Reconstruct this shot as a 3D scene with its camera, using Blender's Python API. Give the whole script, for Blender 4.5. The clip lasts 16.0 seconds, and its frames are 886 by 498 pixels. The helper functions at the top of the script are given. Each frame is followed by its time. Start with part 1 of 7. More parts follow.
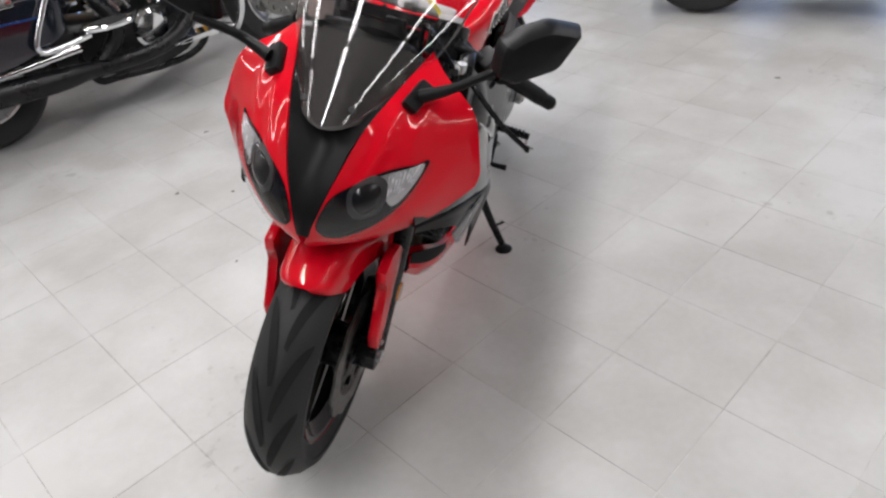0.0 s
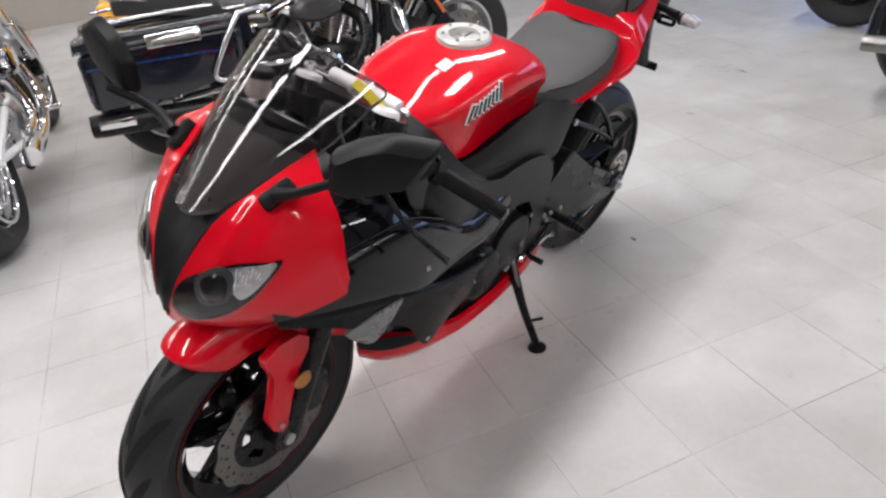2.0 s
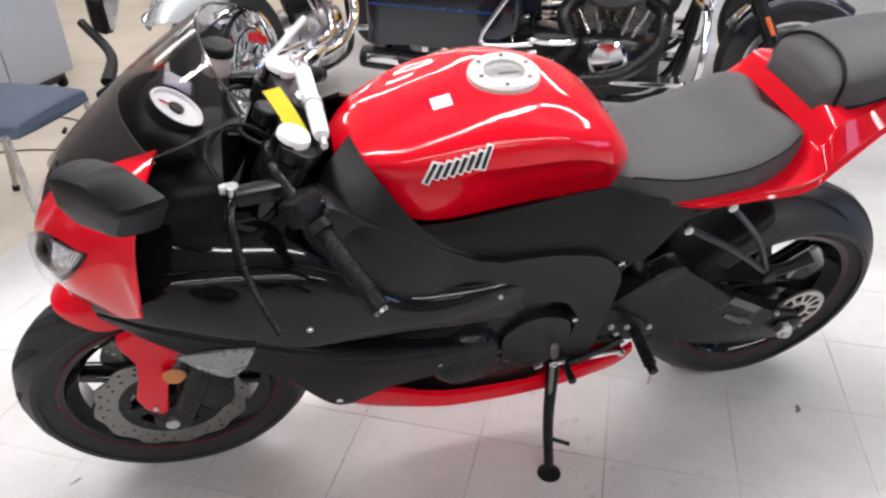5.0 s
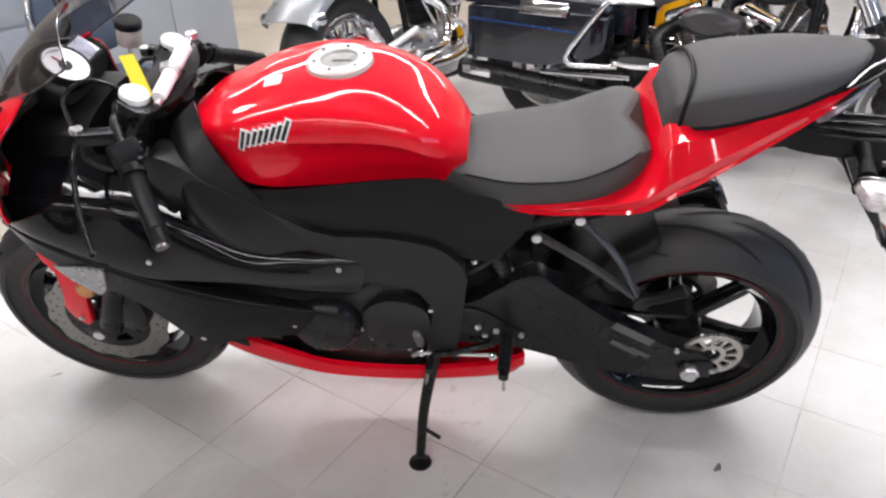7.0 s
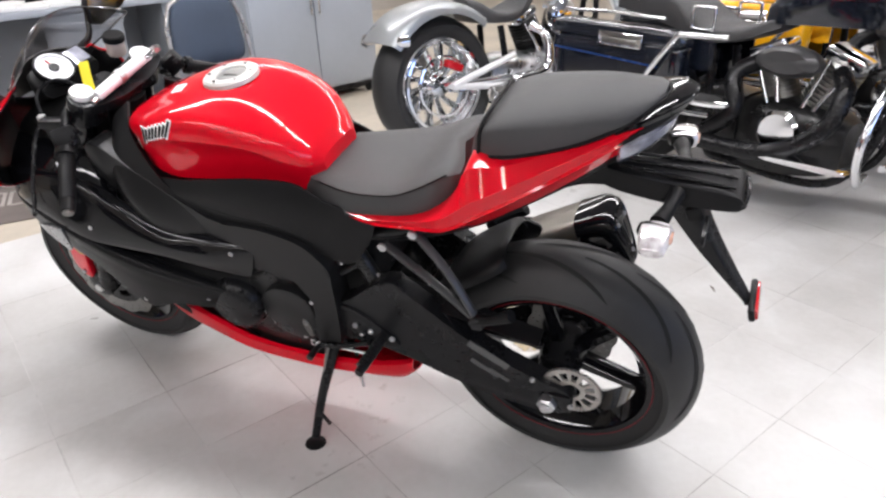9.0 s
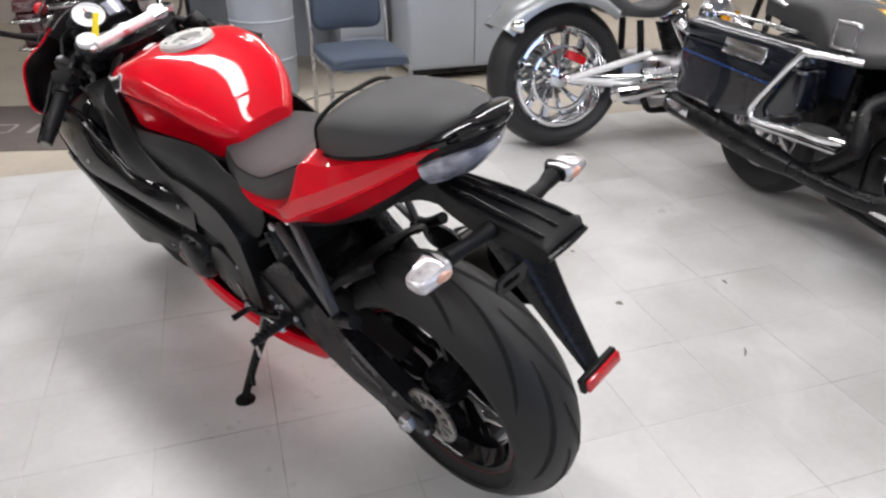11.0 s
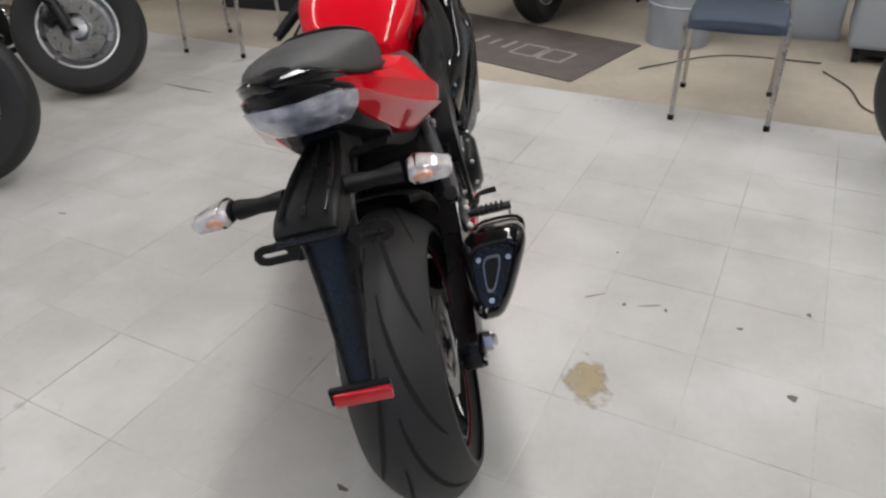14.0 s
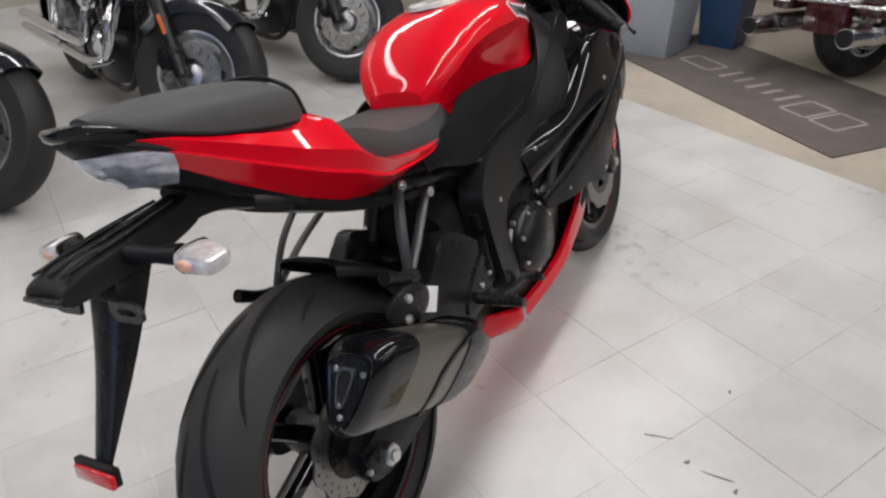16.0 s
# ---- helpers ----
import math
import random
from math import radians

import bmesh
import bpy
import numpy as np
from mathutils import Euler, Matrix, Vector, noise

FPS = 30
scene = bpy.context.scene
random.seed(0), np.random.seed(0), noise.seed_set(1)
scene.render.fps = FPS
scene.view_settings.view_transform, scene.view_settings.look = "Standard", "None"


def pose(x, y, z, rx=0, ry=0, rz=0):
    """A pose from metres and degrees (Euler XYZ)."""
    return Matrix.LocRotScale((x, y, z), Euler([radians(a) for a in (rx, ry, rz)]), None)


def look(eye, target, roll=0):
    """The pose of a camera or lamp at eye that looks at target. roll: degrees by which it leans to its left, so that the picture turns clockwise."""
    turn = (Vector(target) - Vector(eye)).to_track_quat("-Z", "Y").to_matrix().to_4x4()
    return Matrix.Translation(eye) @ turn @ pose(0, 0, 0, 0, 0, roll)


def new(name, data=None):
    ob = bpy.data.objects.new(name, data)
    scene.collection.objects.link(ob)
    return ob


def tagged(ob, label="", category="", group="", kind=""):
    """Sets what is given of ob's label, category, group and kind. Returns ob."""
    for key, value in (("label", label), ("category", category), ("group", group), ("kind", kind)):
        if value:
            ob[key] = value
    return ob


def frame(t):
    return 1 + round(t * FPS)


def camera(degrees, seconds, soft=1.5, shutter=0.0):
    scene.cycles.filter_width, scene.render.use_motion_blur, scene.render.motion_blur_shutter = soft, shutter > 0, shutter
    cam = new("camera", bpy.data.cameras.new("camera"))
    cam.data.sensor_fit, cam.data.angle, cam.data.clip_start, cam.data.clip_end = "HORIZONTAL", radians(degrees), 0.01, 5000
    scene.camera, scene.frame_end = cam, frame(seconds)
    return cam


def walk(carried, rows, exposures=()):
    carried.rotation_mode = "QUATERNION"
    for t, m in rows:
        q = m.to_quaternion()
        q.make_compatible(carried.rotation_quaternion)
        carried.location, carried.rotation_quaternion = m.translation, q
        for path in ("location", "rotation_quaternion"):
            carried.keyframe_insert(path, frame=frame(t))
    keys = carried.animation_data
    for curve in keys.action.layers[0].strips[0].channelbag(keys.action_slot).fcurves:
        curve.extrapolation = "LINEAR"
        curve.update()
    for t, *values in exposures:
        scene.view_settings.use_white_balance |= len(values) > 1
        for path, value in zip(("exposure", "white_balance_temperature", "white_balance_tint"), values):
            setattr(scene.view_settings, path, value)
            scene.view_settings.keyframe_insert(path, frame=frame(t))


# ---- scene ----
cam = camera(65.0, 16.0, soft=2.4)
PATH = [
    (0, (1.524, 0.985, 1.335), (0.415, -0.208, 0.175), -5.3),
    (0.5, (1.4, 1.043, 1.329), (0.356, -0.294, 0.271), -5.7),
    (1, (1.221, 1.051, 1.33), (0.303, -0.392, 0.294), -5.1),
    (1.5, (1.055, 1.113, 1.324), (0.275, -0.424, 0.31), -6.3),
    (2, (0.886, 1.21, 1.334), (0.318, -0.413, 0.313), -6.9),
    (2.5, (0.75, 1.133, 1.315), (0.406, -0.558, 0.304), -6.8),
    (3, (0.627, 1.048, 1.321), (0.468, -0.649, 0.275), -5.8),
    (3.5, (0.478, 1.03, 1.323), (0.445, -0.652, 0.242), -4.4),
    (5.8, (-0.215, 0.843, 1.299), (0.458, -0.737, 0.274), 0.4),
    (6, (-0.312, 0.833, 1.31), (0.422, -0.717, 0.282), 0.2),
    (6.5, (-0.481, 0.83, 1.279), (0.412, -0.659, 0.287), -0.5),
    (7, (-0.602, 0.74, 1.268), (0.369, -0.709, 0.289), -1.1),
    (7.5, (-0.719, 0.638, 1.281), (0.384, -0.722, 0.316), -1.6),
    (8, (-0.899, 0.556, 1.284), (0.352, -0.696, 0.352), -2.6),
    (8.5, (-1.113, 0.444, 1.291), (0.256, -0.69, 0.374), -2.3),
    (9, (-1.215, 0.34, 1.277), (0.203, -0.739, 0.37), -2.5),
    (11.5, (-1.482, -0.461, 1.282), (0.216, -0.812, 0.287), -0.6),
    (12, (-1.476, -0.62, 1.296), (0.228, -0.782, 0.262), -1.6),
    (12.5, (-1.526, -0.856, 1.291), (0.182, -0.727, 0.257), -1.3),
    (13, (-1.488, -1.015, 1.273), (0.159, -0.668, 0.193), -2.6),
    (13.5, (-1.388, -1.182, 1.283), (0.193, -0.623, 0.192), -1.9),
    (14, (-1.273, -1.288, 1.286), (0.214, -0.499, 0.207), -1.7),
    (14.5, (-1.123, -1.461, 1.299), (0.232, -0.434, 0.246), -1.3),
    (15, (-0.986, -1.585, 1.309), (0.282, -0.385, 0.333), -0.9),
    (15.5, (-0.785, -1.626, 1.297), (0.343, -0.286, 0.332), -0.5),
    (16, (-0.602, -1.646, 1.302), (0.292, -0.195, 0.254), -2.4),
]
EXPOSURES = [(0.0, -0.31, 6440, 12), (1.5, -0.20, 6440, 13), (2.5, -0.22, 6430, 14), (3.5, -0.02, 6420, 15), (6.0, 0.24, 6410, 15), (9.0, 0.24, 6410, 14), (11.5, -0.23, 6470, 12), (13.0, -0.58, 6600, 10), (14.5, -0.54, 6550, 11), (16.0, -0.46, 6500, 12)]
walk(cam, [(t, look(eye, target, roll)) for t, eye, target, roll in PATH], EXPOSURES)

# ---- world and lamps ----
world = bpy.data.worlds.new("world")
scene.world = world
world.use_nodes = True
world.node_tree.nodes["Background"].inputs[0].default_value = (0.9, 0.95, 1.0, 1)
world.node_tree.nodes["Background"].inputs[1].default_value = 0.02

CEIL = 3.05
# rows of ceiling strip lights, all lying along the same way
LIGHT_TURN = 30
# offset of each row across its length from the middle of the shop, and the watts of one fitting in it
ROWS = ((-5.8, 23), (-2.9, 28), (-0.15, 42), (2.9, 24), (5.8, 17))
_c, _s = math.cos(radians(LIGHT_TURN)), math.sin(radians(LIGHT_TURN))
LIGHTS = [(0.35 + u * _c - v * _s, -0.45 + u * _s + v * _c, watts) for v, watts in ROWS for u in (-2.44, 0.0, 2.44)]


def strip_lamp(x, y, turn, power=25):
    data = bpy.data.lights.new("strip_lamp", "AREA")
    data.shape, data.size, data.size_y, data.energy = "RECTANGLE", 2.36, 0.19, power
    data.color = (1.0, 0.99, 0.985)
    lamp = new("strip_lamp", data)
    lamp.matrix_world = pose(x, y, CEIL - 0.11, 0, 0, turn)
    return lamp


# ---- materials ----
def node_mat(name, color, rough=0.5, metal=0.0, coat=0.0, vary=0.15, scale=8.0, bump=0.0, bump_scale=120.0, rough_vary=0.1, spec=0.5, second=None):
    """A surface with colour and roughness that vary at two scales, and fine relief."""
    m = bpy.data.materials.new(name)
    m.use_nodes = True
    nt = m.node_tree
    b = nt.nodes["Principled BSDF"]
    geo = nt.nodes.new("ShaderNodeTexCoord")
    n1 = nt.nodes.new("ShaderNodeTexNoise")
    n1.inputs["Scale"].default_value, n1.inputs["Detail"].default_value = scale, 5
    n2 = nt.nodes.new("ShaderNodeTexNoise")
    n2.inputs["Scale"].default_value, n2.inputs["Detail"].default_value = scale * 9, 3
    nt.links.new(geo.outputs["Object"], n1.inputs["Vector"])
    nt.links.new(geo.outputs["Object"], n2.inputs["Vector"])
    add = nt.nodes.new("ShaderNodeMath")
    add.operation = "MULTIPLY_ADD"
    add.inputs[1].default_value = 0.35
    nt.links.new(n2.outputs[0], add.inputs[0])
    nt.links.new(n1.outputs[0], add.inputs[2])
    ramp = nt.nodes.new("ShaderNodeMapRange")
    ramp.inputs[1].default_value, ramp.inputs[2].default_value = 0.4, 0.95
    nt.links.new(add.outputs[0], ramp.inputs[0])
    mix = nt.nodes.new("ShaderNodeMix")
    mix.data_type = "RGBA"
    dark = second if second else tuple(c * (1 - vary) for c in color)
    light = tuple(min(1, c * (1 + vary)) for c in color)
    mix.inputs[6].default_value, mix.inputs[7].default_value = (*dark, 1), (*light, 1)
    nt.links.new(ramp.outputs[0], mix.inputs[0])
    nt.links.new(mix.outputs[2], b.inputs["Base Color"])
    rr = nt.nodes.new("ShaderNodeMapRange")
    rr.inputs[3].default_value, rr.inputs[4].default_value = max(0.02, rough - rough_vary), min(1, rough + rough_vary)
    nt.links.new(ramp.outputs[0], rr.inputs[0])
    nt.links.new(rr.outputs[0], b.inputs["Roughness"])
    b.inputs["Metallic"].default_value = metal
    b.inputs["Coat Weight"].default_value = coat
    b.inputs["Coat Roughness"].default_value, b.inputs["Coat IOR"].default_value = 0.04, 1.4
    b.inputs["Specular IOR Level"].default_value = spec
    if bump:
        n3 = nt.nodes.new("ShaderNodeTexNoise")
        n3.inputs["Scale"].default_value, n3.inputs["Detail"].default_value = bump_scale, 3
        nt.links.new(geo.outputs["Object"], n3.inputs["Vector"])
        bp = nt.nodes.new("ShaderNodeBump")
        bp.inputs["Strength"].default_value, bp.inputs["Distance"].default_value = bump, 0.002
        nt.links.new(n3.outputs[0], bp.inputs["Height"])
        nt.links.new(bp.outputs[0], b.inputs["Normal"])
    return m


RED = node_mat("red_paint", (0.67, 0.002, 0.014), 0.35, coat=1.0, vary=0.05, scale=3, rough_vary=0.03, spec=0.04)
RED.node_tree.nodes["Principled BSDF"].inputs["Coat IOR"].default_value = 1.42
BLACK = node_mat("gloss_black_paint", (0.004, 0.004, 0.005), 0.12, coat=1.0, vary=0.2, scale=4, rough_vary=0.03, spec=0.05)
MATTE = node_mat("matte_black_plastic", (0.008, 0.008, 0.0085), 0.40, vary=0.3, scale=10, rough_vary=0.06, spec=0.16, bump=0.10, bump_scale=500)
SATIN = node_mat("satin_black_metal", (0.008, 0.008, 0.009), 0.28, vary=0.3, scale=9, rough_vary=0.06, spec=0.26)
ENGINE = node_mat("engine_black", (0.012, 0.012, 0.0125), 0.32, metal=0.3, vary=0.4, scale=14, bump=0.1, bump_scale=200)
VINYL = node_mat("seat_vinyl", (0.046, 0.046, 0.047), 0.56, vary=0.15, scale=6, bump=0.35, bump_scale=650)
RUBBER = node_mat("tyre_rubber", (0.020, 0.020, 0.0205), 0.52, spec=0.36, vary=0.25, scale=7, bump=0.15, bump_scale=300)
DARKRED = node_mat("dull_dark_red_stripe", (0.22, 0.004, 0.012), 0.4, vary=0.2, scale=6, spec=0.2)
# near-black that paints in the shade of grooves, gaps, recesses and openings
SHADEBLACK = node_mat("shade_black", (0.004, 0.004, 0.004), 0.9, vary=0.1)
ALU = node_mat("bare_aluminium", (0.62, 0.62, 0.63), 0.32, metal=1, vary=0.12, scale=20)
WHITEALU = node_mat("bright_silver", (0.82, 0.82, 0.82), 0.4, metal=0.15, vary=0.06, scale=20)
STEEL = node_mat("disc_steel", (0.25, 0.245, 0.235), 0.35, metal=1, vary=0.15, scale=30)
CHROME = node_mat("chrome", (0.85, 0.86, 0.88), 0.07, metal=1, vary=0.04, scale=10, rough_vary=0.04)
TITAN = node_mat("muffler_skin", (0.17, 0.158, 0.138), 0.38, metal=0.9, vary=0.12, scale=8)
SILVER = node_mat("silver_paint", (0.34, 0.36, 0.37), 0.34, metal=0.6, coat=0.6, vary=0.08, scale=6)
REDLENS = node_mat("red_reflector", (0.5, 0.01, 0.015), 0.15, coat=1, vary=0.2, scale=40)
AMBER = node_mat("amber_reflector", (0.46, 0.16, 0.02), 0.2, coat=1, vary=0.2, scale=40)
CLEARL = node_mat("clear_lamp_plastic", (0.44, 0.45, 0.52), 0.12, metal=0.35, coat=1, vary=0.4, scale=45, second=(0.24, 0.24, 0.28))
YELLOW = node_mat("yellow_tag", (0.85, 0.68, 0.02), 0.5, vary=0.05)
WHITE = node_mat("white_mark", (0.85, 0.85, 0.85), 0.4, vary=0.04)
INKY = node_mat("black_mark", (0.01, 0.01, 0.01), 0.4, vary=0.1)
YELPAINT = node_mat("yellow_paint", (0.85, 0.42, 0.01), 0.25, coat=1, vary=0.06)
MAROON = node_mat("maroon_paint", (0.045, 0.004, 0.007), 0.2, coat=1, vary=0.1)
NAVY = node_mat("navy_black_paint", (0.006, 0.008, 0.014), 0.14, coat=1, vary=0.2, rough_vary=0.04)
GREYMETAL = node_mat("grey_enamel", (0.34, 0.37, 0.41), 0.42, vary=0.05, scale=3)
GREYBIN = node_mat("grey_bin_plastic", (0.33, 0.36, 0.40), 0.45, vary=0.1, scale=4)
BLUEBIN = node_mat("blue_bin_plastic", (0.022, 0.06, 0.14), 0.45, vary=0.12, scale=4)
CHAIRBLUE = node_mat("blue_grey_upholstery", (0.050, 0.068, 0.10), 0.75, vary=0.15, scale=5, bump=0.3, bump_scale=400)
LEGMETAL = node_mat("brushed_leg_metal", (0.5, 0.48, 0.45), 0.3, metal=0.9, vary=0.15, scale=12)
WALLM = node_mat("painted_wall", (0.42, 0.385, 0.335), 0.7, vary=0.08, scale=1.5, bump=0.1, bump_scale=60)
CEILM = node_mat("ceiling_board", (0.36, 0.355, 0.34), 0.85, vary=0.06, scale=3, bump=0.3, bump_scale=150)
MATCARPET = node_mat("brown_mat", (0.125, 0.105, 0.096), 0.95, vary=0.2, scale=8, bump=0.6, bump_scale=300)
MATPRINT = node_mat("mat_print", (0.30, 0.27, 0.25), 0.95, vary=0.25, scale=12)
CABLE = node_mat("cable_sheath", (0.05, 0.045, 0.04), 0.5, vary=0.2)
PAPER = node_mat("paper", (0.75, 0.75, 0.73), 0.7, vary=0.06)


def emit_mat(name, color, strength):
    m = bpy.data.materials.new(name)
    m.use_nodes = True
    b = m.node_tree.nodes["Principled BSDF"]
    b.inputs["Base Color"].default_value = (*color, 1)
    b.inputs["Emission Color"].default_value, b.inputs["Emission Strength"].default_value = (*color, 1), strength
    return m


TUBE = emit_mat("lit_tube", (1.0, 0.98, 0.95), 12)


def screen_mat(name, tint, gloss=1.0, haze=0.0):
    """Tinted clear plastic: it lets light through and mirrors at the surface."""
    m = bpy.data.materials.new(name)
    m.use_nodes = True
    nt = m.node_tree
    nt.nodes.remove(nt.nodes["Principled BSDF"])
    out = nt.nodes["Material Output"]
    tr, gl, mix, fr = (nt.nodes.new("ShaderNode" + k) for k in ("BsdfTransparent", "BsdfGlossy", "MixShader", "LayerWeight"))
    tr.inputs[0].default_value = (*tint, 1)
    gl.inputs["Roughness"].default_value = 0.03
    fr.inputs["Blend"].default_value = 0.5
    pw, ad = nt.nodes.new("ShaderNodeMath"), nt.nodes.new("ShaderNodeMath")
    pw.operation, pw.inputs[1].default_value = "POWER", 4.5
    ad.operation, ad.inputs[1].default_value, ad.inputs[2].default_value = "MULTIPLY_ADD", 0.9, 0.04
    nt.links.new(fr.outputs["Facing"], pw.inputs[0])
    nt.links.new(pw.outputs[0], ad.inputs[0])
    nt.links.new(ad.outputs[0], mix.inputs[0])
    nt.links.new(tr.outputs[0], mix.inputs[1])
    nt.links.new(gl.outputs[0], mix.inputs[2])
    nt.links.new(mix.outputs[0], out.inputs[0])
    return m


SCREEN = screen_mat("smoked_screen", (0.78, 0.77, 0.77))
LENS = screen_mat("clear_lens", (0.92, 0.92, 0.93))


def floor_mat():
    m = bpy.data.materials.new("vinyl_tile")
    m.use_nodes = True
    nt = m.node_tree
    b = nt.nodes["Principled BSDF"]
    geo = nt.nodes.new("ShaderNodeNewGeometry")
    info = nt.nodes.new("ShaderNodeObjectInfo")
    big, mid, fine = (nt.nodes.new("ShaderNodeTexNoise") for _ in range(3))
    for n, s, d in ((big, 0.8, 3), (mid, 5.0, 6), (fine, 45, 5)):
        n.inputs["Scale"].default_value, n.inputs["Detail"].default_value = s, d
        nt.links.new(geo.outputs["Position"], n.inputs["Vector"])
    s1 = nt.nodes.new("ShaderNodeMath")
    s1.operation = "MULTIPLY_ADD"
    s1.inputs[1].default_value = 0.30
    nt.links.new(mid.outputs[0], s1.inputs[0])
    nt.links.new(big.outputs[0], s1.inputs[2])
    s2 = nt.nodes.new("ShaderNodeMath")
    s2.operation = "MULTIPLY_ADD"
    s2.inputs[1].default_value = 0.06
    nt.links.new(info.outputs["Random"], s2.inputs[0])
    nt.links.new(s1.outputs[0], s2.inputs[2])
    s3 = nt.nodes.new("ShaderNodeMath")
    s3.operation = "MULTIPLY_ADD"
    s3.inputs[1].default_value = 0.12
    nt.links.new(fine.outputs[0], s3.inputs[0])
    nt.links.new(s2.outputs[0], s3.inputs[2])
    ramp = nt.nodes.new("ShaderNodeValToRGB")
    ramp.color_ramp.elements[0].position, ramp.color_ramp.elements[0].color = 0.49, (0.39, 0.38, 0.362, 1)
    ramp.color_ramp.elements[1].position, ramp.color_ramp.elements[1].color = 0.90, (0.62, 0.617, 0.605, 1)
    nt.links.new(s3.outputs[0], ramp.inputs[0])
    dirt = nt.nodes.new("ShaderNodeTexNoise")
    dirt.inputs["Scale"].default_value, dirt.inputs["Detail"].default_value, dirt.inputs["Roughness"].default_value, dirt.inputs["Distortion"].default_value = 1.9, 4, 0.50, 0.0
    nt.links.new(geo.outputs["Position"], dirt.inputs["Vector"])
    dr = nt.nodes.new("ShaderNodeMapRange")
    dr.inputs[1].default_value, dr.inputs[2].default_value, dr.inputs[4].default_value = 0.40, 0.90, 0.42
    dr.interpolation_type = "SMOOTHERSTEP"
    nt.links.new(dirt.outputs[0], dr.inputs[0])
    soil = nt.nodes.new("ShaderNodeMix")
    soil.data_type = "RGBA"
    soil.inputs[7].default_value = (0.36, 0.335, 0.30, 1)
    nt.links.new(dr.outputs[0], soil.inputs[0])
    nt.links.new(ramp.outputs[0], soil.inputs[6])
    # pale worn patches
    worn, wr, pale = nt.nodes.new("ShaderNodeTexNoise"), nt.nodes.new("ShaderNodeMapRange"), nt.nodes.new("ShaderNodeMix")
    worn.inputs["Scale"].default_value, worn.inputs["Detail"].default_value, worn.inputs["Distortion"].default_value = 3.1, 6, 0.6
    wr.inputs[1].default_value, wr.inputs[2].default_value, wr.inputs[4].default_value = 0.53, 0.70, 0.45
    pale.data_type, pale.inputs[7].default_value = "RGBA", (0.64, 0.64, 0.63, 1)
    nt.links.new(geo.outputs["Position"], worn.inputs["Vector"])
    nt.links.new(worn.outputs[0], wr.inputs[0])
    nt.links.new(wr.outputs[0], pale.inputs[0])
    nt.links.new(soil.outputs[2], pale.inputs[6])
    # small dark smudges and specks, in some places only
    smudge, place, mul, sr, marks = (nt.nodes.new(k) for k in ("ShaderNodeTexNoise", "ShaderNodeTexNoise", "ShaderNodeMath", "ShaderNodeMapRange", "ShaderNodeMix"))
    smudge.inputs["Scale"].default_value, smudge.inputs["Detail"].default_value, smudge.inputs["Roughness"].default_value, smudge.inputs["Distortion"].default_value = 21.0, 5, 0.55, 0.0
    place.inputs["Scale"].default_value, place.inputs["Detail"].default_value = 1.3, 2
    mul.operation = "MULTIPLY"
    sr.inputs[1].default_value, sr.inputs[2].default_value, sr.inputs[4].default_value = 0.385, 0.47, 0.38
    marks.data_type, marks.inputs[7].default_value = "RGBA", (0.20, 0.185, 0.165, 1)
    nt.links.new(geo.outputs["Position"], smudge.inputs["Vector"])
    nt.links.new(geo.outputs["Position"], place.inputs["Vector"])
    nt.links.new(smudge.outputs[0], mul.inputs[0])
    nt.links.new(place.outputs[0], mul.inputs[1])
    nt.links.new(mul.outputs[0], sr.inputs[0])
    nt.links.new(sr.outputs[0], marks.inputs[0])
    nt.links.new(pale.outputs[2], marks.inputs[6])
    # grime that has crept over the tile edges here and there
    sep, px, py, near, jit, add, edge, patch_n, pr, mul2, grime = (nt.nodes.new("ShaderNode" + k) for k in ("SeparateXYZ", "Math", "Math", "Math", "TexNoise", "Math", "MapRange", "TexNoise", "MapRange", "Math", "Mix"))
    nt.links.new(geo.outputs["Position"], sep.inputs[0])
    for n, axis in ((px, 0), (py, 1)):
        n.operation, n.inputs[1].default_value = "PINGPONG", 0.1524
        nt.links.new(sep.outputs[axis], n.inputs[0])
    near.operation = "MINIMUM"
    nt.links.new(px.outputs[0], near.inputs[0])
    nt.links.new(py.outputs[0], near.inputs[1])
    jit.inputs["Scale"].default_value, jit.inputs["Detail"].default_value = 55, 4
    nt.links.new(geo.outputs["Position"], jit.inputs["Vector"])
    add.operation, add.inputs[1].default_value = "MULTIPLY_ADD", 0.006
    nt.links.new(jit.outputs[0], add.inputs[0])
    nt.links.new(near.outputs[0], add.inputs[2])
    edge.inputs[1].default_value, edge.inputs[2].default_value, edge.inputs[3].default_value, edge.inputs[4].default_value = 0.0025, 0.0058, 1.0, 0.0
    nt.links.new(add.outputs[0], edge.inputs[0])
    patch_n.inputs["Scale"].default_value, patch_n.inputs["Detail"].default_value = 2.3, 3
    nt.links.new(geo.outputs["Position"], patch_n.inputs["Vector"])
    pr.inputs[1].default_value, pr.inputs[2].default_value, pr.inputs[4].default_value = 0.47, 0.66, 0.75
    nt.links.new(patch_n.outputs[0], pr.inputs[0])
    mul2.operation = "MULTIPLY"
    nt.links.new(edge.outputs[0], mul2.inputs[0])
    nt.links.new(pr.outputs[0], mul2.inputs[1])
    grime.data_type, grime.inputs[7].default_value = "RGBA", (0.15, 0.13, 0.105, 1)
    nt.links.new(mul2.outputs[0], grime.inputs[0])
    nt.links.new(marks.outputs[2], grime.inputs[6])
    nt.links.new(grime.outputs[2], b.inputs["Base Color"])
    rr = nt.nodes.new("ShaderNodeMapRange")
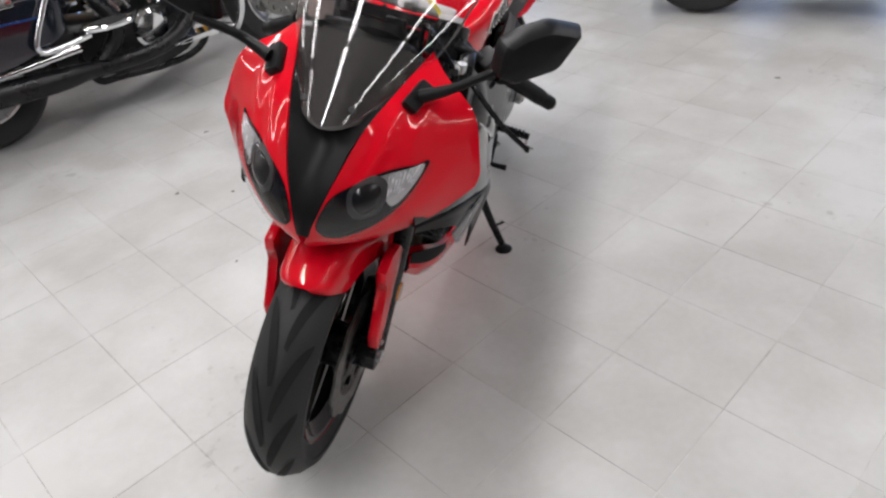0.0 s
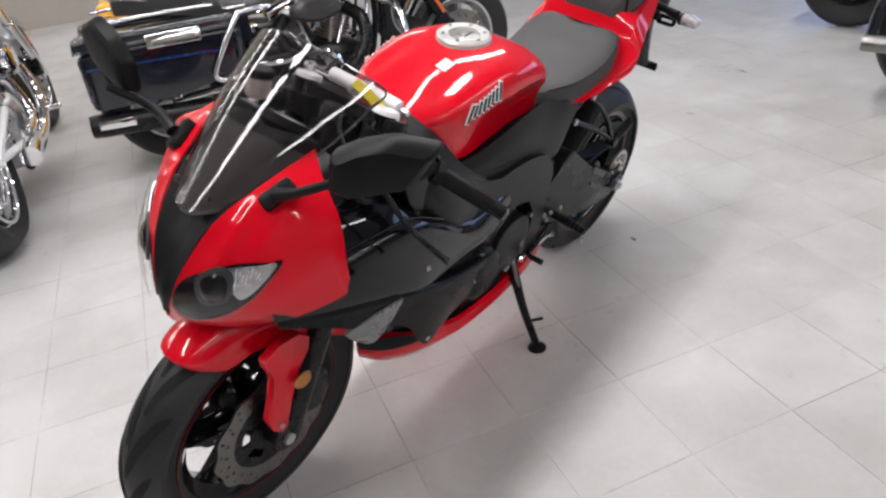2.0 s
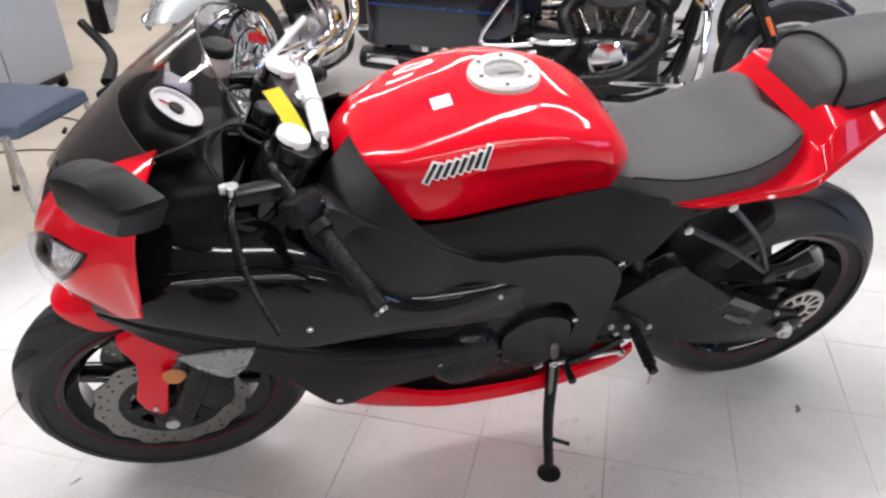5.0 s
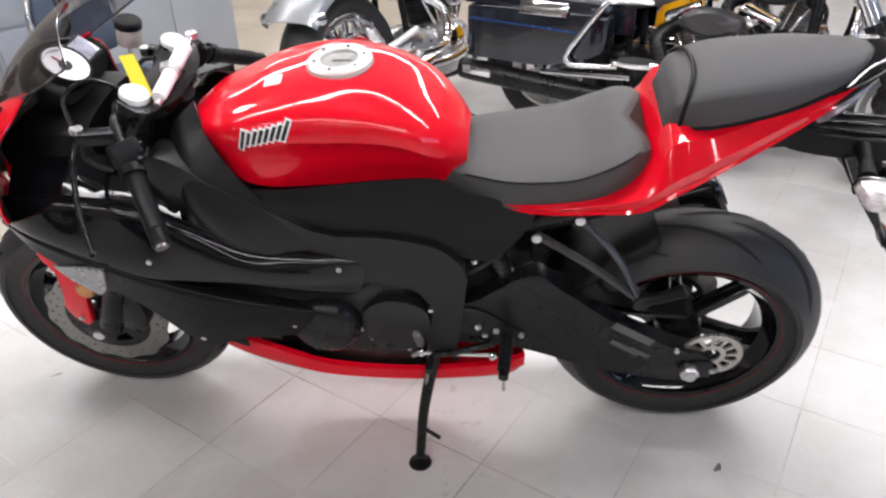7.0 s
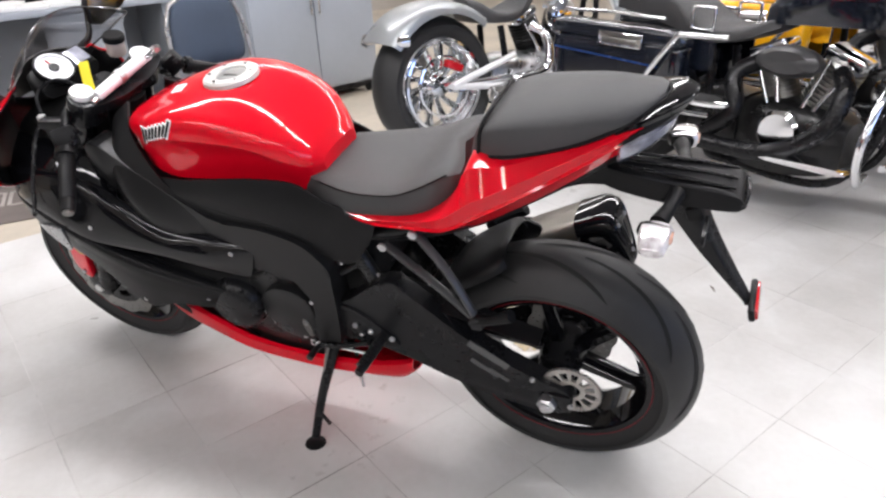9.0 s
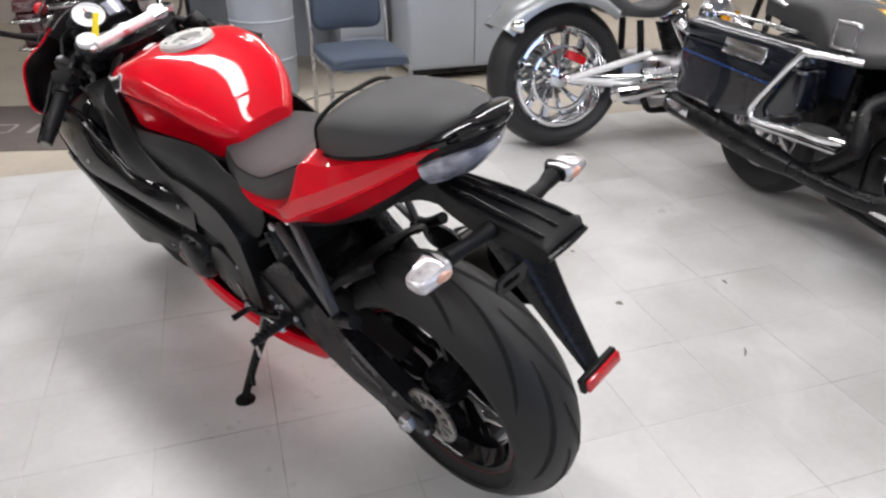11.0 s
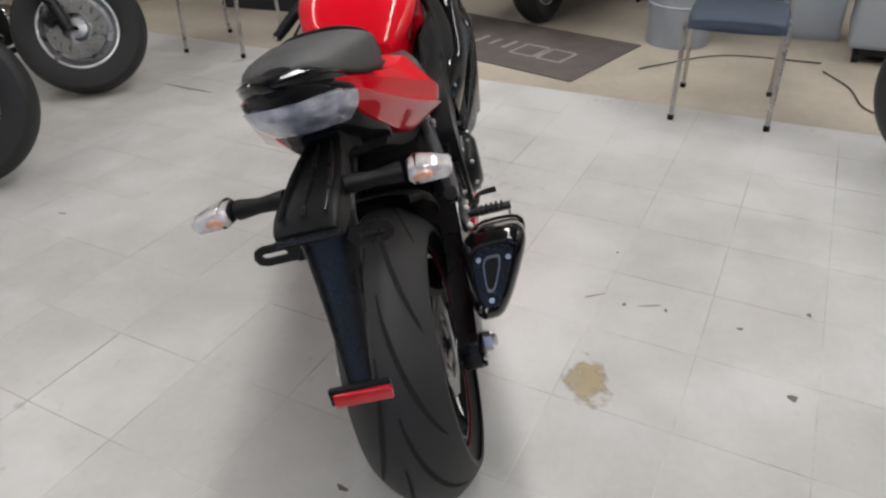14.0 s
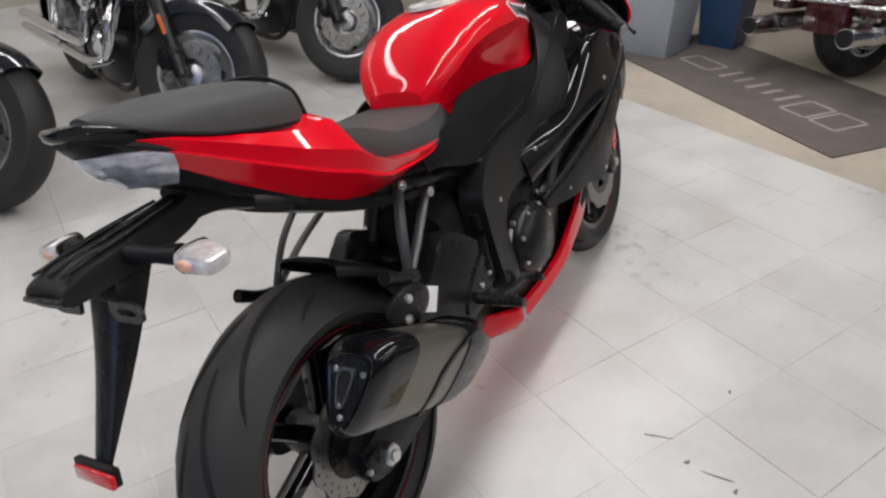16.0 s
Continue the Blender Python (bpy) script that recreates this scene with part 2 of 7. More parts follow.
    rr.inputs[1].default_value, rr.inputs[2].default_value, rr.inputs[3].default_value, rr.inputs[4].default_value = 0.40, 0.90, 0.42, 0.33
    nt.links.new(s1.outputs[0], rr.inputs[0])
    nt.links.new(rr.outputs[0], b.inputs["Roughness"])
    bp = nt.nodes.new("ShaderNodeBump")
    bp.inputs["Strength"].default_value, bp.inputs["Distance"].default_value = 0.006, 0.002
    nt.links.new(big.outputs[0], bp.inputs["Height"])
    nt.links.new(bp.outputs[0], b.inputs["Normal"])
    return m


TILE = floor_mat()
JOINT = node_mat("dirty_joint", (0.07, 0.065, 0.06), 0.7, vary=0.2, scale=1.9, second=(0.66, 0.65, 0.63))
JOINT.node_tree.nodes["Map Range"].inputs[1].default_value, JOINT.node_tree.nodes["Map Range"].inputs[2].default_value = 0.57, 0.86
CONCRETE = node_mat("worn_concrete", (0.46, 0.41, 0.335), 0.55, vary=0.22, scale=2.2, bump=0.1, bump_scale=50)
STAINM = node_mat("dried_spill", (0.47, 0.37, 0.20), 0.4, vary=0.12, scale=25)
STAINM.surface_render_method = "DITHERED"
def patchy(m, size, scale, low, high):
    """Fade a thin film out towards its uneven rim."""
    nt = m.node_tree
    co, no, ln, ma, mr = (nt.nodes.new(k) for k in ("ShaderNodeTexCoord", "ShaderNodeTexNoise", "ShaderNodeVectorMath", "ShaderNodeMath", "ShaderNodeMapRange"))
    no.inputs["Scale"].default_value, no.inputs["Detail"].default_value = scale, 6
    ln.operation, ma.operation, ma.inputs[1].default_value = "LENGTH", "MULTIPLY_ADD", -1.0 / size
    mr.inputs[1].default_value, mr.inputs[2].default_value, mr.inputs[4].default_value = low, high, 0.62
    nt.links.new(co.outputs["Object"], no.inputs["Vector"])
    nt.links.new(co.outputs["Object"], ln.inputs[0])
    nt.links.new(ln.outputs["Value"], ma.inputs[0])
    nt.links.new(no.outputs[0], ma.inputs[2])
    nt.links.new(ma.outputs[0], mr.inputs[0])
    nt.links.new(mr.outputs[0], nt.nodes["Principled BSDF"].inputs["Alpha"])


patchy(STAINM, 0.22, 26, 0.10, 0.32)
SCUFF = node_mat("dark_scuff", (0.16, 0.14, 0.12), 0.7, vary=0.3, scale=25)


# ---- mesh helpers ----
def part(name, bm, material, parent, label="", sharp=38):
    """Links a bmesh as one mesh object under a thing or a part."""
    me = bpy.data.meshes.new(name)
    bmesh.ops.recalc_face_normals(bm, faces=bm.faces)
    bm.to_mesh(me)
    bm.free()
    me.shade_smooth()
    me.set_sharp_from_angle(angle=radians(sharp))
    me.materials.append(material)
    ob = new(name, me)
    if parent is not None:
        ob.parent = parent
    if label:
        ob["label"] = label
    return ob


def thing(name, m, label, category, group="", kind=""):
    ob = new(name)
    ob.empty_display_size = 0.1
    ob.matrix_world = m
    return tagged(ob, label, category, group, kind)


def crom(pts, n):
    """n + 1 points on a smooth curve through pts."""
    p = [Vector(q) for q in pts]
    if len(p) == 1:
        return p
    p = [p[0] * 2 - p[1], *p, p[-1] * 2 - p[-2]]
    out = []
    spans = len(p) - 3
    for k in range(n + 1):
        u = k / n * spans
        i = min(int(u), spans - 1)
        t = u - i
        a, b, c, d = p[i : i + 4]
        out.append(0.5 * (2 * b + (c - a) * t + (2 * a - 5 * b + 4 * c - d) * t * t + (3 * b - a - 3 * c + d) * t**3))
    return out


def surf(ctrl, nu, nv):
    """A smooth grid of points through rows of points."""
    rows = [crom(r, nu) for r in ctrl]
    cols = [crom([r[k] for r in rows], nv) for k in range(nu + 1)]
    return [[cols[k][j] for k in range(nu + 1)] for j in range(nv + 1)]


def skin(bm, grid, close=False):
    vs = [[bm.verts.new(p) for p in row] for row in grid]
    n = len(vs[0])
    for a, b in zip(vs, vs[1:]):
        for k in range(n if close else n - 1):
            q = (a[k], a[(k + 1) % n], b[(k + 1) % n], b[k])
            if len(set(q)) == 4:
                bm.faces.new(q)
    return vs


def slab(grid, thick, flip=1):
    """A curved sheet with thickness."""
    nv, nu = len(grid), len(grid[0])
    back = []
    for j in range(nv):
        row = []
        for k in range(nu):
            du = grid[j][min(k + 1, nu - 1)] - grid[j][max(k - 1, 0)]
            dv = grid[min(j + 1, nv - 1)][k] - grid[max(j - 1, 0)][k]
            nrm = du.cross(dv)
            nrm = nrm.normalized() if nrm.length > 1e-9 else Vector((0, 0, 1))
            row.append(grid[j][k] - nrm * thick * flip)
        back.append(row)
    bm = bmesh.new()
    f, g = skin(bm, grid), skin(bm, back)
    edge = [(0, k) for k in range(nu)] + [(j, nu - 1) for j in range(1, nv)] + [(nv - 1, k) for k in range(nu - 2, -1, -1)] + [(j, 0) for j in range(nv - 2, 0, -1)]
    for (a, b), (c, d) in zip(edge, edge[1:] + edge[:1]):
        bm.faces.new((f[a][b], f[c][d], g[c][d], g[a][b]))
    bmesh.ops.remove_doubles(bm, verts=bm.verts, dist=1e-5)
    return bm


def mirror(bm):
    bmesh.ops.scale(bm, vec=(1, -1, 1), verts=bm.verts)
    bmesh.ops.reverse_faces(bm, faces=bm.faces)
    return bm


def loft(stations, profile, n, cap=True):
    """A closed skin through cross-sections; profile(*station) gives the right half from the top to the bottom, as (y, z)."""
    p = crom([Vector(s) if len(s) < 5 else s for s in stations], n) if len(stations[0]) < 5 else rows_between(stations, n)
    bm = bmesh.new()
    grid = []
    for s in p:
        half = profile(*s[1:])
        ring = [(s[0], y, z) for y, z in half] + [(s[0], -y, z) for y, z in half[::-1] if y > 1e-6]
        grid.append([Vector(q) for q in ring])
    vs = skin(bm, grid, close=True)
    if cap:
        bm.faces.new(vs[0])
        bm.faces.new(vs[-1][::-1])
    return bm


def rows_between(stations, n):
    """Smoothly in-between rows of plain numbers."""
    a = np.array(stations, float)
    a = np.vstack([2 * a[0] - a[1], a, 2 * a[-1] - a[-2]])
    spans, out = len(a) - 3, []
    for k in range(n + 1):
        u = k / n * spans
        i = min(int(u), spans - 1)
        t = u - i
        p, q, r, s = a[i : i + 4]
        out.append(0.5 * (2 * q + (r - p) * t + (2 * p - 5 * q + 4 * r - s) * t * t + (3 * q - p - 3 * r + s) * t**3))
    return out


def pillow(zt, ws, zs, wb, zb, round_top=0.8, steps=8):
    """Half a section: a domed top to the shoulder (ws, zs), then down to (wb, zb)."""
    out = []
    for k in range(steps + 1):
        a = k / steps * math.pi / 2
        out.append((max(ws, 0.004) * math.sin(a) ** round_top, zs + (zt - zs) * math.cos(a) ** 0.75))
    for k in range(1, 5):
        t = k / 4
        out.append((ws + (wb - ws) * t * t, zs + (zb - zs) * t))
    out += [(wb * 0.55, zb - 0.004), (0.0, zb - 0.005)]
    out[0] = (0.0, out[0][1])
    return out


def plate(outline, y0, y1, bevel=0.004):
    """A flat outline in x and z with thickness from y0 to y1."""
    bm = bmesh.new()
    a = [bm.verts.new((x, y0, z)) for x, z in outline]
    b = [bm.verts.new((x, y1, z)) for x, z in outline]
    bm.faces.new(a)
    bm.faces.new(b[::-1])
    n = len(outline)
    for k in range(n):
        bm.faces.new((a[k], b[k], b[(k + 1) % n], a[(k + 1) % n]))
    if bevel:
        bmesh.ops.bevel(bm, geom=list(bm.edges), offset=bevel, segments=2, profile=0.6, affect="EDGES", clamp_overlap=True)
    return bm


def smooth_outline(pts, n=40):
    """A rounded closed outline through points (x, z)."""
    a = [Vector((p[0], p[1], 0)) for p in pts]
    m = len(a)
    out = []
    for i in range(m):
        p, q, r, s = a[i - 1], a[i], a[(i + 1) % m], a[(i + 2) % m]
        for k in range(max(2, n // m)):
            t = k / max(2, n // m)
            v = 0.5 * (2 * q + (r - p) * t + (2 * p - 5 * q + 4 * r - s) * t * t + (3 * q - p - 3 * r + s) * t**3)
            out.append((v.x, v.y))
    return out


def box(cx, cy, cz, sx, sy, sz, bevel=0.006, turn=None):
    bm = bmesh.new()
    bmesh.ops.create_cube(bm, size=1)
    bmesh.ops.scale(bm, vec=(sx, sy, sz), verts=bm.verts)
    if bevel:
        bmesh.ops.bevel(bm, geom=list(bm.edges), offset=min(bevel, min(sx, sy, sz) * 0.45), segments=2, profile=0.5, affect="EDGES")
    if turn:
        bmesh.ops.rotate(bm, matrix=Euler([radians(a) for a in turn]).to_matrix(), verts=bm.verts)
    bmesh.ops.translate(bm, vec=(cx, cy, cz), verts=bm.verts)
    return bm


def tube(pts, r, n=10, steps=None, cap=True, flat=1.0):
    """A round bar along a smooth curve; r one radius or one for each point."""
    steps = steps or max(2, 6 * (len(pts) - 1)) if len(pts) > 2 else (steps or 1)
    path = crom(pts, steps)
    rad = r if isinstance(r, (list, tuple)) else [r] * len(pts)
    rad = [float(np.interp(k / steps * (len(pts) - 1), range(len(pts)), rad)) for k in range(steps + 1)]
    bm = bmesh.new()
    grid = []
    side = None
    for k, p in enumerate(path):
        d = (path[min(k + 1, steps)] - path[max(k - 1, 0)]).normalized()
        if side is None:
            side = d.cross(Vector((0, 0, 1)) if abs(d.z) < 0.9 else Vector((1, 0, 0))).normalized()
        side = (side - d * side.dot(d)).normalized()
        up = d.cross(side)
        grid.append([p + (side * math.cos(a) + up * math.sin(a) * flat) * rad[k] for a in (2 * math.pi * i / n for i in range(n))])
    vs = skin(bm, grid, close=True)
    if cap:
        bm.faces.new(vs[0])
        bm.faces.new(vs[-1][::-1])
    return bm


def lathe(profile, n=48, axis="y", at=(0, 0, 0), close=False):
    """Turns (radius, height along the axis) round the axis."""
    bm = bmesh.new()
    grid = []
    for i in range(n):
        a = 2 * math.pi * i / n
        c, s = math.cos(a), math.sin(a)
        if axis == "y":
            grid.append([Vector((at[0] + r * c, at[1] + h, at[2] + r * s)) for r, h in profile])
        elif axis == "z":
            grid.append([Vector((at[0] + r * c, at[1] + r * s, at[2] + h)) for r, h in profile])
        else:
            grid.append([Vector((at[0] + h, at[1] + r * c, at[2] + r * s)) for r, h in profile])
    skin(bm, [*grid, grid[0]], close=close)
    bmesh.ops.remove_doubles(bm, verts=bm.verts, dist=1e-5)
    return bm


def squared(bm):
    """Makes a round thing along y rounded-square in section."""
    for v in bm.verts:
        r = math.hypot(v.co.x, v.co.z)
        if r > 1e-4:
            k = (max(abs(v.co.x), abs(v.co.z)) / r) ** -0.40
            v.co.x, v.co.z = v.co.x * k, v.co.z * k
    return bm


def puck(x, y, z, r, h, axis="y", n=16, bevel=0.15):
    """A round disc or bolt head with eased edges, centred."""
    e = min(r, h) * bevel
    return lathe([(0.0001, -h / 2), (r - e, -h / 2), (r, -h / 2 + e), (r, h / 2 - e), (r - e, h / 2), (0.0001, h / 2)], n, axis, (x, y, z))


def join(*bms):
    """Several bmeshes of one part made into one."""
    me = bpy.data.meshes.new("joined")
    out = bmesh.new()
    for b in bms:
        b.to_mesh(me)
        b.free()
        out.from_mesh(me)
    bpy.data.meshes.remove(me)
    return out


def moved(bm, m):
    bmesh.ops.transform(bm, matrix=m, verts=bm.verts)
    return bm


def polar_disc(r0, r1, thick, n, rings, hole, wave=0.0, waves=0):
    """A brake disc: a ring with a wavy rim and drilled cells left out."""
    bm = bmesh.new()
    grid = []
    for i in range(n):
        a = 2 * math.pi * i / n
        row = []
        for j in range(rings + 1):
            t = j / rings
            r = r0 + (r1 - r0) * t + wave * t * t * math.cos(waves * a)
            row.append(bm.verts.new((r * math.cos(a), 0, r * math.sin(a))))
        grid.append(row)
    for i in range(n):
        for j in range(rings):
            if not hole(i, j):
                bm.faces.new((grid[i][j], grid[i][j + 1], grid[(i + 1) % n][j + 1], grid[(i + 1) % n][j]))
    lone = [v for v in bm.verts if not v.link_faces]
    bmesh.ops.delete(bm, geom=lone, context="VERTS")
    bmesh.ops.solidify(bm, geom=list(bm.faces), thickness=thick)
    return bm


# ---- the room ----
ROOM = (-7.0, 6.6, -7.5, 6.0)


def make_room():
    x0, x1, y0, y1 = ROOM
    for name, cx, cy, sx, sy in (("wall_east", x1 + 0.1, (y0 + y1) / 2, 0.2, y1 - y0), 
                                 ("wall_north", (x0 + x1) / 2, y1 + 0.1, x1 - x0 + 0.4, 0.2), ("wall_south", (x0 + x1) / 2, y0 - 0.1, x1 - x0 + 0.4, 0.2)):
        w = part(name, box(cx, cy, CEIL / 2 - 0.05, sx, sy, CEIL + 0.1, 0), WALLM, None)
        tagged(w, "beige painted showroom wall with slight marks", "wall", kind="structure")
    # west wall with a long window to the daylight
    wy0, wy1, wz0, wz1 = -6.0, 0.5, 0.7, 2.5
    bms = [box(x0 - 0.1, (y0 + wy0) / 2, CEIL / 2 - 0.05, 0.2, wy0 - y0, CEIL + 0.1, 0), box(x0 - 0.1, (y1 + wy1) / 2, CEIL / 2 - 0.05, 0.2, y1 - wy1, CEIL + 0.1, 0),
           box(x0 - 0.1, (wy0 + wy1) / 2, wz0 / 2 - 0.05, 0.2, wy1 - wy0, wz0 + 0.1, 0), box(x0 - 0.1, (wy0 + wy1) / 2, (wz1 + CEIL) / 2, 0.2, wy1 - wy0, CEIL - wz1, 0)]
    tagged(part("wall_west", join(*bms), WALLM, None), "beige painted wall with a long window", "wall", kind="structure")
    win = tagged(new("window_1"), "long aluminium-framed shop window", "window", kind="structure")
    for k in range(5):
        part("mullion", box(x0 - 0.1, wy0 + (wy1 - wy0) * k / 4, (wz0 + wz1) / 2, 0.07, 0.06, wz1 - wz0, 0.004), ALU, win)
    for k in range(4):
        pane = part("pane", box(x0 - 0.1, wy0 + (wy1 - wy0) * (k + 0.5) / 4, (wz0 + wz1) / 2, 0.008, (wy1 - wy0) / 4 - 0.07, wz1 - wz0 - 0.02, 0), LENS, win)
        pane.visible_shadow = False
    data = bpy.data.lights.new("window_daylight", "AREA")
    data.shape, data.size, data.size_y, data.energy, data.color = "RECTANGLE", wz1 - wz0 - 0.1, wy1 - wy0 - 0.1, 130, (0.42, 0.60, 1.0)
    new("window_daylight", data).matrix_world = pose(x0 - 0.25, (wy0 + wy1) / 2, (wz0 + wz1) / 2, 0, -90, 0)
    c = part("ceiling", box((x0 + x1) / 2, (y0 + y1) / 2, CEIL + 0.1, x1 - x0 + 0.4, y1 - y0 + 0.4, 0.15, 0), CEILM, None)
    tagged(c, "off-white suspended ceiling of the showroom", "ceiling", kind="structure")
    for x, y, watts in LIGHTS:
        strip_lamp(x, y, LIGHT_TURN, watts)
        f = thing("ceiling_light", pose(x, y, CEIL, 0, 0, LIGHT_TURN), "long white fluorescent strip light under the ceiling", "ceiling light", "rows of strip lights")
        part("housing", join(plate([(-1.2, 0.025), (1.2, 0.025), (1.2, -0.05), (-1.2, -0.05)], -0.08, 0.08)), CEILM, f)
        for y2 in (-0.045, 0.045):
            part("tube", tube([(-1.15, y2, -0.075), (1.15, y2, -0.075)], 0.016, 10), TUBE, f)


make_room()


# ---- the red sport motorcycle ----
YAW, LEAN = 27.5, 13.0
BIKE_AT = (-0.272, -0.762)


def bike_pose(x, y, yaw, lean):
    """Forward is +x, left is +y; it leans to its left round the line between the wheels."""
    return pose(x, y, 0, 0, 0, yaw) @ pose(0, 0, 0, -lean, 0, 0)


def tyre_bm(r, width, r_in, crown, n=96):
    """A tyre round the y axis: r the tread's radius, crown how far the tread falls at its edge."""
    h = width / 2
    prof = []
    for k in range(13):
        t = -1 + k / 6
        prof.append((r - crown * abs(t) ** 2.1, t * h))
    side = [(r - crown - 0.012, h * 0.995), (r_in + 0.03, h * 0.93), (r_in + 0.008, h * 0.78), (r_in - 0.004, h * 0.72)]
    prof = [(a, -b) for a, b in side[::-1]] + prof + side
    return lathe(prof, n)


def rim_bm(r, width, n=64):
    h = width / 2
    half = [(r + 0.004, h), (r - 0.006, h), (r - 0.012, h * 0.86), (r - 0.035, h * 0.55), (r - 0.035, 0.0)]
    under = [(r - 0.041, h * 0.5), (r - 0.02, h * 0.84), (r - 0.016, h * 0.97), (r - 0.002, h * 1.03)]
    prof = half + [(a, -b) for a, b in half[-2::-1]] + [(a, -b) for a, b in under[::-1]] + [(r - 0.041, 0)] + under
    bm = lathe(prof, n)
    return bm


def spoke_bm(r0, r1, angle, w0, w1, y0, y1, twist=0.0):
    """A tapered spoke from the hub to the rim."""
    bm = bmesh.new()
    grid = []
    for k in range(7):
        t = k / 6
        r, w, d = r0 + (r1 - r0) * t, w0 + (w1 - w0) * t, y0 + (y1 - y0) * t
        a = angle + twist * t
        c, s = math.cos(a), math.sin(a)
        ring = []
        for q, h in ((-1, -0.6), (-0.6, -1), (0.6, -1), (1, -0.6), (1, 0.6), (0.6, 1), (-0.6, 1), (-1, 0.6)):
            ring.append(Vector((r * c - q * w * s, h * d, r * s + q * w * c)))
        grid.append(ring)
    vs = skin(bm, grid, close=True)
    bm.faces.new(vs[0])
    bm.faces.new(vs[-1][::-1])
    return bm


def groove_bm(r, width, crown, n, arc, lean_in, front=False):
    """Curved near-black strips over the tread for shaded sipes, alternately on both sides."""
    bms = []
    for i in range(n):
        sgn = 1 if i % 2 else -1
        a0 = 2 * math.pi * i / n
        bm = bmesh.new()
        grid = []
        for k in range(13):
            t = k / 12
            y = sgn * width / 2 * (0.10 + 0.72 * t ** lean_in)
            a = a0 + arc * t
            rr = r - crown * abs(y / (width / 2)) ** 2.1 + 0.0016
            w = (0.0095 if front else 0.0042) * math.sin(math.pi * min(1, max(0.06, t))) ** 0.5 + 0.0008
            row = []
            for q in (-1, 1):
                y2 = y + q * w * 0.8
                r2 = r - crown * abs(y2 / (width / 2)) ** 2.1 + 0.0016
                a2 = a - q * sgn * w * 0.6 / r
                row.append(Vector((r2 * math.cos(a2), y2, r2 * math.sin(a2))))
            grid.append(row)
        skin(bm, grid)
        bms.append(bm)
    return join(*bms)


def steer(bm, angle=1.5):
    """Turns what is fixed to the fork about the steering axis."""
    foot, head = Vector((1.345, 0, 0.30)), Vector((1.067, 0, 0.93))
    m = Matrix.Translation(foot) @ Matrix.Rotation(radians(angle), 4, (head - foot).normalized()) @ Matrix.Translation(-foot)
    return moved(bm, m)


def make_wheel(bike, name, cx, r, width, r_rim, crown, turned, label):
    at = Matrix.Translation((cx, 0, r))
    fix = steer if turned else (lambda b: b)
    tyre = part("tyre", fix(moved(tyre_bm(r, width, r_rim, crown), at)), RUBBER, bike, label)
    part("tread_groove", fix(moved(groove_bm(r, width, crown, 26 if turned else 18, 0.55 if turned else 0.95, 1.5, turned), at)), SHADEBLACK, tyre)
    rim = part("rim", fix(moved(rim_bm(r_rim, width * 0.74), at)), BLACK, bike, "gloss black cast wheel rim")
    for side in (-1, 1):
        h = side * (width * 0.37 + 0.0015)
        part("pinstripe", fix(moved(lathe([(r_rim - 0.0035, h - 0.001), (r_rim - 0.0035, h + 0.0006), (r_rim - 0.0050, h + 0.0006), (r_rim - 0.0050, h - 0.001)], 72, close=True), at)), DARKRED, rim, "thin red rim stripe")
    for k in range(6):
        a = 2 * math.pi * (k + 0.3) / 6
        part("spoke", fix(moved(spoke_bm(0.045, r_rim - 0.03, a, 0.017, 0.013, 0.022, 0.02), at)), BLACK, rim)
    part("hub", fix(moved(lathe([(0.012, -0.075), (0.042, -0.07), (0.05, -0.04), (0.055, 0), (0.05, 0.04), (0.042, 0.07), (0.012, 0.075)], 32), at)), SATIN, rim)
    return tyre


def disc_part(bike, cx, y, z, r0, r1, waves, turned):
    def hole(i, j):
        return j in (2, 4) and (i // 2 + j) % 3 == 0 and i % 2 == 0

    fix = steer if turned else (lambda b: b)
    d = part("brake_disc", fix(moved(polar_disc(r0, r1, 0.005, 144, 6, hole, 0.004, waves), Matrix.Translation((cx, y, z)))), STEEL, bike, "drilled steel petal brake disc", 30)
    part("disc_carrier", fix(moved(polar_disc(0.035, r0 + 0.002, 0.006, 60, 3, lambda i, j: j == 1 and i % 10 < 6), Matrix.Translation((cx, y - math.copysign(0.002, y), z)))), SATIN, d, "", 30)
    return d


def bolts(name, parent, spots, r=0.008, h=0.006, material=None, fix=None):
    for x, y, z in spots:
        bm = join(puck(x, y, z, r, h, "y", 14), puck(x, y + math.copysign(h * 0.3, y), z, r * 0.55, h, "y", 6, 0.05))
        part(name, fix(bm) if fix else bm, material or ALU, parent)


